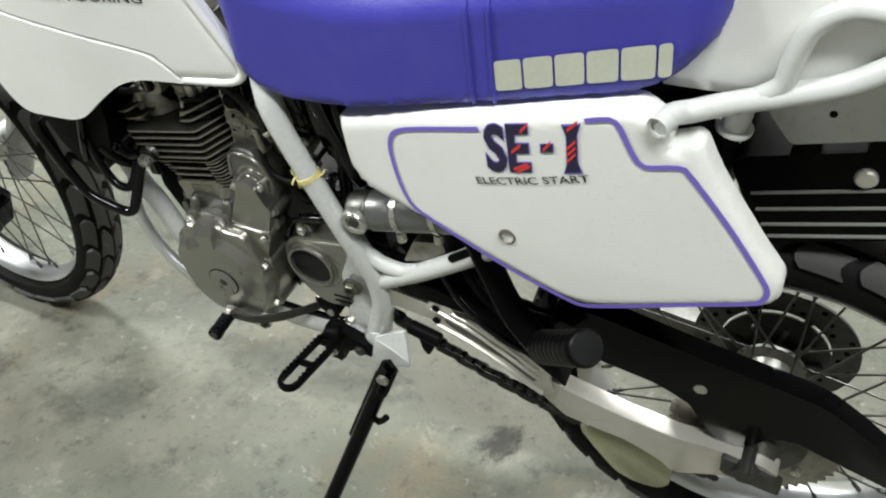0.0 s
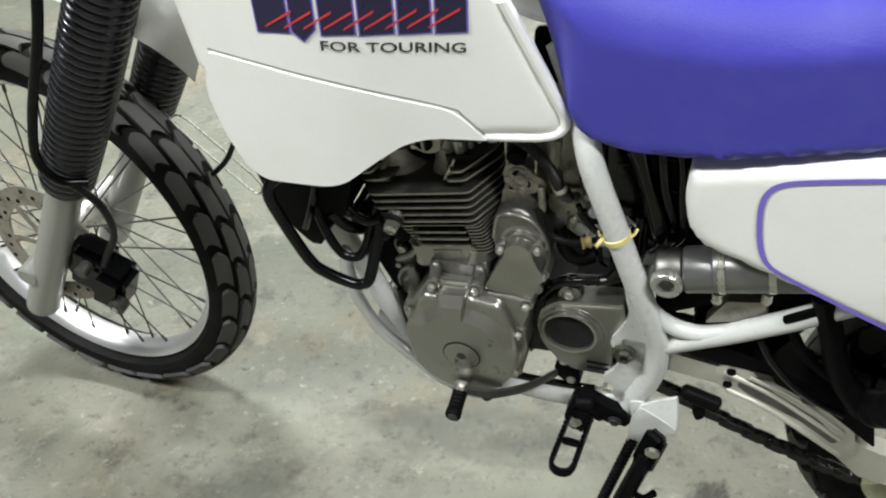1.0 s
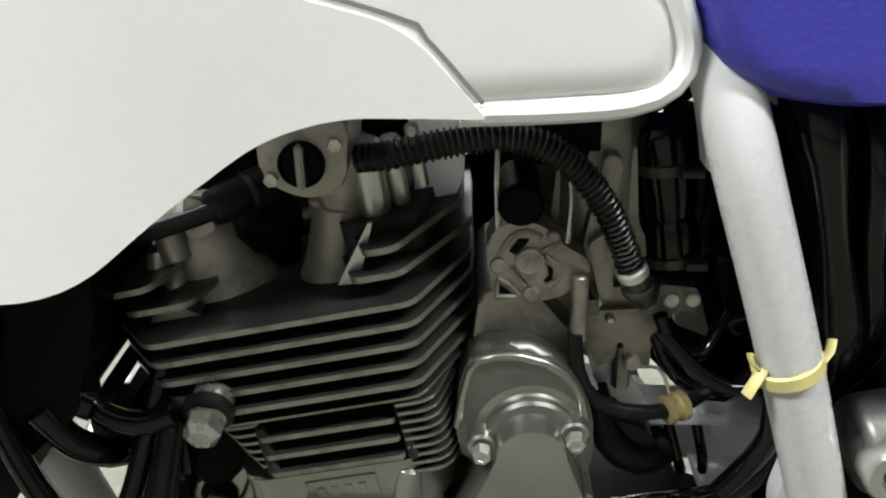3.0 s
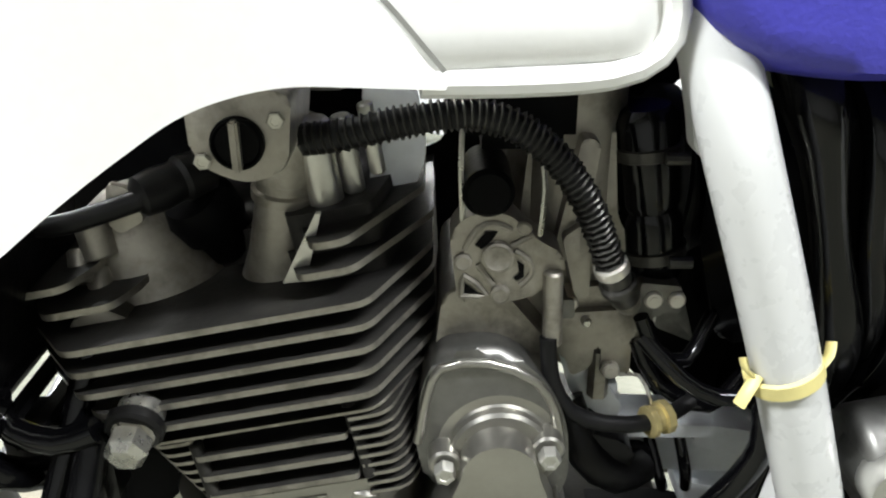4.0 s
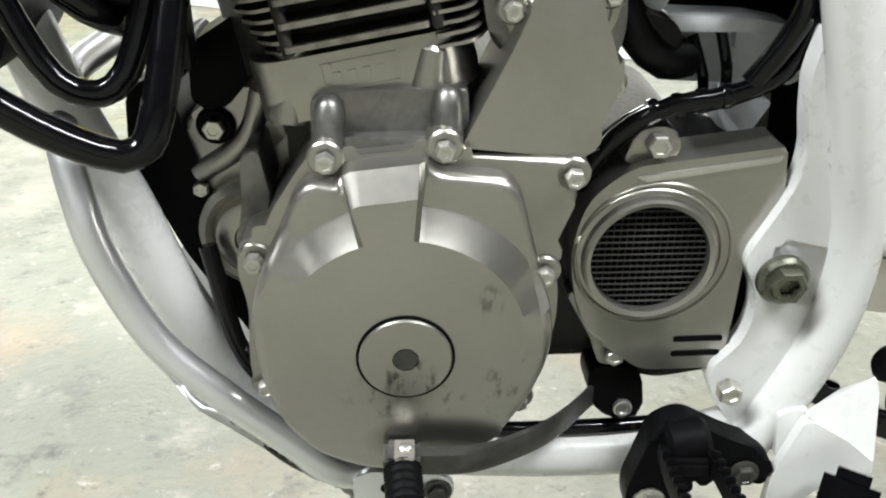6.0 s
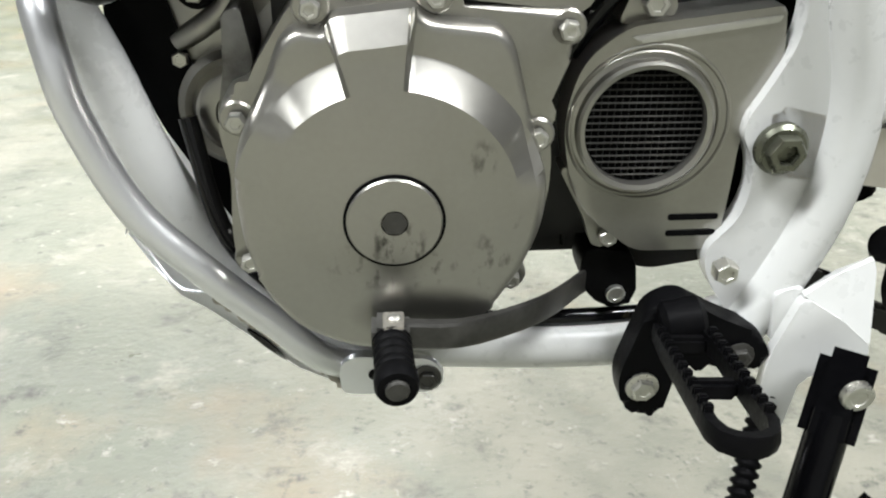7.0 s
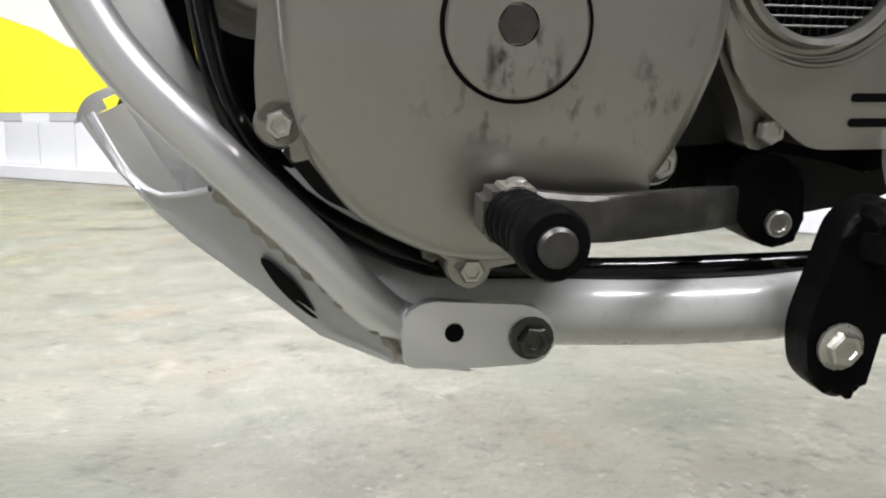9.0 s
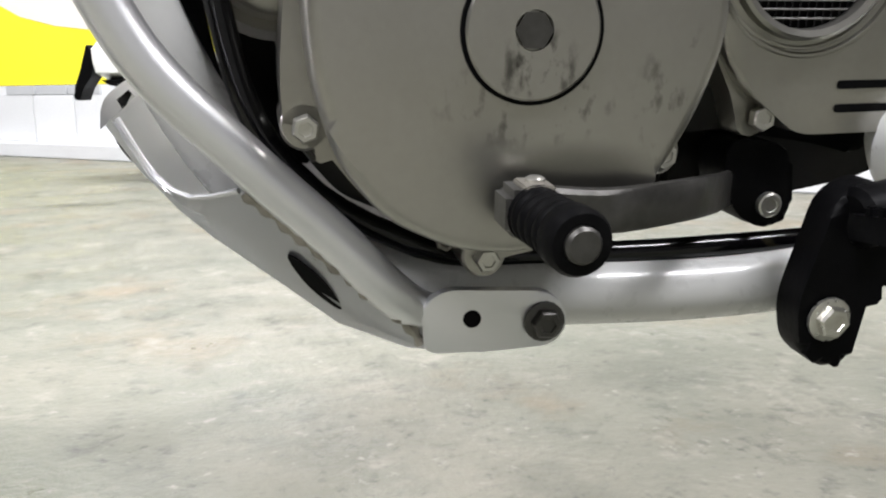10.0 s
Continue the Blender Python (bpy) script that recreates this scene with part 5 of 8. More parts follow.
part("case_web", bm, SILVER, case, "curved cast web on the front of the crankcase", 50)
# cam chain and starter gear housing
bm = bmesh.new()
prism(bm, fillet([(-0.168, 0.540, 0.006), (-0.138, 0.602, 0.006)], 0.0) + [(-0.1195 + 0.0165 * math.cos(a), 0.608 + 0.0165 * math.sin(a)) for a in [math.pi * (1 - k / 14) for k in range(15)]]
      + fillet([(-0.0925, 0.590, 0.008), (-0.0915, 0.577, 0.008), (-0.108, 0.535, 0.004)], 0.0), -0.06, -0.1165, 0.0075, 2)
gear = part("gear_cover", bm, SILVER, bike, "slanting grey gear cover above the alternator")
bm = bmesh.new()
m = along((-0.1195, -0.082, 0.630), (-0.1195, -0.118, 0.630))
spin(bm, [(0.0295, -0.02), (0.0295, 0.010), (0.0275, 0.013), (0.0235, 0.0135), (0.0225, 0.0145), (0.0225, 0.0185), (0.021, 0.020), (0, 0.020)], along((-0.1185, -0.082, 0.608), (-0.1185, -0.118, 0.608)), 40)
part("boss", bm, SILVER, gear, "stepped round boss behind the gear cover")
bm = bmesh.new()
prism(bm, fillet([(-0.156, 0.612, 0.01), (-0.1525, 0.640, 0.012), (-0.145, 0.657, 0.008), (-0.118, 0.659, 0.012), (-0.099, 0.643, 0.012), (-0.089, 0.621, 0.01), (-0.087, 0.59), (-0.10, 0.565), (-0.15, 0.585)], 0.01, 4), -0.02, -0.095, 0.007, 3)
part("gear_housing", bm, DARK_GREY, gear, "dark grey rounded housing", 60)
bm = bmesh.new()
tube(bm, [(-0.1545, -0.0955, 0.612), (-0.1500, -0.0955, 0.636), (-0.1440, -0.0955, 0.6495), (-0.1239, -0.0955, 0.6520), (-0.1040, -0.0955, 0.6430), (-0.0950, -0.0955, 0.6270), (-0.0915, -0.0955, 0.606)], 0.0022, 8)
part("housing_lip", bm, SILVER, gear, "rubbed lip of the housing", 50)
bm = bmesh.new()
prism(bm, fillet([(-0.147, 0.645, 0.006), (-0.143, 0.678, 0.008), (-0.127, 0.682, 0.008), (-0.115, 0.675, 0.008), (-0.094, 0.648, 0.006)], 0.006, 4), 0.0, -0.080, 0.006, 3)
part("housing_top", bm, OLD_ALLOY, gear, "stained upper housing")
for x, z in ((-0.1427, 0.607), (-0.0985, 0.614), (-0.094, 0.5725)):
    bm = bmesh.new()
    rod(bm, (x, -0.07, z), (x, -0.106, z), 0.0072, n=18, bevel=0.001)
    part("bolt_boss", bm, SILVER, gear)
    bolt(gear, x, -0.106, z, 0.0048, 0.0075, ALLOY)
bm = bmesh.new()
rod(bm, (-0.106, -0.1, 0.545), (-0.106, -0.104, 0.545), 0.01)
part("gear_foot", bm, SILVER, gear)

# sprocket cover
bm = bmesh.new()
outline = fillet([(-0.1065, 0.478, 0.02), (-0.099, 0.510, 0.02), (-0.078, 0.5275, 0.01), (-0.001, 0.5375, 0.003), (0.0025, 0.514, 0.004), (-0.012, 0.474, 0.02), (-0.0115, 0.440, 0.02), (-0.013, 0.402, 0.004), (-0.060, 0.4015, 0.008), (-0.097, 0.430, 0.02)], 0.01, 4)
prism(bm, outline, -0.072, -0.101, 0.0055, 3)
sprocket_cover = part("sprocket_cover", bm, SILVER, bike, "grey sprocket cover with a round meshed opening")
GR = (-0.0645, -0.101, 0.4765)
m = Matrix.Translation(GR) @ pose(0, 0, 0, 90)
bm = bmesh.new()
spin(bm, [(0.0398, -0.002), (0.0398, 0.0015), (0.0392, 0.0022), (0.0384, 0.0022), (0.0378, 0.001), (0.036, 0.0015), (0.0355, 0.006), (0.034, 0.007), (0.0315, 0.006), (0.0310, 0.001), (0.0310, -0.002)], m, 64, close=True)
part("opening_ring", bm, SILVER, sprocket_cover, "turned ring round the opening")
bm = bmesh.new()
spin(bm, [(0.0430, -0.003), (0.0430, 0.0004), (0.0424, 0.0012), (0.0412, 0.0012), (0.0406, 0.0004), (0.0406, -0.003)], Matrix.Translation((0.0028, 0, 0.0)) @ m, 64, close=True)
part("outer_ring", bm, SILVER, sprocket_cover, "low raised ring of the casting")
# highlight of the top bevel, set in as a brighter strip
bm = bmesh.new()
prism(bm, fillet([(-0.076, 0.5225), (-0.002, 0.5330), (-0.004, 0.5295), (-0.070, 0.5195)], 0.0012), -0.098, -0.1022, 0.001)
part("top_edge", bm, ALLOY, sprocket_cover, "strip of brighter alloy painting the light on the top bevel")
bm = bmesh.new()
spin(bm, [(0.0312, 0.0006), (0, 0.0006)], m, 48)
part("opening", bm, SATIN, sprocket_cover, "dark opening of the sprocket cover")
for i in range(16):
    z = GR[2] - 0.0270 + i * 0.0036
    half = math.sqrt(max(0, 0.0305 ** 2 - (z - GR[2]) ** 2))
    bm = bmesh.new()
    rod(bm, (GR[0] - half, GR[1] - 0.0016, z), (GR[0] + half, GR[1] - 0.0016, z), 0.0005, n=6)
    part("grille_wire", bm, DARK_STEEL, sprocket_cover)
for i in range(16):
    x = GR[0] - 0.0270 + i * 0.0036
    half = math.sqrt(max(0, 0.0305 ** 2 - (x - GR[0]) ** 2))
    bm = bmesh.new()
    rod(bm, (x, GR[1] - 0.0012, GR[2] - half), (x, GR[1] - 0.0012, GR[2] + half), 0.0004, n=6)
    part("grille_wire", bm, RUBBER, sprocket_cover)
for z in (0.4225, 0.4125):
    bm = bmesh.new()
    prism(bm, fillet([(-0.0435, z - 0.0019), (-0.0155, z - 0.0015), (-0.0155, z + 0.0019), (-0.0435, z + 0.0017)], 0.0017), -0.0995, -0.1016)
    part("slot", bm, SATIN, sprocket_cover, "dark slot")
bm = bmesh.new()
prism(bm, fillet([(-0.082, 0.526), (-0.052, 0.530), (-0.055, 0.546, 0.008), (-0.075, 0.546, 0.008)], 0.005), -0.07, -0.094, 0.002)
part("bolt_lug", bm, SILVER, sprocket_cover)
bolt(sprocket_cover, -0.0655, -0.094, 0.538, 0.0066, 0.0085, ALLOY)
bolt(sprocket_cover, -0.0745, -0.094, 0.4085, 0.0055, 0.006, ALLOY)
# black for the shade behind the sprocket cover
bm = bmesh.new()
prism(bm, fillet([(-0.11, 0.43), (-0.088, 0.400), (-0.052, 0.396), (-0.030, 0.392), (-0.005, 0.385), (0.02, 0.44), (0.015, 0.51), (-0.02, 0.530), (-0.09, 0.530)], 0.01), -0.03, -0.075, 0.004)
part("case_rear", bm, SATIN, bike, "rear of the engine case, coloured black for its shade")

# sump and foot: shade under the engine put into the colour
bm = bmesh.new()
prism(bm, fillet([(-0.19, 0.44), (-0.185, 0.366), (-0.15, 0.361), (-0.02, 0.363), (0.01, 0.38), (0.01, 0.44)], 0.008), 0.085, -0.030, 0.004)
sump = part("sump", bm, DARK_CASE, bike, "sump of the engine, coloured near black for its shade")
for k in range(5):
    bm = bmesh.new()
    box(bm, (-0.150 + 0.022 * k, -0.031, 0.384), (0.003, 0.010, 0.034), bevel=0.001)
    part("sump_rib", bm, DARK_CASE, sump)
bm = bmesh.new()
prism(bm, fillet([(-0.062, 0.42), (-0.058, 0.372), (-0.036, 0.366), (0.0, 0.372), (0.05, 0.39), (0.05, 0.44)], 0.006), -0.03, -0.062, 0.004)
part("case_foot", bm, DARK_CASE, bike, "foot of the engine case, coloured near black for its shade")
bm = bmesh.new()
prism(bm, fillet([(-0.1045, 0.449), (-0.0880, 0.452), (-0.0640, 0.4115, 0.004), (-0.0720, 0.4005, 0.005), (-0.0820, 0.4000, 0.004), (-0.0880, 0.418)], 0.003), -0.072, -0.0935, 0.002)
lug = part("cover_lug", bm, SILVER, sprocket_cover, "slanting bolt lug of the sprocket cover")
# the hollow's shade is a flat dark piece on the lug
bm = bmesh.new()
prism(bm, fillet([(-0.0850, 0.4330), (-0.0795, 0.4310), (-0.0735, 0.4180), (-0.0790, 0.4175)], 0.0015), -0.0930, -0.0940)
part("lug_hollow", bm, DARK_CASE, lug, "flat near-black piece painting the shade of the lug's hollow")
# gear lever
bm = bmesh.new()
bar = spline([(-0.068, -0.080, 0.375), (-0.083, -0.092, 0.3772), (-0.1032, -0.118, 0.3820), (-0.1231, -0.138, 0.3858), (-0.1514, -0.1535, 0.3875), (-0.1687, -0.1565, 0.3874), (-0.190, -0.158, 0.3895)], 0.006)
rows = [[bm.verts.new(c + Vector((0.35 * u, u, w))) for u, w in ((-0.0026, -0.0062), (-0.0014, -0.0078), (0.0026, -0.0078), (0.0026, 0.0078), (-0.0014, 0.0078), (-0.0026, 0.0062))] for c in bar]
for a, b in zip(rows, rows[1:]):
    for k in range(6):
        bm.faces.new((a[k], a[(k + 1) % 6], b[(k + 1) % 6], b[k]))
bm.faces.new(rows[0])
bm.faces.new(rows[-1])
lever = part("gear_lever", bm, DARK_STEEL, bike, "steel gear lever with a ribbed rubber end")
bm = bmesh.new()
box(bm, (-0.1965, -0.1575, 0.3900), (0.0190, 0.0190, 0.0160), Matrix(), 0.0028)
fold = part("fold_block", bm, DARK_GREY, lever, "worn steel block of the folding tip")
bm = bmesh.new()
box(bm, (-0.1950, -0.1595, 0.3985), (0.0105, 0.0150, 0.0020), Matrix(), 0.0006)
part("fold_plate", bm, OLD_ALLOY, fold, "rubbed top of the folding tip")
bm = bmesh.new()
spin(bm, [(0.0034, 0), (0.0034, 0.0012), (0.0022, 0.0020), (0, 0.0021)], along((-0.1945, -0.1585, 0.3993), (-0.1945, -0.1585, 0.41)), 16)
part("rivet", bm, ALLOY, fold, "bright rivet")
bm = bmesh.new()
prof = [(0.010, 0)]
for i in range(4):
    prof += [(0.0086, 0.001 + i * 0.0062), (0.0098, 0.002 + i * 0.0062), (0.0098, 0.0052 + i * 0.0062), (0.0086, 0.0062 + i * 0.0062)]
prof += [(0.0106, 0.0270), (0.0106, 0.0340), (0.0094, 0.0365), (0.0062, 0.0365), (0.0056, 0.0345), (0, 0.0345)]
spin(bm, prof, along((-0.1960, -0.1660, 0.3900), (-0.1938, -0.2040, 0.3905)), 24)
part("lever_rubber", bm, SATIN, lever, "black ribbed rubber of the gear lever", 50)
bm = bmesh.new()
spin(bm, [(0.0058, 0.0340), (0.0058, 0.0375), (0.0048, 0.0385), (0, 0.0385)], along((-0.1960, -0.1660, 0.3900), (-0.1938, -0.2040, 0.3905)), 18)
part("lever_tip", bm, DARK_STEEL, lever, "steel tip inside the rubber")
bm = bmesh.new()
prism(bm, fillet([(-0.086, 0.400), (-0.056, 0.396), (-0.052, 0.366), (-0.060, 0.358), (-0.078, 0.362), (-0.088, 0.384)], 0.009), -0.07, -0.094, 0.003)
part("lever_clamp", bm, SATIN, lever, "black clamp on the lever shaft")
bolt(lever, -0.0655, -0.094, 0.370, 0.0056, 0.004, ALLOY, n=16, flange=False)

# ---- foot peg and side stand ----
bm = bmesh.new()
prism(bm, fillet([(-0.056, 0.380, 0.008), (-0.040, 0.388, 0.008), (-0.012, 0.372, 0.008), (0.012, 0.362, 0.008), (0.020, 0.342, 0.006), (0.004, 0.334, 0.008), (-0.022, 0.344, 0.008), (-0.034, 0.338, 0.006), (-0.037, 0.318, 0.006), (-0.039, 0.306, 0.005),
                  (-0.052, 0.304, 0.008), (-0.064, 0.314, 0.012), (-0.068, 0.334, 0.012), (-0.062, 0.356, 0.01)], 0.008, 4), -0.113, -0.129, 0.005, 3)
rod(bm, (-0.050, -0.131, 0.372), (-0.026, -0.131, 0.376), 0.013, n=18, bevel=0.003)
mount = part("peg_mount", bm, SATIN, bike, "black hook-shaped foot peg mount")
bolt(mount, -0.0535, -0.130, 0.3285, 0.0072, 0.006, STEEL, flange=True)
bolt(mount, -0.001, -0.131, 0.349, 0.0066, 0.005, DARK_STEEL, flange=True)
PEG_A, PEG_B = Vector((-0.040, -0.136, 0.371)), Vector((-0.046, -0.244, 0.391))
peg_way = (PEG_B - PEG_A).normalized()
PEG_M = Matrix.Translation(PEG_A) @ peg_way.to_track_quat("Y", "Z").to_matrix().to_4x4()
peg_len = (PEG_B - PEG_A).length
bm = bmesh.new()
loop = [Vector((0.0135 * s * (1 - 0.12 * (t < 0.1)), peg_len * t, 0)) for s, ts in ((-1, (0.0, 0.2, 0.4, 0.6, 0.8, 0.9)), (1, (0.9, 0.8, 0.6, 0.4, 0.2, 0.0))) for t in ts]
loop[6:6] = [Vector((0.0125 * math.cos(a), peg_len * 0.93 + 0.010 * math.sin(a), 0)) for a in (radians(d) for d in (150, 120, 90, 60, 30))]
rail_rings = []
for i, c in enumerate(loop):
    way = (loop[min(i + 1, len(loop) - 1)] - loop[max(i - 1, 0)]).normalized()
    out = Vector((way.y, -way.x, 0)) * -1
    rail_rings.append([bm.verts.new(PEG_M @ (c + out * u + Vector((0, 0, w)))) for u, w in ((-0.0022, -0.006), (0.0022, -0.006), (0.0034, -0.001), (0.0026, 0.0045), (-0.0026, 0.0045))])
for a, b in zip(rail_rings, rail_rings[1:]):
    for k in range(5):
        bm.faces.new((a[k], a[(k + 1) % 5], b[(k + 1) % 5], b[k]))
bm.faces.new(rail_rings[0])
bm.faces.new(rail_rings[-1])
for s in (-1, 1):
    for i in range(11):
        box(bm, (0.0135 * s, peg_len * (0.12 + 0.072 * i), 0.0058), (0.0050, 0.0040, 0.005), PEG_M, 0.0008)
for t in (0.12, 0.55):
    box(bm, (0, peg_len * t, -0.002), (0.022, 0.008, 0.010), PEG_M, 0.002)
part("foot_peg", bm, SATIN, bike, "black serrated steel foot peg", 40)
bm = bmesh.new()
prism(bm, fillet([(0.0161, 0.297, 0.004), (0.0351, 0.2835, 0.004), (0.0397, 0.3299, 0.004), (0.0749, 0.3396, 0.003), (0.0762, 0.3518, 0.003), (0.0563, 0.3693, 0.003), (0.0296, 0.3866, 0.006), (0.0178, 0.3475, 0.008)], 0.004), -0.123, -0.130, 0.0015)
fold = [bm.verts.new(p) for p in ((0.0296, -0.1285, 0.3866), (0.0563, -0.1285, 0.3693), (0.0762, -0.1285, 0.3518), (0.0735, -0.119, 0.395), (0.0710, -0.118, 0.402), (0.0515, -0.119, 0.394))]
inner = [bm.verts.new(v.co + Vector((0.001, 0.005, 0))) for v in fold]
bm.faces.new(fold)
bm.faces.new(inner[::-1])
for k in range(6):
    bm.faces.new((fold[k], inner[k], inner[(k + 1) % 6], fold[(k + 1) % 6]))
prism(bm, fillet([(0.015, 0.385), (0.032, 0.390), (0.045, 0.352), (0.020, 0.350)], 0.006), -0.098, -0.1235, 0.002)
part("stand_bracket", bm, FRAME_WHITE, bike, "white side stand bracket")
PIV = Vector((0.052, -0.150, 0.346))
WAY = Vector((-0.317, -0.449, -0.832)).normalized()
bm = bmesh.new()
foot_len = 0.40
for k in range(60):
    q = LEAN @ (PIV + WAY * foot_len)
    if q.z < 0.012:
        break
    foot_len += 0.005
box(bm, (0, 0, 0.012), (0.030, 0.020, 0.055), along(PIV, PIV + WAY), 0.006)
rod(bm, PIV + WAY * 0.02, PIV + WAY * foot_len, 0.0115, 0.0115, 18)
box(bm, (0, 0, foot_len), (0.055, 0.035, 0.008), along(PIV, PIV + WAY), 0.003)
tube(bm, [PIV + WAY * 0.075 + Vector((0.005, -0.004, 0)), PIV + WAY * 0.082 + Vector((0.022, -0.006, 0.004)), PIV + WAY * 0.075 + Vector((0.033, -0.006, 0.012))], 0.005, 10)
stand = part("side_stand", bm, BLACK, bike, "black steel side stand resting on the floor")
bolt(stand, PIV.x, PIV.y - 0.012, PIV.z, 0.009, 0.006, STEEL, n=16, flange=False)
bm = bmesh.new()
prof = []
for i in range(22):
    prof += [(0.0055, i * 0.006), (0.0078, i * 0.006 + 0.0015), (0.0078, i * 0.006 + 0.0035), (0.0055, i * 0.006 + 0.005)]
spin(bm, prof, along(PIV + Vector((-0.026, 0.028, -0.03)), PIV + WAY * 0.30 + Vector((-0.012, 0.022, 0))), 12)
part("stand_spring", bm, SATIN, bike, "black coil spring of the side stand", 60)
bm = bmesh.new()
rod(bm, (0.076, -0.108, 0.408), (0.122, -0.108, 0.392), 0.0105, n=20, bevel=0.003)
prism(bm, fillet([(0.090, 0.400), (0.106, 0.396), (0.108, 0.368, 0.005), (0.098, 0.356, 0.005), (0.092, 0.372)], 0.003), -0.100, -0.112, 0.002)
part("stand_switch", bm, SATIN, bike, "black side stand switch")

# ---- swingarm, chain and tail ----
# same alloy on both sides; the far arm's shade is put into a darker material
for y0, y1, far_shade in ((-0.083, -0.108, False), (0.083, 0.108, True)):
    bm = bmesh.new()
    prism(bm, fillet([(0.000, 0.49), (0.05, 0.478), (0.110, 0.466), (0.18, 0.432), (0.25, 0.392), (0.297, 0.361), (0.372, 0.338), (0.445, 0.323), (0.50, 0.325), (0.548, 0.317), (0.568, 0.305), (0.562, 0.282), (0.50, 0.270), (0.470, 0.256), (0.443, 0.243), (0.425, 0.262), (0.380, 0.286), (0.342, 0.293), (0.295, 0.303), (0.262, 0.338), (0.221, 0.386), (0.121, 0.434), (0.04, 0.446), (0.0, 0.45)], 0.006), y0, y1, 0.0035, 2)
    part("swingarm", bm, DARK_GREY if far_shade else ARM, bike, "brushed alloy swingarm")
bm = bmesh.new()
prism(bm, fillet([(0.1105, 0.446, 0.008), (0.1115, 0.468, 0.008), (0.133, 0.484, 0.006), (0.174, 0.466), (0.235, 0.428), (0.275, 0.392), (0.283, 0.352), (0.266, 0.338), (0.221, 0.382), (0.160, 0.413), (0.121, 0.430)], 0.004), -0.106, -0.111, 0.0015)
brk = part("arm_bracket", bm, ARM, bike, "alloy bracket on the swingarm")
# shade between the folded edges, laid on as a flat darker piece
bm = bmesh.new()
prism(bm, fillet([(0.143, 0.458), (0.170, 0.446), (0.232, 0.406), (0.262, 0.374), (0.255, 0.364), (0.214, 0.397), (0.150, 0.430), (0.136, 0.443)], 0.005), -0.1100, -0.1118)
part("bracket_recess", bm, DARK_GREY, brk, "flat dark grey piece painting the shade between the folded edges")
bm = bmesh.new()
prism(bm, fillet([(0.080, 0.512), (0.14, 0.500), (0.215, 0.468), (0.290, 0.418), (0.300, 0.372), (0.285, 0.385), (0.240, 0.424), (0.190, 0.452), (0.148, 0.474), (0.11, 0.478), (0.075, 0.486)], 0.006), -0.060, -0.112, 0.003)
slider = part("chain_slider", bm, SATIN, bike, "black plastic chain slider on the swingarm")
bm = bmesh.new()
tube(bm, [(0.150, -0.116, 0.535), (0.168, -0.120, 0.505), (0.195, -0.121, 0.472), (0.228, -0.120, 0.446), (0.255, -0.118, 0.432)], 0.0042, 10)
part("brake_line", bm, GLOSS, slider, "thin black hose beside the slider")
for line in (((0.152, 0.474), (0.172, 0.472), (0.176, 0.463), (0.158, 0.464)), ((0.205, 0.446), (0.222, 0.441), (0.225, 0.432), (0.210, 0.436))):
    bm = bmesh.new()
    prism(bm, list(line), -0.110, -0.1145, 0.001)
    part("slider_clip", bm, DARK_STEEL, slider)
for line in ([(0.120, 0.462), (0.135, 0.457), (0.185, 0.432), (0.262, 0.376)], [(0.124, 0.433), (0.18, 0.406), (0.266, 0.345)], [(0.150, 0.462), (0.20, 0.440), (0.262, 0.392)]):
    bm = bmesh.new()
    tube(bm, [(x, -0.112, z) for x, z in line], 0.0032, 8)
    part("bracket_edge", bm, ARM, brk, "bright folded edge of the bracket")
for x, z in ((0.128, 0.468), (0.126, 0.444)):
    bolt(brk, x, -0.1125, z, 0.0055, 0.003, SATIN, n=16, flange=False)
bm = bmesh.new()
m = Matrix.Translation((0.005, -0.112, 0.468)) @ pose(0, 0, 0, 90)
spin(bm, [(0.014, 0), (0.014, 0.004), (0.012, 0.006), (0.0075, 0.006), (0.007, 0.001), (0, 0.001)], m, 28)
part("pivot_washer", bm, ZINC, bike, "zinc washer of the swingarm pivot")
bm = bmesh.new()
spin(bm, [(0.0105, 0.004), (0.0105, 0.0105), (0.0095, 0.012), (0.0060, 0.012), (0.0055, 0.007), (0, 0.007)], m, 6)
part("pivot_nut", bm, ZINC, bike, "hollow swingarm pivot nut")
bolt(bike, -0.013, -0.112, 0.3975, 0.0072, 0.011, STEEL, name="frame_bolt")
bm = bmesh.new()
prism(bm, fillet([(0.305, 0.262), (0.333, 0.275), (0.42, 0.262), (0.440, 0.225), (0.436, 0.170), (0.400, 0.156), (0.362, 0.172), (0.333, 0.214)], 0.014), -0.058, -0.092, 0.003)
part("chain_guide", bm, GUIDE, bike, "yellowed plastic chain guide")
bm = bmesh.new()
prism(bm, fillet([(0.285, 0.515), (0.34, 0.506), (0.466, 0.474), (0.531, 0.460), (0.595, 0.446, 0.03), (0.64, 0.413, 0.03), (0.715, 0.345), (0.69, 0.322), (0.609, 0.352, 0.02), (0.56, 0.372, 0.02), (0.52, 0.322, 0.01), (0.492, 0.322, 0.01), (0.475, 0.340), (0.451, 0.385), (0.408, 0.408), (0.336, 0.424), (0.28, 0.44)], 0.01), -0.066, -0.094, 0.004, 3)
chain_guard = part("chain_guard", bm, BLACK, bike, "black plastic chain guard over the rear sprocket")
bm = bmesh.new()
m = Matrix.Translation((0.462, -0.0945, 0.420)) @ pose(0, 0, 0, 90)
spin(bm, [(0.008, 0), (0.008, 0.0008), (0, 0.0008)], m, 20)
part("guard_screw", bm, ALLOY, chain_guard, "pale round screw of the chain guard")
bm = bmesh.new()
n = 44
pts = []
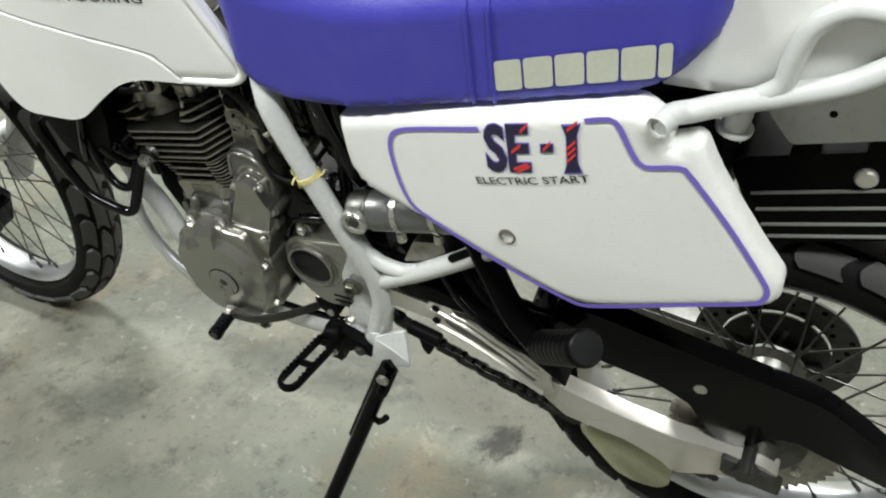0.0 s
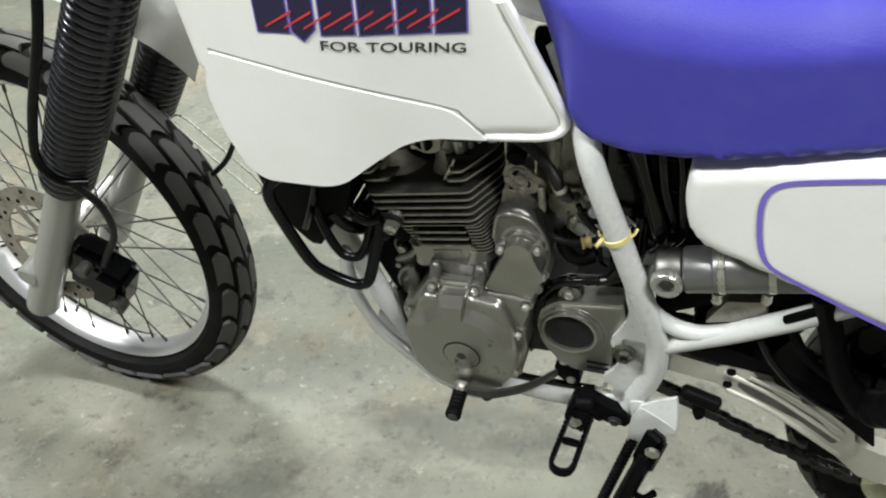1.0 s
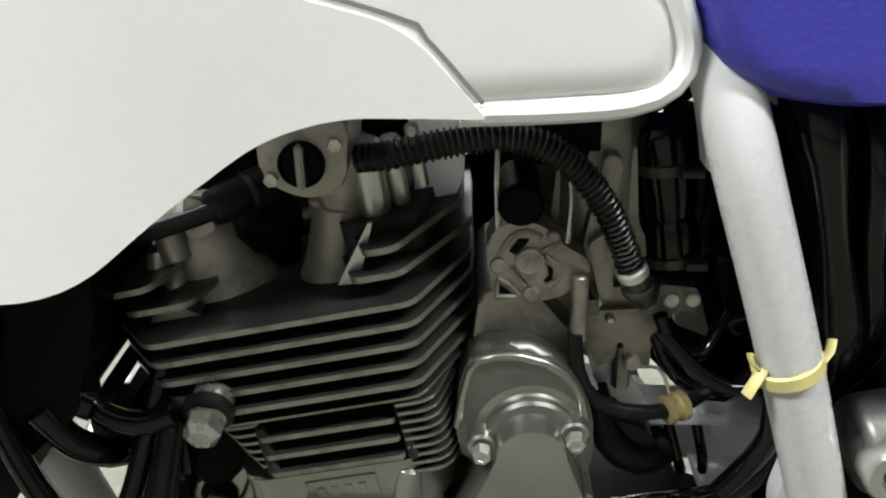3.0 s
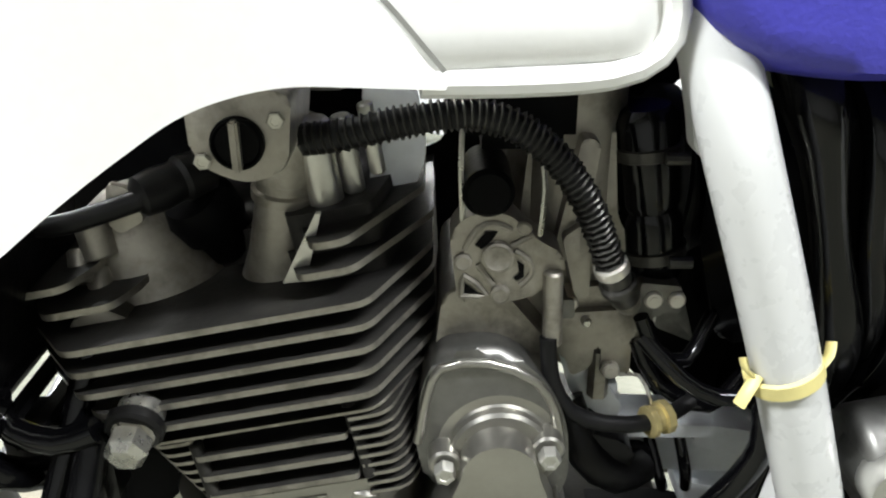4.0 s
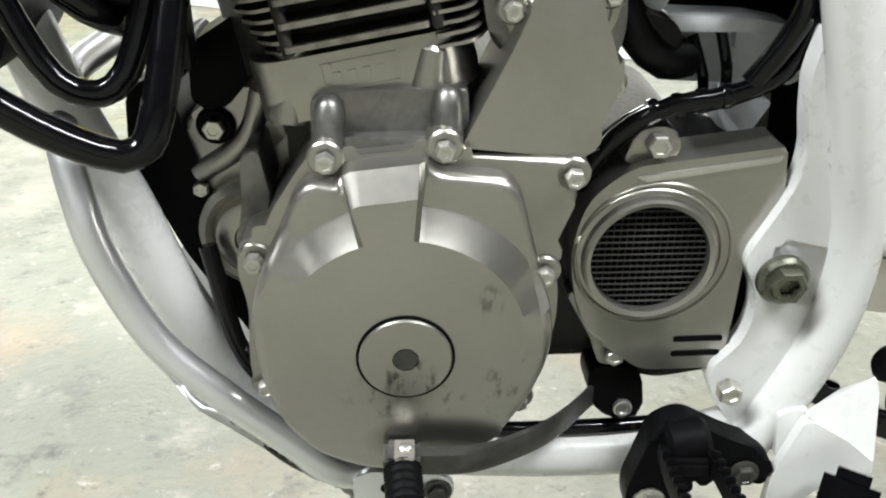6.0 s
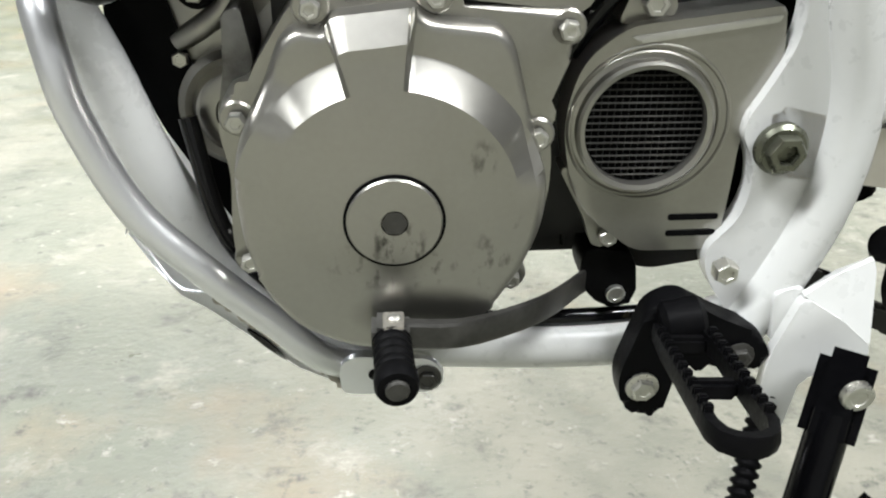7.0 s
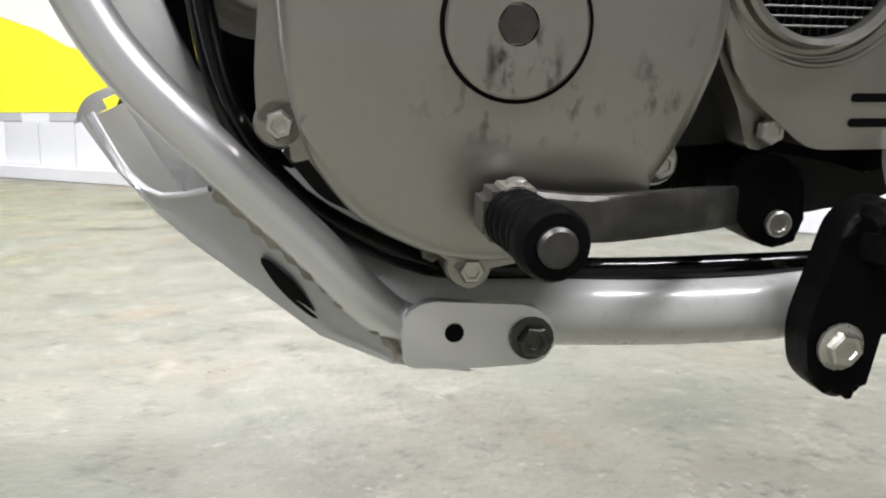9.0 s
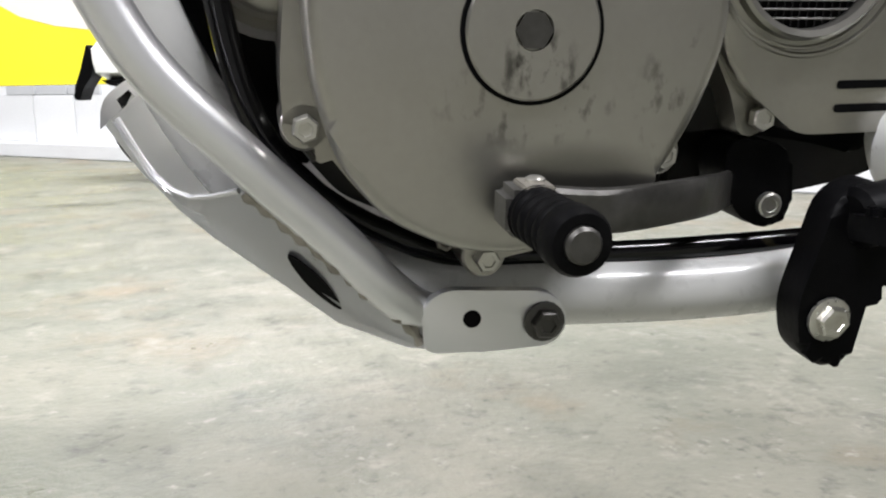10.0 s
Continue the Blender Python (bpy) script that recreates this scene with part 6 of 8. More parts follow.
for i in range(n * 2):
    r = 0.107 if i % 2 else 0.100
    a = math.pi * i / n
    pts.append((REAR_AXLE[0] + r * math.cos(a), REAR_AXLE[2] + r * math.sin(a)))
prism(bm, pts, -0.062, -0.069)
spr = part("rear_sprocket", bm, OLD_ALLOY, bike, "grimy toothed rear sprocket")
bm = bmesh.new()
spin(bm, [(0.064, -0.002), (0.064, 0.003), (0.056, 0.012), (0.034, 0.016), (0.030, 0.024), (0, 0.024)], Matrix.Translation((REAR_AXLE[0], -0.068, REAR_AXLE[2])) @ pose(0, 0, 0, 90), 40)
part("sprocket_carrier", bm, DARK_STEEL, spr, "dark sprocket carrier")
for k in range(6):
    a = radians(60 * k + 20)
    bolt(spr, REAR_AXLE[0] + 0.075 * math.cos(a), -0.069, REAR_AXLE[2] + 0.075 * math.sin(a), 0.007, 0.006, STEEL)
bm = bmesh.new()
rod(bm, (REAR_AXLE[0], -0.13, REAR_AXLE[2]), (REAR_AXLE[0], 0.13, REAR_AXLE[2]), 0.009, n=12)
rod(bm, (REAR_AXLE[0], -0.126, REAR_AXLE[2] - 0.008), (REAR_AXLE[0], -0.108, REAR_AXLE[2] - 0.008), 0.016, n=6, bevel=0.002)
prism(bm, fillet([(0.50, 0.325), (0.575, 0.300), (0.57, 0.275), (0.50, 0.29)], 0.006), -0.104, -0.116, 0.002)
part("rear_axle", bm, DARK_STEEL, bike, "rear axle nut and chain adjuster")


def chain_run(a, b, sag):
    a, b = Vector(a), Vector(b)
    k = int((b - a).length / 0.0159)
    link = bmesh.new()
    for y in (-0.006, 0.0045):
        prism(link, fillet([(-0.0145, -0.0068), (0.0145, -0.0068), (0.0145, 0.0068), (-0.0145, 0.0068)], 0.0062), y, y - 0.0018)
    rod(link, (-0.008, -0.009, 0), (-0.008, 0.006, 0), 0.0035, n=8)
    me = mesh_of("chain_link", link, DARK_CASE)
    turn = Matrix.Rotation(-math.atan2(b.z - a.z, b.x - a.x), 4, "Y")
    for i in range(k):
        c = a.lerp(b, i / k)
        ob = new("chain_link", me)
        ob.parent = chain
        ob.matrix_basis = Matrix.Translation((c.x, c.y + (0.001 if i % 2 else -0.001), c.z - sag * math.sin(math.pi * i / k))) @ turn


bm = bmesh.new()
rod(bm, (-0.05, -0.055, 0.475), (-0.05, -0.072, 0.475), 0.034, n=24)
part("front_sprocket", bm, DARK_STEEL, bike, "front sprocket behind its cover")
bm = bmesh.new()
rod(bm, (REAR_AXLE[0] - 0.001, -0.064, REAR_AXLE[2] - 0.09), (REAR_AXLE[0] + 0.001, -0.070, REAR_AXLE[2] - 0.09), 0.004, n=8)
chain = part("drive_chain", bm, DARK_STEEL, bike, "oily drive chain")
chain_run((-0.04, -0.078, 0.430), (0.50, -0.074, 0.214), 0.042)
chain_run((-0.04, -0.066, 0.515), (0.52, -0.066, 0.421), 0.012)
# shock reservoir
bm = bmesh.new()
R0, R1 = Vector((0.062, -0.101, 0.611)), Vector((0.215, -0.093, 0.637))
spin(bm, [(0.0235, 0), (0.0258, 0.002), (0.0258, 0.028), (0.0245, 0.030), (0.0258, 0.032), (0.0258, 0.15), (0.023, 0.155)], along(R0, R1), 36)
reservoir = part("shock_reservoir", bm, CAN, bike, "grey alloy shock absorber reservoir")
bm = bmesh.new()
back = (R1 - R0).normalized()
spin(bm, [(0.0190, 0), (0.0222, 0.0015), (0.0238, 0.005), (0.0238, 0.027), (0.0225, 0.029)], along(R0 - back * 0.030, R0), 36)
spin(bm, [(0.0185, 0), (0.0180, 0.014), (0.0165, 0.020)], along((0.047, -0.098, 0.609), (0.0465, -0.118, 0.609)), 28)
part("reservoir_head", bm, DARK_GREY, reservoir, "mottled grey head of the reservoir", 60)
bm = bmesh.new()
spin(bm, [(0.0160, 0), (0.0172, 0.004), (0.0175, 0.022), (0.0160, 0.0245), (0.0105, 0.0240), (0.0098, 0.021), (0, 0.021)], along((0.047, -0.105, 0.609), (0.0465, -0.125, 0.6085)), 32)
part("reservoir_end", bm, ALLOY, reservoir, "pale alloy end of the reservoir")
bm = bmesh.new()
rod(bm, (0.0467, -0.124, 0.6087), (0.0466, -0.1285, 0.6086), 0.0078, n=6, bevel=0.0008)
part("reservoir_plug", bm, DARK_STEEL, reservoir, "dark plug in the reservoir head")
RM = along(R0, R1)
for k, (turn, w0, w1) in enumerate(((262, -0.024, -0.017), (262, -0.014, -0.006), (272, -0.023, -0.016), (272, -0.013, -0.007), (282, -0.022, -0.014), (282, -0.011, -0.005))):
    bm = bmesh.new()
    box(bm, (0.0238, 0, (w0 + w1) / 2), (0.0012, 0.0028, w1 - w0), RM @ Matrix.Rotation(radians(turn), 4, "Z"), 0.0003)
    part("print_bar", bm, ARM, reservoir, "pale bar of worn print")
for t in (0.035, 0.085):
    bm = bmesh.new()
    c = R0 + (R1 - R0).normalized() * t
    spin(bm, [(0.0258, 0), (0.0272, 0.0005), (0.0272, 0.0075), (0.0258, 0.008)], along(c, R1), 32)
    rod(bm, c + Vector((0.003, -0.012, -0.023)), c + Vector((0.003, -0.012, -0.037)), 0.006, n=10)
    part("clamp", bm, STEEL, reservoir, "steel band clamp")
bm = bmesh.new()
prism(bm, fillet([(0.09, 0.535), (0.155, 0.556), (0.15, 0.582), (0.11, 0.575)], 0.004), -0.09, -0.105, 0.002)
part("frame_lug", bm, OLD_ALLOY, bike, "small alloy lug on the frame")
bm = bmesh.new()
prism(bm, fillet([(0.170, 0.5765), (0.204, 0.601), (0.200, 0.610), (0.166, 0.585)], 0.003), -0.122, -0.1265, 0.001)
part("frame_tag", bm, SATIN, bike, "black plastic tag on the frame tube")
# airbox, shock and dark middle
bm = bmesh.new()
prism(bm, fillet([(0.02, 0.625), (0.10, 0.625), (0.20, 0.66), (0.42, 0.68), (0.44, 0.82), (0.2, 0.80), (0.06, 0.765), (0.02, 0.765)], 0.015), 0.11, -0.075, 0.008, 3)
airbox = part("airbox", bm, SATIN, bike, "black plastic air filter box under the seat")
bm = bmesh.new()
for x0, z0 in ((0.03, 0.74), (0.035, 0.70)):
    tube(bm, [(x0, -0.078, z0), (x0 + 0.03, -0.079, z0 - 0.004), (x0 + 0.06, -0.078, z0 - 0.008)], 0.002, 8)
part("airbox_rib", bm, BLACK, airbox)
bm = bmesh.new()
spin(bm, [(0.0125, 0), (0.0145, 0.004), (0.0145, 0.030), (0.0130, 0.034), (0.0145, 0.038), (0.0145, 0.075), (0.011, 0.080)], along((-0.0465, -0.048, 0.670), (-0.0565, -0.048, 0.745)), 28)
joint = part("intake_joint", bm, GLOSS, bike, "shiny black rubber joint beside the carburettor")
for t in (0.010, 0.058):
    bm = bmesh.new()
    c = Vector((-0.0465, -0.048, 0.670)) + Vector((-0.0100, 0, 0.075)).normalized() * t
    spin(bm, [(0.0146, 0), (0.0158, 0.0006), (0.0158, 0.0055), (0.0146, 0.006)], along(c, c + Vector((-0.01, 0, 0.075))), 28)
    rod(bm, c + Vector((0.004, -0.016, 0.003)), c + Vector((0.014, -0.016, 0.003)), 0.0028, n=10)
    part("joint_clamp", bm, DARK_STEEL, joint, "dark band clamp")
bm = bmesh.new()
prism(bm, fillet([(-0.030, 0.760), (-0.006, 0.760), (0.004, 0.700), (0.010, 0.640), (-0.016, 0.640), (-0.030, 0.690)], 0.006), -0.02, -0.060, 0.006, 3)
part("electrics_box", bm, GLOSS, bike, "shiny black plastic box behind the frame tube")
for x0, z0 in ((-0.020, 0.712), (0.004, 0.735)):
    bm = bmesh.new()
    box(bm, (x0 + 0.006, -0.0605, z0), (0.014, 0.002, 0.0012), bevel=0.0004)
    part("box_edge", bm, DARK_STEEL, bike, "thin moulded edge")
bm = bmesh.new()
tube(bm, [(-0.006, -0.060, 0.785), (0.0004, -0.080, 0.7578), (0.005, -0.082, 0.7443), (0.0129, -0.082, 0.7133), (0.021, -0.080, 0.6826), (0.0279, -0.078, 0.6523), (0.030, -0.070, 0.625)], lambda t: 0.0105 + 0.0022 * math.sin(t * 9), 18)
part("wiring_sleeve", bm, GLOSS, bike, "fat shiny black wiring sleeve")
bm = bmesh.new()
tube(bm, [(0.022, -0.055, 0.775), (0.028, -0.080, 0.745), (0.034, -0.082, 0.70), (0.044, -0.076, 0.655), (0.040, -0.06, 0.62), (0.02, -0.05, 0.585)], 0.0062, 14)
tube(bm, [(0.03, -0.055, 0.775), (0.048, -0.08, 0.74), (0.052, -0.082, 0.69), (0.055, -0.075, 0.64), (0.04, -0.06, 0.60)], 0.006, 12)
part("wiring_loom", bm, GLOSS, bike, "shiny black wiring loom behind the frame tube")
bm = bmesh.new()
m = along((-0.072, -0.01, 0.708), (0.025, -0.01, 0.700))
spin(bm, [(0.036, 0), (0.040, 0.002), (0.040, 0.012), (0.036, 0.014), (0.036, 0.024), (0.043, 0.028), (0.043, 0.036), (0.037, 0.040), (0.037, 0.056), (0.044, 0.060), (0.046, 0.10)], m, 36)
part("intake_boot", bm, RUBBER, bike, "black rubber intake boot behind the carburettor", 50)
bm = bmesh.new()
for i in range(12):
    spin(bm, [(0.030, 0.0), (0.036, 0.004), (0.036, 0.007), (0.030, 0.011)], along(Vector((0.115, 0.02, 0.40)).lerp(Vector((0.06, 0.02, 0.70)), i / 12), (0.055, 0.02, 0.73)), 24)
rod(bm, (0.12, 0.02, 0.38), (0.055, 0.02, 0.73), 0.026, n=20)
part("shock_absorber", bm, SATIN, bike, "dark rear shock absorber and spring", 60)
# added black sheet that stands for the darkness behind the carburettor
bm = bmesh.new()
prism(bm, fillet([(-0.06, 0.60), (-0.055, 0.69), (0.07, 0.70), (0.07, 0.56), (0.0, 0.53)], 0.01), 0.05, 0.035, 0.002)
part("rubber_flap", bm, SATIN, bike, "black sheet added for the dark gap behind the carburettor")
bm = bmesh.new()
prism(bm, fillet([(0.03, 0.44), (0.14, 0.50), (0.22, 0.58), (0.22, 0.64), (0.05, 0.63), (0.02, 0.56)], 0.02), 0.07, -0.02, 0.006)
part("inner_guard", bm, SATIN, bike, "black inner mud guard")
# carburettor
bm = bmesh.new()
prism(bm, fillet([(-0.105, 0.745), (-0.070, 0.745), (-0.066, 0.70), (-0.048, 0.675), (-0.047, 0.640), (-0.066, 0.620), (-0.090, 0.625), (-0.102, 0.65), (-0.110, 0.69)], 0.006), 0.03, -0.055, 0.004)
rod(bm, (-0.12, -0.02, 0.70), (-0.06, -0.02, 0.70), 0.026, n=24)
rod(bm, (-0.088, -0.035, 0.69), (-0.088, -0.035, 0.775), 0.026, n=28, bevel=0.003)
rod(bm, (-0.070, -0.06, 0.637), (-0.070, -0.06, 0.612), 0.005, n=6)
rod(bm, (-0.0975, -0.086, 0.690), (-0.0965, -0.086, 0.655), 0.0042, n=14, bevel=0.001)
prism(bm, fillet([(-0.094, 0.659), (-0.054, 0.661), (-0.051, 0.652), (-0.0575, 0.648), (-0.057, 0.626), (-0.070, 0.626), (-0.071, 0.642), (-0.074, 0.642), (-0.075, 0.631), (-0.084, 0.626), (-0.087, 0.636), (-0.095, 0.642)], 0.0022), -0.03, -0.066, 0.0018)
prism(bm, fillet([(-0.088, 0.669), (-0.049, 0.672), (-0.045, 0.655), (-0.088, 0.655)], 0.002), -0.03, -0.061, 0.002)
carb = part("carburettor", bm, OLD_ALLOY, bike, "grimy alloy carburettor")
bm = bmesh.new()
CD = (-0.1204, -0.083, 0.6967)
prism(bm, fillet([(-0.1402, 0.7064, 0.006), (-0.1322, 0.7149, 0.006), (-0.1162, 0.7148, 0.004), (-0.1031, 0.7024, 0.004), (-0.0936, 0.6972, 0.003), (-0.0923, 0.6869, 0.003), (-0.0990, 0.6844, 0.004), (-0.1044, 0.6779, 0.006), (-0.1163, 0.6748, 0.004), (-0.1366, 0.6750, 0.003), (-0.1383, 0.6886, 0.006)], 0.004, 5), -0.066, -0.0845, 0.002)
disc = part("throttle_plate", bm, OLD_ALLOY, carb, "round alloy throttle pulley plate with openings")
bm = bmesh.new()
m = Matrix.Translation((CD[0], -0.0845, CD[2])) @ pose(0, 0, 0, 90)
spin(bm, [(0.0065, 0), (0.0065, 0.003), (0.0055, 0.0035), (0.0045, 0.003), (0, 0.003)], m, 24)
for cx, cz, cr in ((-0.1348, 0.6943, 0.0038), (-0.1192, 0.6793, 0.0042), (-0.1100, 0.7090, 0.0030)):
    spin(bm, [(cr, 0), (cr, 0.0022), (cr * 0.72, 0.0028), (0, 0.0020)], Matrix.Translation((cx, -0.0845, cz)) @ pose(0, 0, 0, 90), 16)
for line in ([(-0.1340, 0.6995), (-0.1290, 0.7085), (-0.1215, 0.7110), (-0.1150, 0.7080)], [(-0.1135, 0.6990), (-0.1075, 0.6945), (-0.1065, 0.6880), (-0.1110, 0.6830)], [(-0.1355, 0.6785), (-0.1345, 0.6880), (-0.1250, 0.6790), (-0.1355, 0.6785)],
             [(-0.1285, 0.6930), (-0.1225, 0.6835)], [(-0.1150, 0.7010), (-0.1060, 0.7060)]):
    tube(bm, [(x, -0.0850, z) for x, z in line], 0.0013, 6, smooth=len(line) > 2)
part("pulley_ribs", bm, OLD_ALLOY, carb, "raised hub and ribs of the plate")
bm = bmesh.new()
for poly in ([(-0.1300, 0.7015), (-0.1255, 0.7075), (-0.1205, 0.7075), (-0.1225, 0.7040), (-0.1270, 0.6995)], [(-0.1290, 0.6910), (-0.1265, 0.6920), (-0.1215, 0.6850), (-0.1235, 0.6835)], [(-0.1340, 0.6845), (-0.1340, 0.6795), (-0.1280, 0.6795)],
             [(-0.1125, 0.6945), (-0.1095, 0.6925), (-0.1095, 0.6870), (-0.1125, 0.6850), (-0.1140, 0.6865), (-0.1115, 0.6890)]):
    decal(bm, poly, lambda x, z: -0.0845, 0.0006)
part("pulley_opening", bm, SATIN, carb, "dark openings between the ribs")
bm = bmesh.new()
rod(bm, (-0.1245, -0.05, 0.7235), (-0.1245, -0.086, 0.7235), 0.0105, n=28, bevel=0.002)
part("choke_knob", bm, SATIN, carb, "round black plastic knob")
bm = bmesh.new()
box(bm, (-0.11, -0.045, 0.752), (0.045, 0.045, 0.035), bevel=0.006)
part("carburettor_top", bm, SATIN, carb, "black carburettor top")
for line in ([(-0.1345, -0.078, 0.757), (-0.1355, -0.082, 0.735), (-0.1345, -0.083, 0.705)], [(-0.104, -0.078, 0.745), (-0.102, -0.083, 0.725), (-0.1035, -0.084, 0.705)]):
    bm = bmesh.new()
    tube(bm, line, 0.0012, 6)
    part("throttle_cable", bm, STEEL, carb, "thin throttle cable")
for x, z, r in ((-0.0867, 0.6658, 0.0036), (-0.0501, 0.6669, 0.0042), (-0.0399, 0.6668, 0.0040), (-0.0662, 0.6304, 0.0040), (-0.0790, 0.6560, 0.0024)):
    bm = bmesh.new()
    rod(bm, (x, -0.055, z), (x, -0.070, z), r, n=12, bevel=0.0008)
    rod(bm, (x, -0.0695, z), (x, -0.0705, z), r * 0.55, n=6)
    part("screw", bm, ARM if r > 0.003 else STEEL, carb, "small bright screw")
bm = bmesh.new()
prism(bm, fillet([(-0.0920, 0.6690), (-0.0855, 0.6690), (-0.0850, 0.6600), (-0.0915, 0.6600)], 0.0012), -0.05, -0.072, 0.001)
part("choke_bracket", bm, DARK_GREY, carb, "grey steel bracket of the choke lever")
bm = bmesh.new()
prism(bm, fillet([(-0.0560, 0.6750), (-0.0380, 0.6730), (-0.0370, 0.6600), (-0.0470, 0.6600), (-0.0520, 0.6540), (-0.0560, 0.6560)], 0.0015), -0.05, -0.068, 0.001)
part("choke_lever", bm, DARK_GREY, carb, "grey steel choke lever")
bm = bmesh.new()
prism(bm, fillet([(-0.0860, 0.7420), (-0.0780, 0.7400), (-0.0830, 0.6980), (-0.0905, 0.6850), (-0.0960, 0.6870), (-0.0930, 0.7050)], 0.003), -0.04, -0.070, 0.002)
part("carburettor_web", bm, OLD_ALLOY, carb, "cast web beside the throttle plate")
bm = bmesh.new()
prism(bm, fillet([(-0.0930, 0.700), (-0.0860, 0.672), (-0.0800, 0.672), (-0.0810, 0.694), (-0.0850, 0.706)], 0.002), -0.05, -0.076, 0.001)
part("carburettor_lug", bm, OLD_ALLOY, carb)
# breather hose inside a spring
HOSE = [(-0.1955, -0.088, 0.7475), (-0.180, -0.091, 0.750), (-0.162, -0.093, 0.7545), (-0.1410, -0.093, 0.7578), (-0.1276, -0.092, 0.7572), (-0.1148, -0.092, 0.7528), (-0.1003, -0.092, 0.7417), (-0.0885, -0.092, 0.7256), (-0.0806, -0.091, 0.7089), (-0.0752, -0.090, 0.6945)]
bm = bmesh.new()
tube(bm, HOSE, lambda t: 0.0062 - 0.0009 * min(1.0, t * 3), 12)
hose = part("breather_hose", bm, RUBBER, bike, "black breather hose inside a steel spring")
line = spline(HOSE, 0.0012)
bm = bmesh.new()
coil, side = [], Vector((0, -1, 0))
total = sum((b - a).length for a, b in zip(line, line[1:]))
run = 0.0
for a, b in zip(line, line[1:]):
    way = (b - a).normalized()
    side = (side - way * side.dot(way)).normalized()
    up = way.cross(side)
    for k in range(3):
        s = run + (b - a).length * k / 3
        ang = 2 * math.pi * s / (0.0032 if s < total * 0.2 else 0.0027)
        coil.append(a.lerp(b, k / 3) + 0.0063 * (math.cos(ang) * side + math.sin(ang) * up))
    run += (b - a).length
tube(bm, coil, 0.00065, 4, smooth=False)
part("hose_spring", bm, DARK_STEEL, hose, "coiled steel spring round the hose", 60)
bm = bmesh.new()
rod(bm, (-0.0757, -0.0902, 0.6958), (-0.0733, -0.089, 0.6905), 0.0074, n=16, bevel=0.001)
part("hose_collar", bm, ARM, hose, "pale collar at the hose end")
bm = bmesh.new()
tube(bm, [(-0.0733, -0.089, 0.6905), (-0.0705, -0.087, 0.683), (-0.0665, -0.083, 0.6765)], 0.0066, 12)
rod(bm, (-0.0715, -0.088, 0.6862), (-0.0698, -0.0868, 0.6820), 0.0080, n=16, bevel=0.001)
part("hose_elbow", bm, DARK_STEEL, hose, "dark metal elbow at the hose end")
bm = bmesh.new()
tube(bm, [(-0.0665, -0.083, 0.6765), (-0.0640, -0.079, 0.6715), (-0.0620, -0.070, 0.669)], 0.0058, 12)
part("hose_spigot", bm, OLD_ALLOY, hose, "grimy spigot on the carburettor")
bm = bmesh.new()
tube(bm, [(-0.0985, -0.088, 0.660), (-0.0965, -0.089, 0.640), (-0.088, -0.090, 0.624), (-0.072, -0.090, 0.617), (-0.050, -0.088, 0.616), (-0.030, -0.075, 0.618)], 0.0038, 12)
tube(bm, [(-0.085, -0.06, 0.61), (-0.075, -0.07, 0.585), (-0.06, -0.07, 0.572), (-0.045, -0.06, 0.57)], 0.009, 12)
fuel = part("fuel_hose", bm, RUBBER, bike, "black rubber fuel hose")
bm = bmesh.new()
spin(bm, [(0.0058, 0), (0.0075, 0.0005), (0.0075, 0.003), (0.006, 0.004), (0.006, 0.007), (0.0078, 0.0075), (0.0078, 0.011), (0.006, 0.0115)], along((-0.053, -0.0885, 0.616), (-0.038, -0.082, 0.617)), 10)
part("hose_clip", bm, BRASS, fuel, "yellow zinc hose clip")
# bright inner bracket and cables behind the carburettor
bm = bmesh.new()
prism(bm, fillet([(-0.056, 0.592, 0.004), (-0.010, 0.590), (0.012, 0.586), (0.030, 0.57), (0.026, 0.55), (-0.048, 0.5535)], 0.005), -0.030, -0.042, 0.003)
prism(bm, fillet([(-0.056, 0.592), (-0.010, 0.590), (0.012, 0.586), (0.012, 0.580), (-0.010, 0.583), (-0.056, 0.584)], 0.002), -0.03, -0.056, 0.002)
prism(bm, fillet([(-0.080, 0.612), (-0.057, 0.611), (-0.062, 0.592), (-0.074, 0.585)], 0.003), -0.03, -0.05, 0.002)
prism(bm, fillet([(-0.09, 0.637), (-0.075, 0.630), (-0.055, 0.60), (-0.062, 0.592), (-0.082, 0.61)], 0.004), -0.03, -0.055, 0.002)
part("engine_bracket", bm, MIST, bike, "pale metal engine bracket behind the frame")
bolt(carb, -0.0675, -0.066, 0.631, 0.0038, 0.003, OLD_ALLOY, n=14)
bolt(carb, -0.0555, -0.061, 0.664, 0.0030, 0.002, STEEL, n=14)
bm = bmesh.new()
tube(bm, [(-0.062, -0.068, 0.628), (-0.054, -0.072, 0.630), (-0.0495, -0.078, 0.622), (-0.0485, -0.080, 0.612)], 0.0009, 6)
part("wire_clip", bm, STEEL, carb, "thin bent wire below the float bowl")
bm = bmesh.new()
prism(bm, fillet([(-0.040, 0.652), (-0.028, 0.654), (-0.020, 0.628), (-0.040, 0.637)], 0.002), -0.02, -0.04, 0.001)
part("stay_plate", bm, DARK_GREY, bike, "grey stay plate behind the carburettor")
bm = bmesh.new()
prism(bm, fillet([(-0.016, 0.583), (-0.001, 0.586), (0.020, 0.570), (0.016, 0.562), (-0.016, 0.572)], 0.002), -0.02, -0.048, 0.0015)
prism(bm, fillet([(-0.022, 0.548), (0.012, 0.542), (0.0, 0.520), (-0.016, 0.526)], 0.003), -0.02, -0.046, 0.002)
part("bracket_fold", bm, MIST, bike, "folded end of the pale bracket")
bm = bmesh.new()
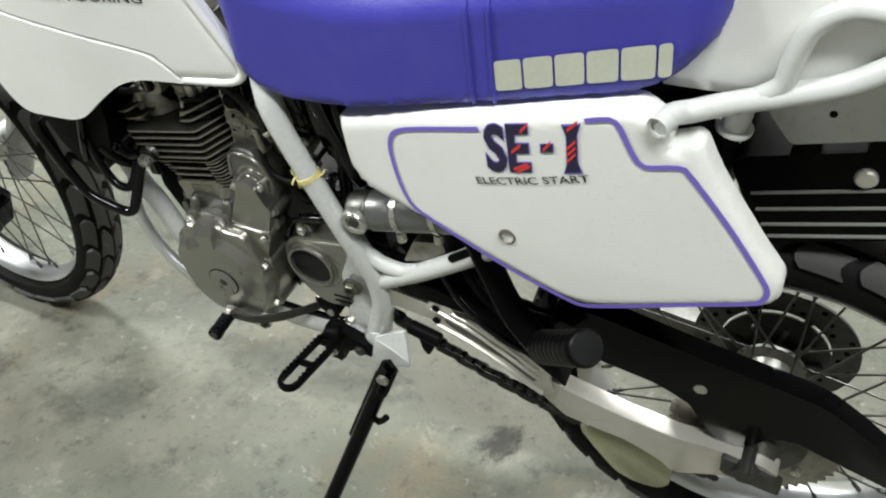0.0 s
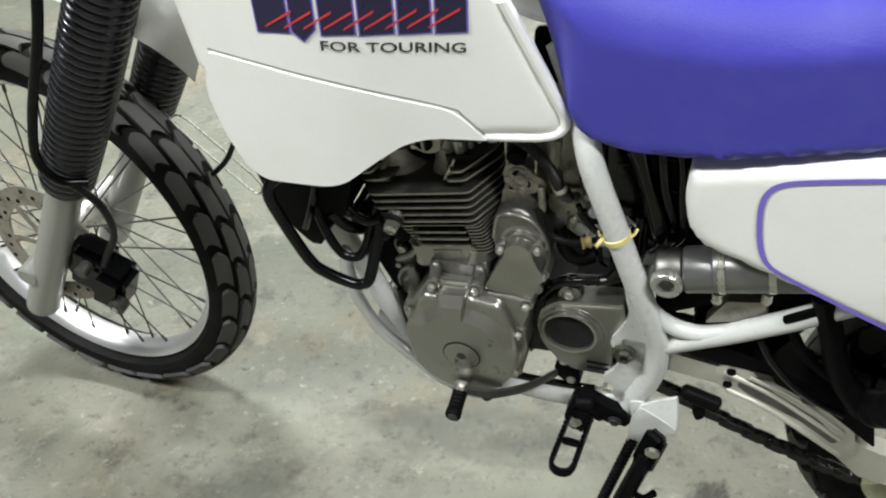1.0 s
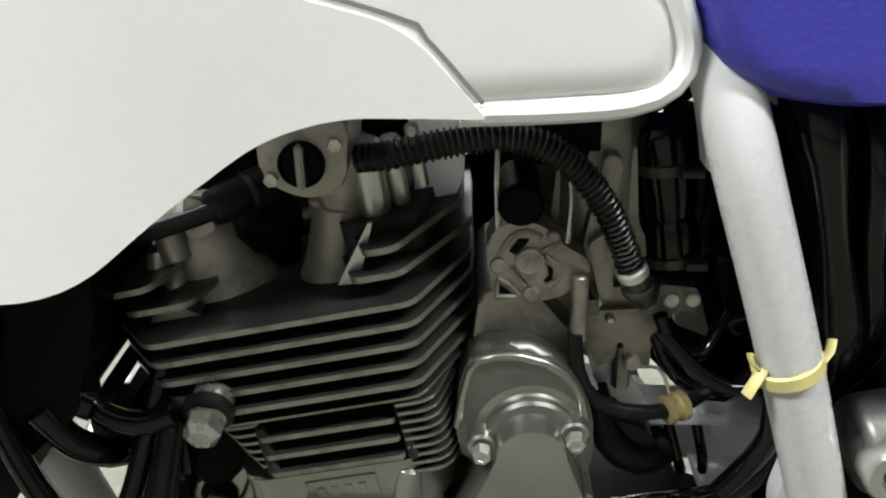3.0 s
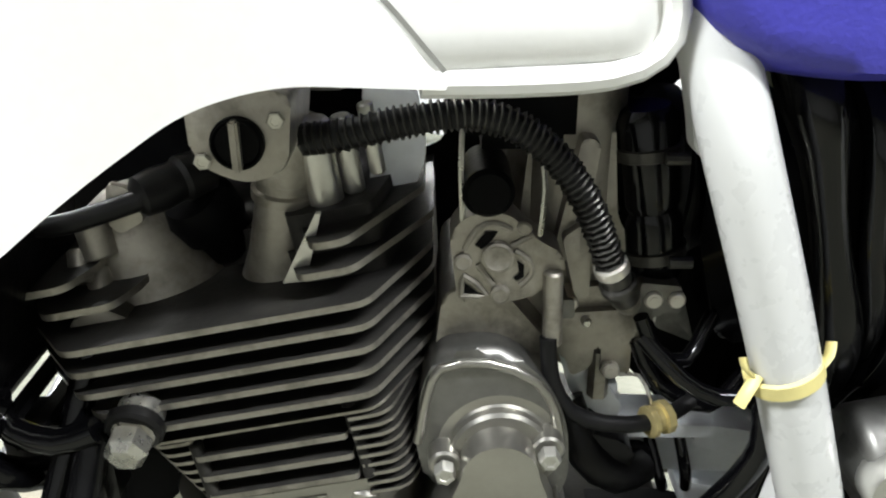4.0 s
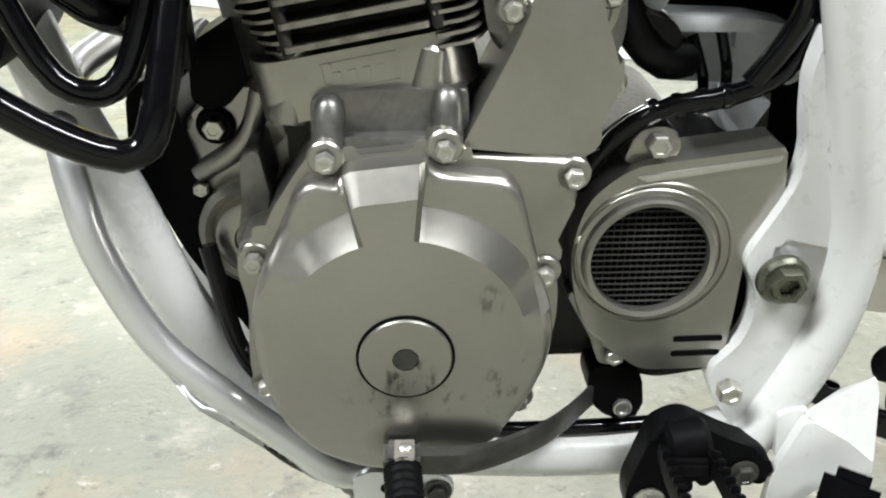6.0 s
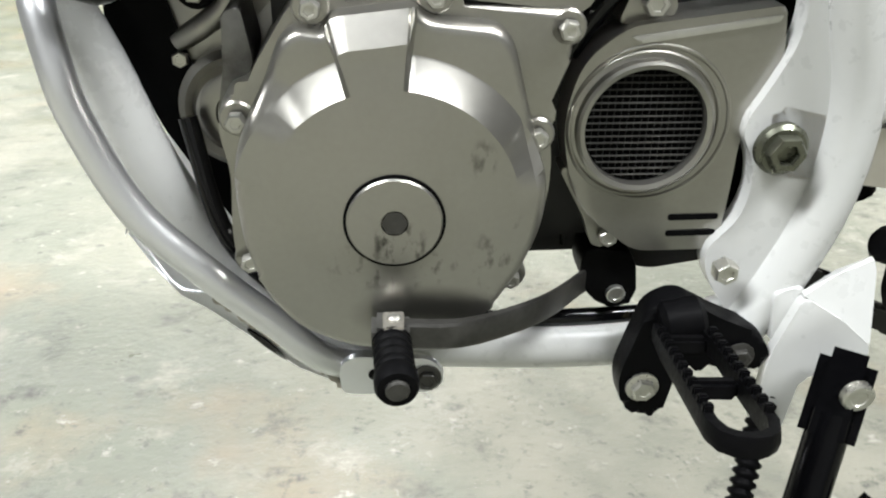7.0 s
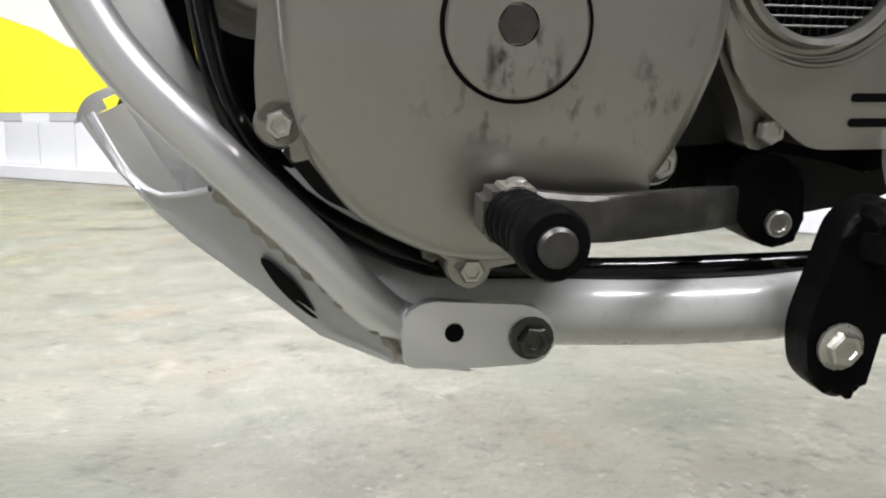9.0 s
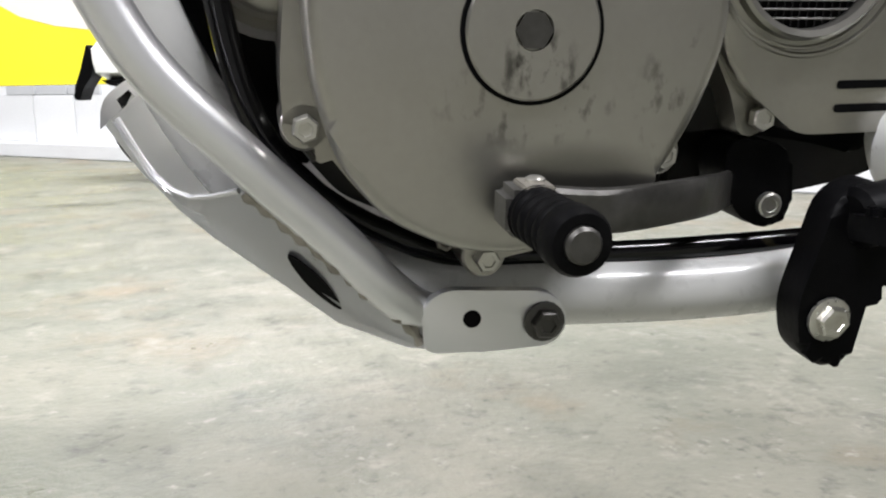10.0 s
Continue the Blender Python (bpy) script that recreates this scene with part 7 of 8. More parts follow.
prism(bm, fillet([(-0.08, 0.60), (-0.055, 0.592), (-0.05, 0.580), (-0.062, 0.574), (-0.078, 0.582)], 0.006), -0.05, -0.072, 0.004)
part("rubber_elbow", bm, RUBBER, bike, "black rubber elbow by the engine mount")
bolt(bike, -0.0477, -0.052, 0.572, 0.0085, 0.007, SATIN, name="mount_bolt", n=16)
for line, r in (([(0.010, -0.075, 0.655), (0.008, -0.085, 0.60), (-0.005, -0.088, 0.572), (-0.03, -0.090, 0.561), (-0.06, -0.092, 0.556), (-0.085, -0.09, 0.54), (-0.103, -0.085, 0.51)], 0.0052),
                ([(0.015, -0.07, 0.655), (0.013, -0.078, 0.605), (0.0, -0.08, 0.570), (-0.03, -0.08, 0.555), (-0.07, -0.08, 0.548), (-0.10, -0.075, 0.52)], 0.0045),
                ([(-0.02, -0.06, 0.655), (-0.035, -0.075, 0.640), (-0.05, -0.08, 0.648), (-0.058, -0.08, 0.665)], 0.0035),
                ([(0.0, -0.06, 0.625), (-0.02, -0.07, 0.612), (-0.045, -0.07, 0.625), (-0.055, -0.065, 0.645)], 0.0038),
                ([(-0.0571, -0.080, 0.6559), (-0.0461, -0.085, 0.6445), (-0.0323, -0.088, 0.6328), (-0.014, -0.088, 0.6281), (0.002, -0.080, 0.636)], 0.0040),
                ([(0.004, -0.088, 0.640), (-0.0025, -0.092, 0.6239), (-0.001, -0.092, 0.6057), (-0.0073, -0.090, 0.5868), (-0.020, -0.088, 0.566)], 0.0060),
                ([(-0.03, -0.05, 0.548), (-0.035, -0.06, 0.562), (-0.04, -0.05, 0.58)], 0.003), ([(-0.018, -0.05, 0.548), (-0.022, -0.058, 0.565), (-0.026, -0.05, 0.585)], 0.003)):
    bm = bmesh.new()
    tube(bm, line, r, 12)
    part("cable", bm, GLOSS, bike, "shiny black cable above the sprocket cover")
for k in range(4):
    bm = bmesh.new()
    c = Vector((-0.03 - 0.012 * k, -0.09, 0.561 - 0.0025 * k))
    spin(bm, [(0.0062, 0), (0.0066, 0.001), (0.0066, 0.004), (0.0062, 0.005)], along(c, c + Vector((-1, 0, -0.2))), 10)
    part("cable_clip", bm, GLOSS, bike)
bm = bmesh.new()
tube(bm, [(-0.035, -0.088, 0.351), (-0.08, -0.09, 0.3505), (-0.13, -0.09, 0.350), (-0.18, -0.088, 0.3510), (-0.211, -0.092, 0.3550), (-0.232, -0.095, 0.3640), (-0.253, -0.096, 0.3755), (-0.271, -0.094, 0.391), (-0.288, -0.090, 0.419), (-0.300, -0.078, 0.475)], 0.0052, 12)
part("drain_hose", bm, GLOSS, bike, "thin black drain hose along the cradle")
bolt(case, -0.262, -0.086, 0.401, 0.0056, 0.012, DARK_STEEL)
bolt(case, -0.211, -0.086, 0.3615, 0.0050, 0.012, OLD_ALLOY)
bm = bmesh.new()
tube(bm, [(-0.048, -0.105, 0.372), (-0.052, -0.107, 0.350), (-0.045, -0.10, 0.335)], 0.0035, 8, flat=0.5)
part("yellow_tag", bm, YELLOWED, bike, "yellow strap end by the foot peg")
# cable tie
bm = bmesh.new()
m = along((-0.0080, -0.116, 0.6565), (-0.0115, -0.116, 0.666))
spin(bm, [(0.0138, 0.0), (0.0153, 0.0008), (0.0153, 0.0068), (0.0138, 0.0076)], m, 28, close=True)
tie = part("cable_tie", bm, YELLOWED, bike, "yellowed nylon cable tie round the frame tube")
for line, r in (([(-0.022, -0.122, 0.662), (-0.026, -0.125, 0.657), (-0.029, -0.126, 0.651)], 0.0028), ([(-0.023, -0.121, 0.661), (-0.027, -0.122, 0.665), (-0.028, -0.120, 0.669)], 0.0026), ([(0.005, -0.116, 0.662), (0.009, -0.113, 0.665), (0.011, -0.109, 0.669)], 0.0022)):
    bm = bmesh.new()
    tube(bm, line, r, 8, flat=0.4)
    part("tie_tail", bm, YELLOWED, tie, "loose tail of the cable tie")
# passenger foot peg
bm = bmesh.new()
tube(bm, [(0.20, -0.112, 0.62), (0.218, -0.114, 0.56), (0.238, -0.114, 0.50), (0.268, -0.114, 0.452)], 0.021, 14, flat=0.6)
tube(bm, [(0.17, -0.11, 0.575), (0.20, -0.115, 0.52), (0.25, -0.118, 0.478)], 0.006, 10)
part("passenger_peg_arm", bm, SATIN, bike, "black arm of the passenger foot peg")
bm = bmesh.new()
prof = [(0.012, 0)]
for i in range(8):
    prof += [(0.0212, 0.006 + i * 0.0145), (0.0216, 0.008 + i * 0.0145), (0.0216, 0.018 + i * 0.0145), (0.0212, 0.020 + i * 0.0145)]
prof += [(0.0216, 0.128), (0.0216, 0.140), (0.0195, 0.1435), (0.0, 0.1435)]
spin(bm, prof, along((0.275, -0.122, 0.458), (0.353, -0.185, 0.562)), 24)
part("passenger_peg", bm, SATIN, bike, "black rubber passenger foot peg", 50)
bm = bmesh.new()
spin(bm, [(0.0195, 0.1436), (0.0180, 0.1455), (0, 0.146)], along((0.275, -0.122, 0.458), (0.353, -0.185, 0.562)), 24)
part("peg_end", bm, RUBBER, bike, "dark end cap of the passenger foot peg")
# ribbed case under the tail
bm = bmesh.new()
prism(bm, fillet([(0.457, 0.732), (0.466, 0.744), (0.80, 0.832), (0.80, 0.735), (0.50, 0.638), (0.474, 0.69)], 0.008), 0.06, -0.056, 0.010, 3)
case_box = part("ribbed_case", bm, SATIN, bike, "black ribbed plastic case under the tail")
for x0, z0 in ((0.479, 0.703), (0.486, 0.6835), (0.493, 0.665), (0.501, 0.651)):
    bm = bmesh.new()
    box(bm, (0.15, 0, 0), (0.30, 0.006, 0.0020), Matrix.Translation((x0, -0.0565, z0)) @ Matrix.Rotation(-math.atan2(0.265, 1), 4, "Y"), 0.0006)
    part("rib", bm, FORK_GREY, case_box, "thin grey edge of a rib")
for x in (0.5175, 0.5795):
    bm = bmesh.new()
    prism(bm, fillet([(x - 0.011, 0.750 + 0.26 * (x - 0.5205)), (x - 0.0085, 0.773 + 0.26 * (x - 0.5205), 0.004), (x + 0.0085, 0.777 + 0.26 * (x - 0.5205), 0.004), (x + 0.017, 0.757 + 0.26 * (x - 0.5205))], 0.006), -0.03, -0.058, 0.003)
    part("hanger", bm, SATIN, case_box, "black hanger lug")
bm = bmesh.new()
spin(bm, [(0.010, 0), (0.010, 0.004), (0.008, 0.006), (0, 0.0065)], Matrix.Translation((0.5745, -0.056, 0.744)) @ pose(0, 0, 0, 90), 20)
part("plug", bm, ARM, case_box, "pale round plug")
bm = bmesh.new()
prism(bm, fillet([(0.484, 0.840), (0.484, 0.801), (0.507, 0.770), (0.585, 0.790), (0.66, 0.81), (0.66, 0.875)], 0.004), -0.056, -0.060, 0.001)
plate_tail = part("tail_plate", bm, FRAME_WHITE, bike, "pale grey tail bracket plate with a small hole")
bm = bmesh.new()
rod(bm, (0.536, -0.0595, 0.809), (0.536, -0.0607, 0.809), 0.0035, n=14)
part("hole", bm, SATIN, plate_tail, "small dark hole")
# tail and grab rail
bm = pillow(fillet([(0.375, 0.832), (0.46, 0.830), (0.504, 0.840), (0.60, 0.868), (0.85, 0.93), (0.88, 0.99), (0.62, 1.03), (0.44, 1.03), (0.385, 0.93)], 0.02, 5), lambda x, z: 0.118 + 0.02 * (z - 0.85), lambda x, z: 0.03, 0.012)
part("tail_cowl", bm, WHITE, bike, "white plastic tail and rear fender", 50)
bm = bmesh.new()
tube(bm, [(0.4115, -0.168, 0.8505), (0.4180, -0.152, 0.8525), (0.430, -0.141, 0.8500), (0.4577, -0.133, 0.8570), (0.5029, -0.130, 0.8712), (0.5405, -0.130, 0.8866), (0.5635, -0.130, 0.902), (0.66, -0.120, 0.965), (0.74, -0.09, 0.99)], 0.0100, 16, 0.005, caps=False)
tube(bm, [(0.478, -0.130, 0.864), (0.496, -0.130, 0.879), (0.4995, -0.130, 0.9002), (0.5097, -0.130, 0.9302), (0.5293, -0.130, 0.9469), (0.5541, -0.130, 0.948), (0.60, -0.128, 0.94), (0.64, -0.122, 0.955)], 0.0088, 14)
rail_ob = part("grab_rail", bm, FRAME_WHITE, bike, "white tubular grab rail with an open end")
bm = bmesh.new()
spin(bm, [(0.0100, 0), (0.0104, 0.001), (0.0100, 0.0025), (0.0078, 0.002), (0.0072, -0.014), (0, -0.014)], along((0.4115, -0.168, 0.8505), (0.4050, -0.184, 0.8485)), 24)
end = part("open_end", bm, FRAME_WHITE, rail_ob, "open tube end")
bm = bmesh.new()
spin(bm, [(0.0071, -0.006), (0, -0.006)], along((0.4115, -0.168, 0.8505), (0.4050, -0.184, 0.8485)), 20)
part("tube_hollow", bm, SATIN, end, "dark hollow of the tube")
bm = bmesh.new()
rod(bm, (0.462, -0.11, 0.816), (0.466, -0.112, 0.846), 0.0115, 0.0125, n=20, bevel=0.002)
rod(bm, (0.4615, -0.11, 0.8155), (0.4625, -0.11, 0.8205), 0.0165, n=20, bevel=0.001)
part("rail_mount", bm, FRAME_WHITE, bike, "white grab rail mount")
bm = bmesh.new()
prism(bm, fillet([(0.418, 0.835), (0.446, 0.838), (0.452, 0.812), (0.455, 0.76), (0.462, 0.70), (0.43, 0.70), (0.415, 0.78)], 0.006), -0.02, -0.10, 0.004)
part("tail_tray", bm, SATIN, bike, "black inner tail tray")
# rear inner fender
bm = bmesh.new()
rows = []
for c in spline([(0.16, 0, 0.48), (0.22, 0, 0.58), (0.32, 0, 0.65), (0.40, 0, 0.69), (0.44, 0, 0.715)], 0.03):
    rows.append([bm.verts.new((c.x, 0.085 * k / 5, c.z - 0.02 * abs(k / 5) ** 3)) for k in range(-5, 6)])
for p, q in zip(rows, rows[1:]):
    for k in range(10):
        bm.faces.new((p[k], p[k + 1], q[k + 1], q[k]))
bmesh.ops.solidify(bm, geom=bm.faces[:], thickness=0.003)
part("inner_fender", bm, SATIN, bike, "black inner rear fender")

# ---- the room ----


def concrete():
    """Worn concrete: cloudy grey-green, with dark blotches, pale scuffs and fine grit."""
    m = bpy.data.materials.new("worn_concrete")
    m.use_nodes = True
    n, l = m.node_tree.nodes, m.node_tree.links
    p = n["Principled BSDF"]
    tc = n.new("ShaderNodeTexCoord")

    def cloud(scale, lo, hi, detail=6, rough=0.6):
        t, r = n.new("ShaderNodeTexNoise"), n.new("ShaderNodeMapRange")
        t.inputs["Scale"].default_value, t.inputs["Detail"].default_value, t.inputs["Roughness"].default_value = scale, detail, rough
        r.inputs["From Min"].default_value, r.inputs["From Max"].default_value = lo, hi
        l.new(tc.outputs["Object"], t.inputs["Vector"])
        l.new(t.outputs["Fac"], r.inputs["Value"])
        return r.outputs[0]

    def blend(factor, a, color):
        x = n.new("ShaderNodeMix")
        x.data_type = "RGBA"
        l.new(factor, x.inputs["Factor"])
        if isinstance(a, tuple):
            x.inputs["A"].default_value = (*a, 1)
        else:
            l.new(a, x.inputs["A"])
        x.inputs["B"].default_value = (*color, 1)
        return x.outputs["Result"]

    c = blend(cloud(1.6, 0.3, 0.7), (0.192, 0.182, 0.146), (0.126, 0.132, 0.104))
    c = blend(cloud(5.5, 0.46, 0.68), c, (0.098, 0.102, 0.080))
    c = blend(cloud(0.9, 0.42, 0.66), c, (0.122, 0.130, 0.102))
    c = blend(cloud(2.7, 0.54, 0.68, 8, 0.6), c, (0.178, 0.150, 0.106))
    c = blend(cloud(13.0, 0.555, 0.72, 8, 0.7), c, (0.048, 0.049, 0.041))
    c = blend(cloud(9.0, 0.56, 0.70, 8, 0.7), c, (0.225, 0.216, 0.180))
    c = blend(cloud(28.0, 0.575, 0.69, 8, 0.75), c, (0.056, 0.058, 0.048))
    c = blend(cloud(34.0, 0.60, 0.69, 6, 0.7), c, (0.25, 0.243, 0.212))
    c = blend(cloud(70.0, 0.58, 0.75, 4), c, (0.094, 0.094, 0.080))
    l.new(c, p.inputs["Base Color"])
    l.new(cloud(4.0, 0.9, 0.1), p.inputs["Roughness"])
    p.inputs["Specular IOR Level"].default_value = 0.3
    b = n.new("ShaderNodeBump")
    b.inputs["Strength"].default_value, b.inputs["Distance"].default_value = 0.4, 0.003
    l.new(cloud(55.0, 0.3, 0.7), b.inputs["Height"])
    l.new(b.outputs[0], p.inputs["Normal"])
    return m


CONCRETE = concrete()
PLASTER = material("cream_plaster", (0.62, 0.60, 0.54), 0.8, vary=0.04, scale=1.2, fine=60, bump=0.001)
CEIL = material("unseen_dark_ceiling", (0.10, 0.10, 0.10), 0.85, vary=0.03, scale=1.0, fine=50, bump=0.0005)
UNSEEN_GREY = material("unseen_wall_grey", (0.14, 0.14, 0.135), 0.85, vary=0.1, scale=1.2, fine=60, bump=0.001)
FILL_WALL = material("pale_fill_wall", (0.34, 0.34, 0.33), 0.8, vary=0.05, scale=1.2, fine=60, bump=0.001)
STONE = material("pale_stone", (0.66, 0.67, 0.68), 0.5, vary=0.06, scale=4, fine=80, bump=0.0008, random_tone=0.1)
GREY_TILE = material("grey_tile", (0.42, 0.43, 0.44), 0.5, vary=0.08, scale=4, fine=80, bump=0.0006)
YELLOW = material("yellow_paint", (0.82, 0.74, 0.03), 0.45, vary=0.04, scale=2, fine=60, bump=0.0005)


def slab(name, x0, x1, y0, y1, z0, z1, mat, label):
    bm = bmesh.new()
    box(bm, ((x0 + x1) / 2, (y0 + y1) / 2, (z0 + z1) / 2), (x1 - x0, y1 - y0, z1 - z0))
    return tagged(new(name, mesh_of(name, bm, mat)), label, name.split("_")[0], kind="structure")


X0, X1, Y0, Y1, HIGH = -8.0, 5.0, -4.5, 12.5, 3.0
slab("floor", X0, X1, Y0, Y1, -0.1, 0.0, CONCRETE, "worn mottled grey-green concrete floor")
# ceiling and side walls are unseen; dark tones keep bounce and reflections low
slab("ceiling", X0, X1, Y0, Y1, HIGH, HIGH + 0.1, CEIL, "unseen ceiling, dark grey to keep reflections deep")
slab("wall_west", X0 - 0.12, X0, Y0, Y1, 0, HIGH, UNSEEN_GREY, "unseen closing wall, grey to keep reflections deep")
slab("wall_east", X1, X1 + 0.12, Y0, Y1, 0, HIGH, UNSEEN_GREY, "unseen closing wall, grey to keep reflections deep")
# unseen; its pale tone throws fill light on the engine side
slab("wall_south", X0, X1, Y0 - 0.12, Y0, 0, HIGH, FILL_WALL, "unseen wall added behind the camera, pale to bounce fill light")
# the far wall runs slantwise; its own x runs along it, its face looks to -y
FAR = Matrix.Translation((-1.25, 5.02, 0)) @ Matrix.Rotation(radians(-42.2), 4, "Z")
bm = bmesh.new()
box(bm, (0, 0.11, HIGH / 2), (22, 0.12, HIGH))
wall_north = tagged(new("wall_north", mesh_of("wall_north", bm, PLASTER)), "cream wall with a pale stone base", "wall", kind="structure")
wall_north.matrix_basis = FAR
bm = bmesh.new()
box(bm, (0, -0.03, 0.045), (22, 0.14, 0.09), bevel=0.006)
part("ledge", bm, STONE, wall_north, "white stone ledge along the floor")
stone = bmesh.new()
box(stone, (0, 0, 0), (0.392, 0.05, 0.292), bevel=0.004)
stone_mesh = mesh_of("stone_tile", stone, STONE)
grey = bmesh.new()
box(grey, (0, 0, 0), (0.295, 0.05, 0.056), bevel=0.003)
grey_mesh = mesh_of("grey_tile", grey, GREY_TILE)
for k in range(-14, 12):
    ob = new("stone_tile", stone_mesh)
    ob.parent, ob.matrix_basis = wall_north, pose(0.4 * k, 0.022, 0.237)
for k in range(-18, 15):
    if k % 4 == 1:
        continue
    ob = new("grey_tile", grey_mesh)
    ob.parent, ob.matrix_basis = wall_north, pose(0.31 * k - 0.1, 0.022, 0.413)
bm = bmesh.new()
box(bm, (0, 0.03, 0.413), (22, 0.04, 0.058))
part("tile_bed", bm, STONE, wall_north, "pale bed of the grey tiles")
bm = bmesh.new()
box(bm, (-1.2, 0.035, 0.86), (4.6, 0.02, 0.83), bevel=0.004)
board = tagged(new("yellow_board", mesh_of("yellow_board", bm, YELLOW)), "bright yellow painted board with a white sweep", "board")
board.matrix_basis = FAR
bm = bmesh.new()
sweep = [(-3.4, 1.27), (-2.2, 1.24), (-1.5, 1.12), (-0.95, 0.98), (-0.68, 0.87), (-0.35, 0.80), (0.0, 0.76), (0.5, 0.72), (1.05, 0.70), (1.05, 1.27)]
f = bm.faces.new([bm.verts.new((x, 0.0215, z)) for x, z in sweep])
part("white_sweep", bm, PLASTER, board, "white painted sweep")


def scooter():
    """A parked scooter, of which the wheel and the white body show under the motorcycle."""
    top = tagged(empty("scooter", pose(-0.72, 3.78, 0, 0, 0, -14)), "white scooter with a black tyre parked near the far wall", "scooter")
    axis = pose(0, 0, 0, 90)
    hub = bmesh.new()
    spin(hub, [(0.02, 0.08), (0.05, 0.06), (0.09, 0.045), (0.10, 0.0), (0.09, -0.045), (0.02, -0.07)], axis, 32)
    w = part("wheel", hub, ALLOY, top, "scooter wheel with a silver rim", m=pose(0, 0, 0.272))
    bm = bmesh.new()
    spin(bm, [(0.215 + 0.055 * math.cos(a), 0.055 * math.sin(a)) for a in [radians(d) for d in range(-120, 121, 20)]] + [(0.172, 0.035), (0.172, -0.035)], axis, 48, close=True)
    part("tyre", bm, TYRE, w, "black scooter tyre")
    bm = bmesh.new()
    spin(bm, [(0.188, -0.045), (0.182, -0.05), (0.168, -0.044), (0.150, -0.02), (0.150, 0.02), (0.182, 0.048)], axis, 48, close=True)
    part("rim", bm, BRUSHED, w, "silver rim")
    for k in range(5):
        bm = bmesh.new()
        box(bm, (0.11, -0.02, 0), (0.11, 0.02, 0.035), Matrix.Rotation(2 * math.pi * k / 5, 4, "Y"), 0.006)
        part("rim_spoke", bm, ALLOY, w)
    bm = bmesh.new()
    spin(bm, [(0.09, -0.060), (0.11, -0.060), (0.11, -0.057), (0.09, -0.057)], axis, 32, close=True)
    part("brake_disc", bm, OLD_ALLOY, w, "small brake disc")
    bm = pillow(fillet([(-0.31, 0.50, 0.03), (-0.27, 0.45, 0.03), (0.05, 0.46), (0.8, 0.38), (1.2, 0.42), (1.1, 0.75), (0.4, 0.72), (0.1, 0.67), (-0.2, 0.68, 0.06), (-0.33, 0.62, 0.04)], 0.05, 6), lambda x, z: 0.14, lambda x, z: 0.05, 0.05)
    part("body", bm, WHITE, top, "white plastic scooter body", 50)
    bm = bmesh.new()
    prism(bm, fillet([(-0.33, 0.62), (-0.30, 0.56), (-0.32, 0.47), (-0.36, 0.42), (-0.385, 0.36), (-0.41, 0.37), (-0.40, 0.43), (-0.37, 0.50)], 0.01), 0.06, -0.06, 0.006)
    part("mud_flap", bm, SATIN, top, "black tail and mud flap")
    bm = bmesh.new()
    prism(bm, fillet([(-0.26, 0.455), (0.2, 0.465), (0.2, 0.41), (-0.02, 0.40), (-0.22, 0.43)], 0.01), 0.09, -0.10, 0.006)
    part("inner_fender", bm, SATIN, top, "black inner fender")
    bm = bmesh.new()
    tube(bm, [(-0.16, -0.11, 0.418), (-0.05, -0.115, 0.43), (0.12, -0.115, 0.42)], 0.014, 10)
    part("fender_stay", bm, FORK_GREY, top, "grey fender stay")
    bm = pillow(fillet([(-0.30, 0.70), (0.5, 0.74), (0.75, 0.80), (0.6, 0.90), (0.1, 0.86), (-0.28, 0.83)], 0.05, 5), lambda x, z: 0.15, lambda x, z: 0.05, 0.06)
    part("seat", bm, SATIN, top, "black scooter seat", 50)
    hub = bmesh.new()
    spin(hub, [(0.02, 0.08), (0.09, 0.045), (0.09, -0.045), (0.02, -0.07)], axis, 24)
    w = part("wheel", hub, DARK_STEEL, top, "scooter wheel with a silver rim", m=pose(1.25, 0, 0.272))
    bm = bmesh.new()
    spin(bm, [(0.215 + 0.055 * math.cos(a), 0.055 * math.sin(a)) for a in [radians(d) for d in range(-120, 121, 20)]] + [(0.172, 0.035), (0.172, -0.035)], axis, 48, close=True)
    part("tyre", bm, TYRE, w, "black scooter tyre")
    bm = bmesh.new()
    spin(bm, [(0.188, -0.045), (0.182, -0.05), (0.05, -0.03), (0.05, 0.03), (0.182, 0.048)], axis, 32, close=True)
    part("rim", bm, BRUSHED, w, "silver rim")
    return top


scooter()


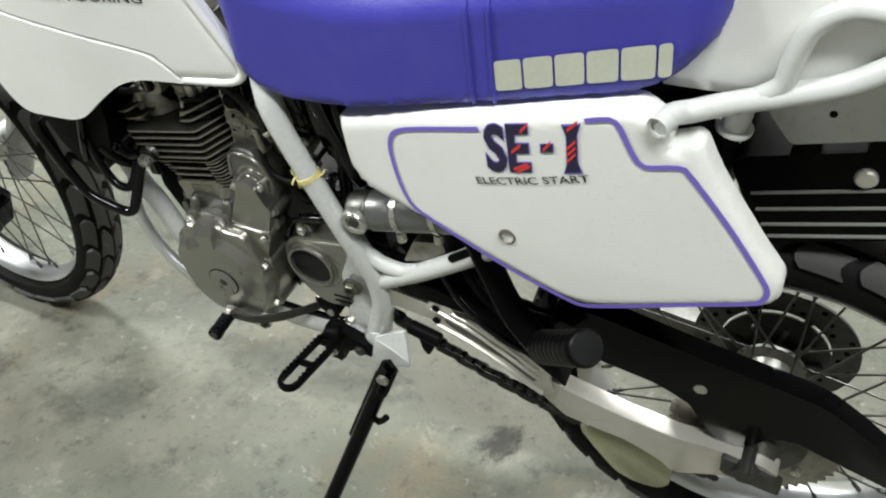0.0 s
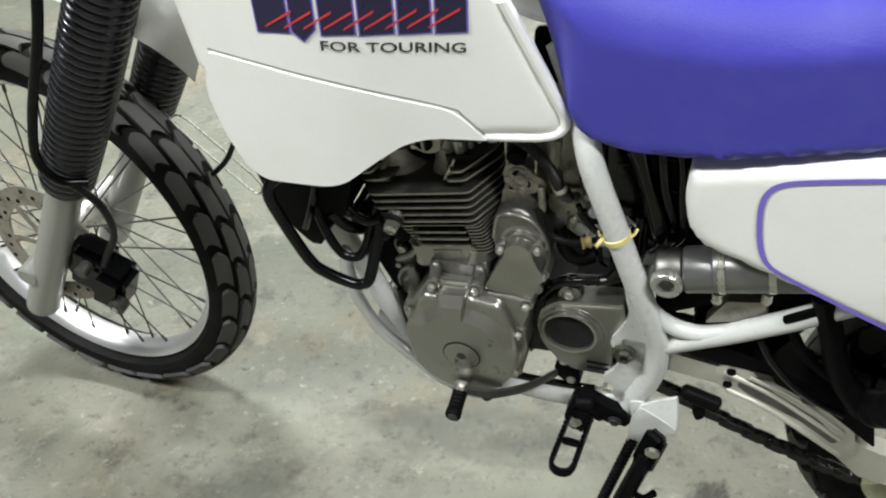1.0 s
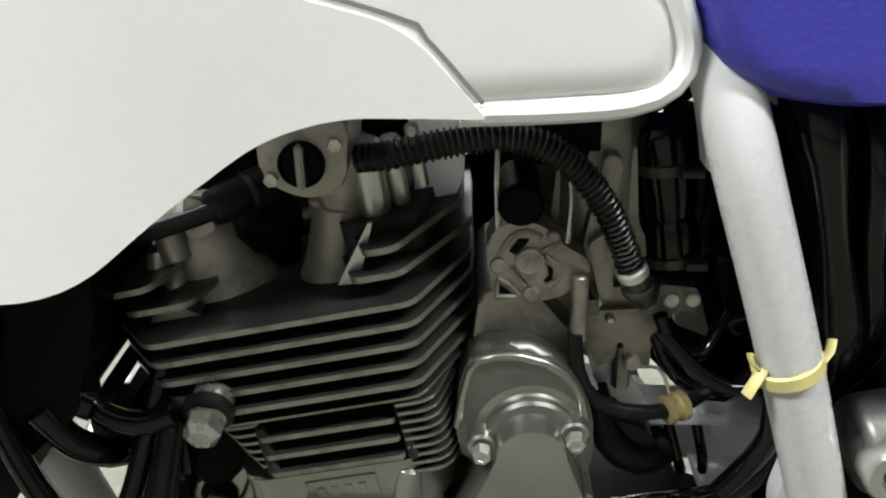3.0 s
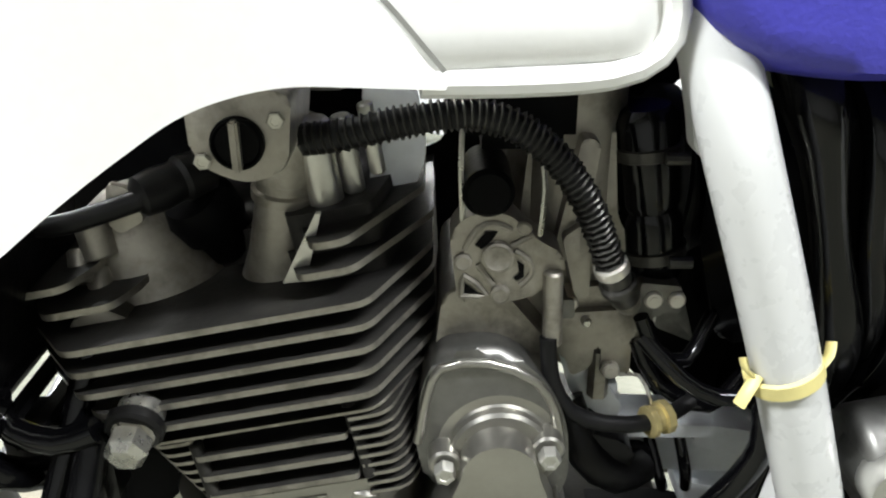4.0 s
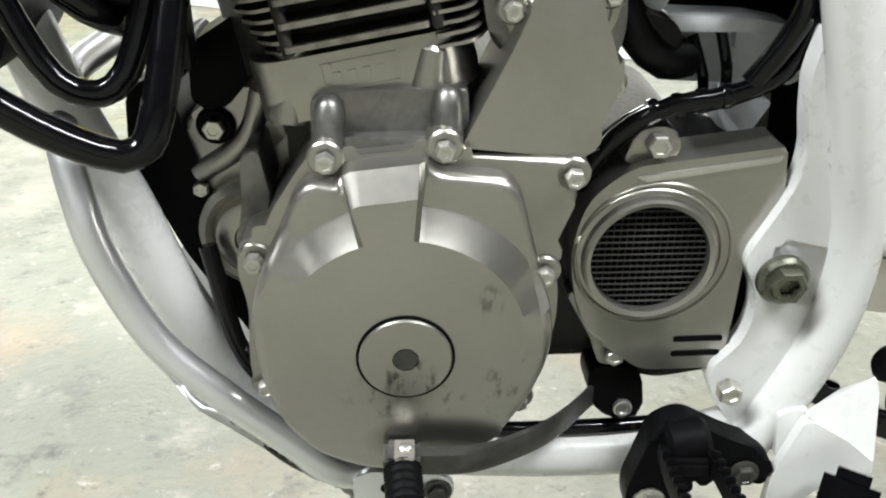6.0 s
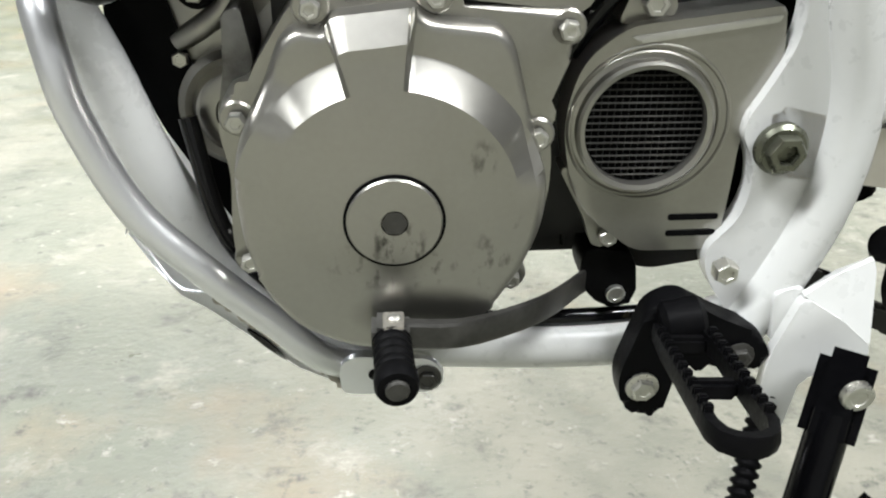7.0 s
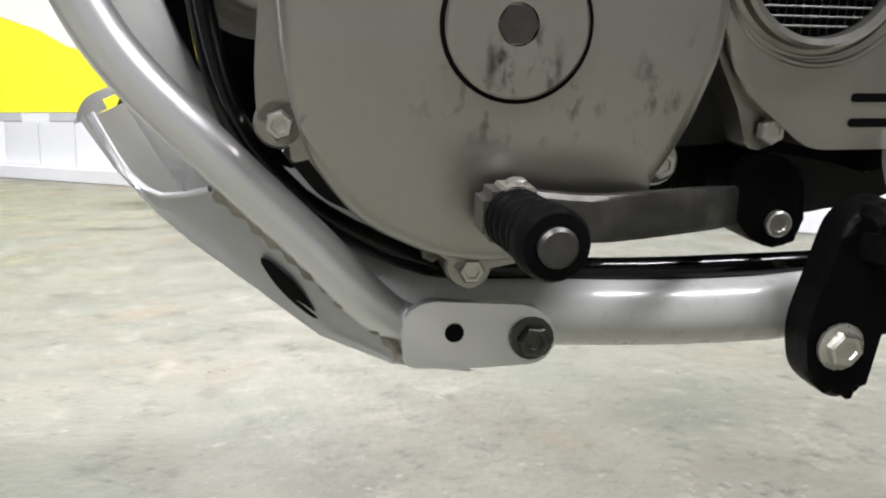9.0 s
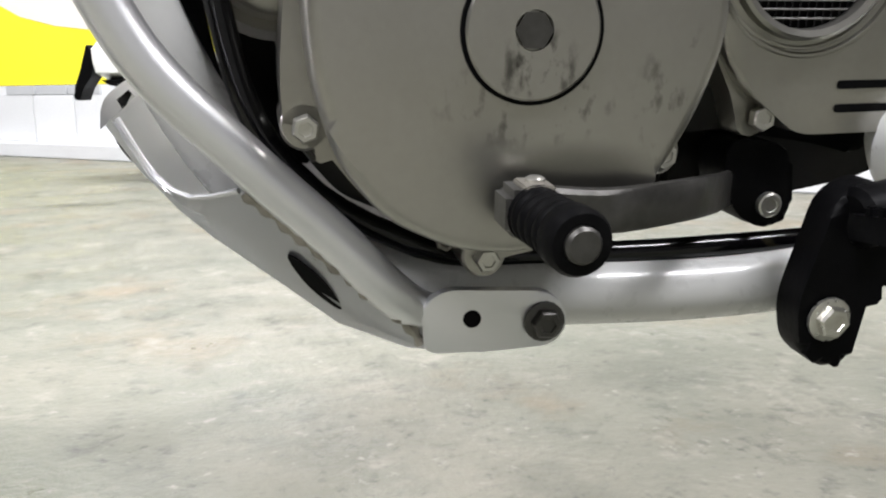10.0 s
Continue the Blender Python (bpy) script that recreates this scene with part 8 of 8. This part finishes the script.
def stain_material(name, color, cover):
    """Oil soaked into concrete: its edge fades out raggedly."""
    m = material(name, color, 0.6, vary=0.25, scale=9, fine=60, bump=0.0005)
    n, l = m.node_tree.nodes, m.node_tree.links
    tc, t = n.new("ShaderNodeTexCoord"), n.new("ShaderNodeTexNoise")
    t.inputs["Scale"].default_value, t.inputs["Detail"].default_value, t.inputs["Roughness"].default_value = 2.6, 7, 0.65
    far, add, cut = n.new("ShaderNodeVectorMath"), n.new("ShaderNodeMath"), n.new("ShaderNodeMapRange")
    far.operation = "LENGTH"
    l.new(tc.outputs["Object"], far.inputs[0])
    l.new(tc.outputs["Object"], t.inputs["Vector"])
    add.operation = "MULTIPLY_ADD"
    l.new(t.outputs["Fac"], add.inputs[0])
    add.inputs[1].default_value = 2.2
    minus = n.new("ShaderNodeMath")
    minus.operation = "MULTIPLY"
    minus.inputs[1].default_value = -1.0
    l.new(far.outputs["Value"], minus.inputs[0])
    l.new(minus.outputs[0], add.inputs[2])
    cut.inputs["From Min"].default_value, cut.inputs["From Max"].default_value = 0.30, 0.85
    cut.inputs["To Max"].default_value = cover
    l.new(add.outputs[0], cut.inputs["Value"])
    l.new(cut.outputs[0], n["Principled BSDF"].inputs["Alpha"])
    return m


STAIN = stain_material("oil_stain", (0.035, 0.033, 0.024), 0.75)
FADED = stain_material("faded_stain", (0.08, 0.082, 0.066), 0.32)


def stain(name, x, y, rx, ry, turn, mat, label):
    """A flat mark on the floor."""
    bm = bmesh.new()
    ring = [bm.verts.new((1.3 * math.cos(2 * math.pi * k / 40), 1.3 * math.sin(2 * math.pi * k / 40), 0.0)) for k in range(40)]
    bm.faces.new(ring)
    ob = tagged(new(name, mesh_of(name, bm, mat)), label, "stain", kind="structure")
    ob.matrix_basis = pose(x, y, 0.0022, 0, 0, turn) @ Matrix.Diagonal((rx, ry, 1, 1))
    return ob


stain("oil_stain", 0.138, -0.008, 0.045, 0.07, -25, STAIN, "dark oil stain on the concrete")
stain("oil_stain", -0.955, 2.80, 0.22, 0.10, 0, FADED, "dark mark on the concrete")
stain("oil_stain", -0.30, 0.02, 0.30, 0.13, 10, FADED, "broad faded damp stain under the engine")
stain("oil_stain", -0.62, -0.20, 0.16, 0.10, 40, FADED, "faded stain on the concrete")
stain("oil_stain", -0.05, -0.35, 0.22, 0.12, -20, FADED, "faded stain on the concrete")
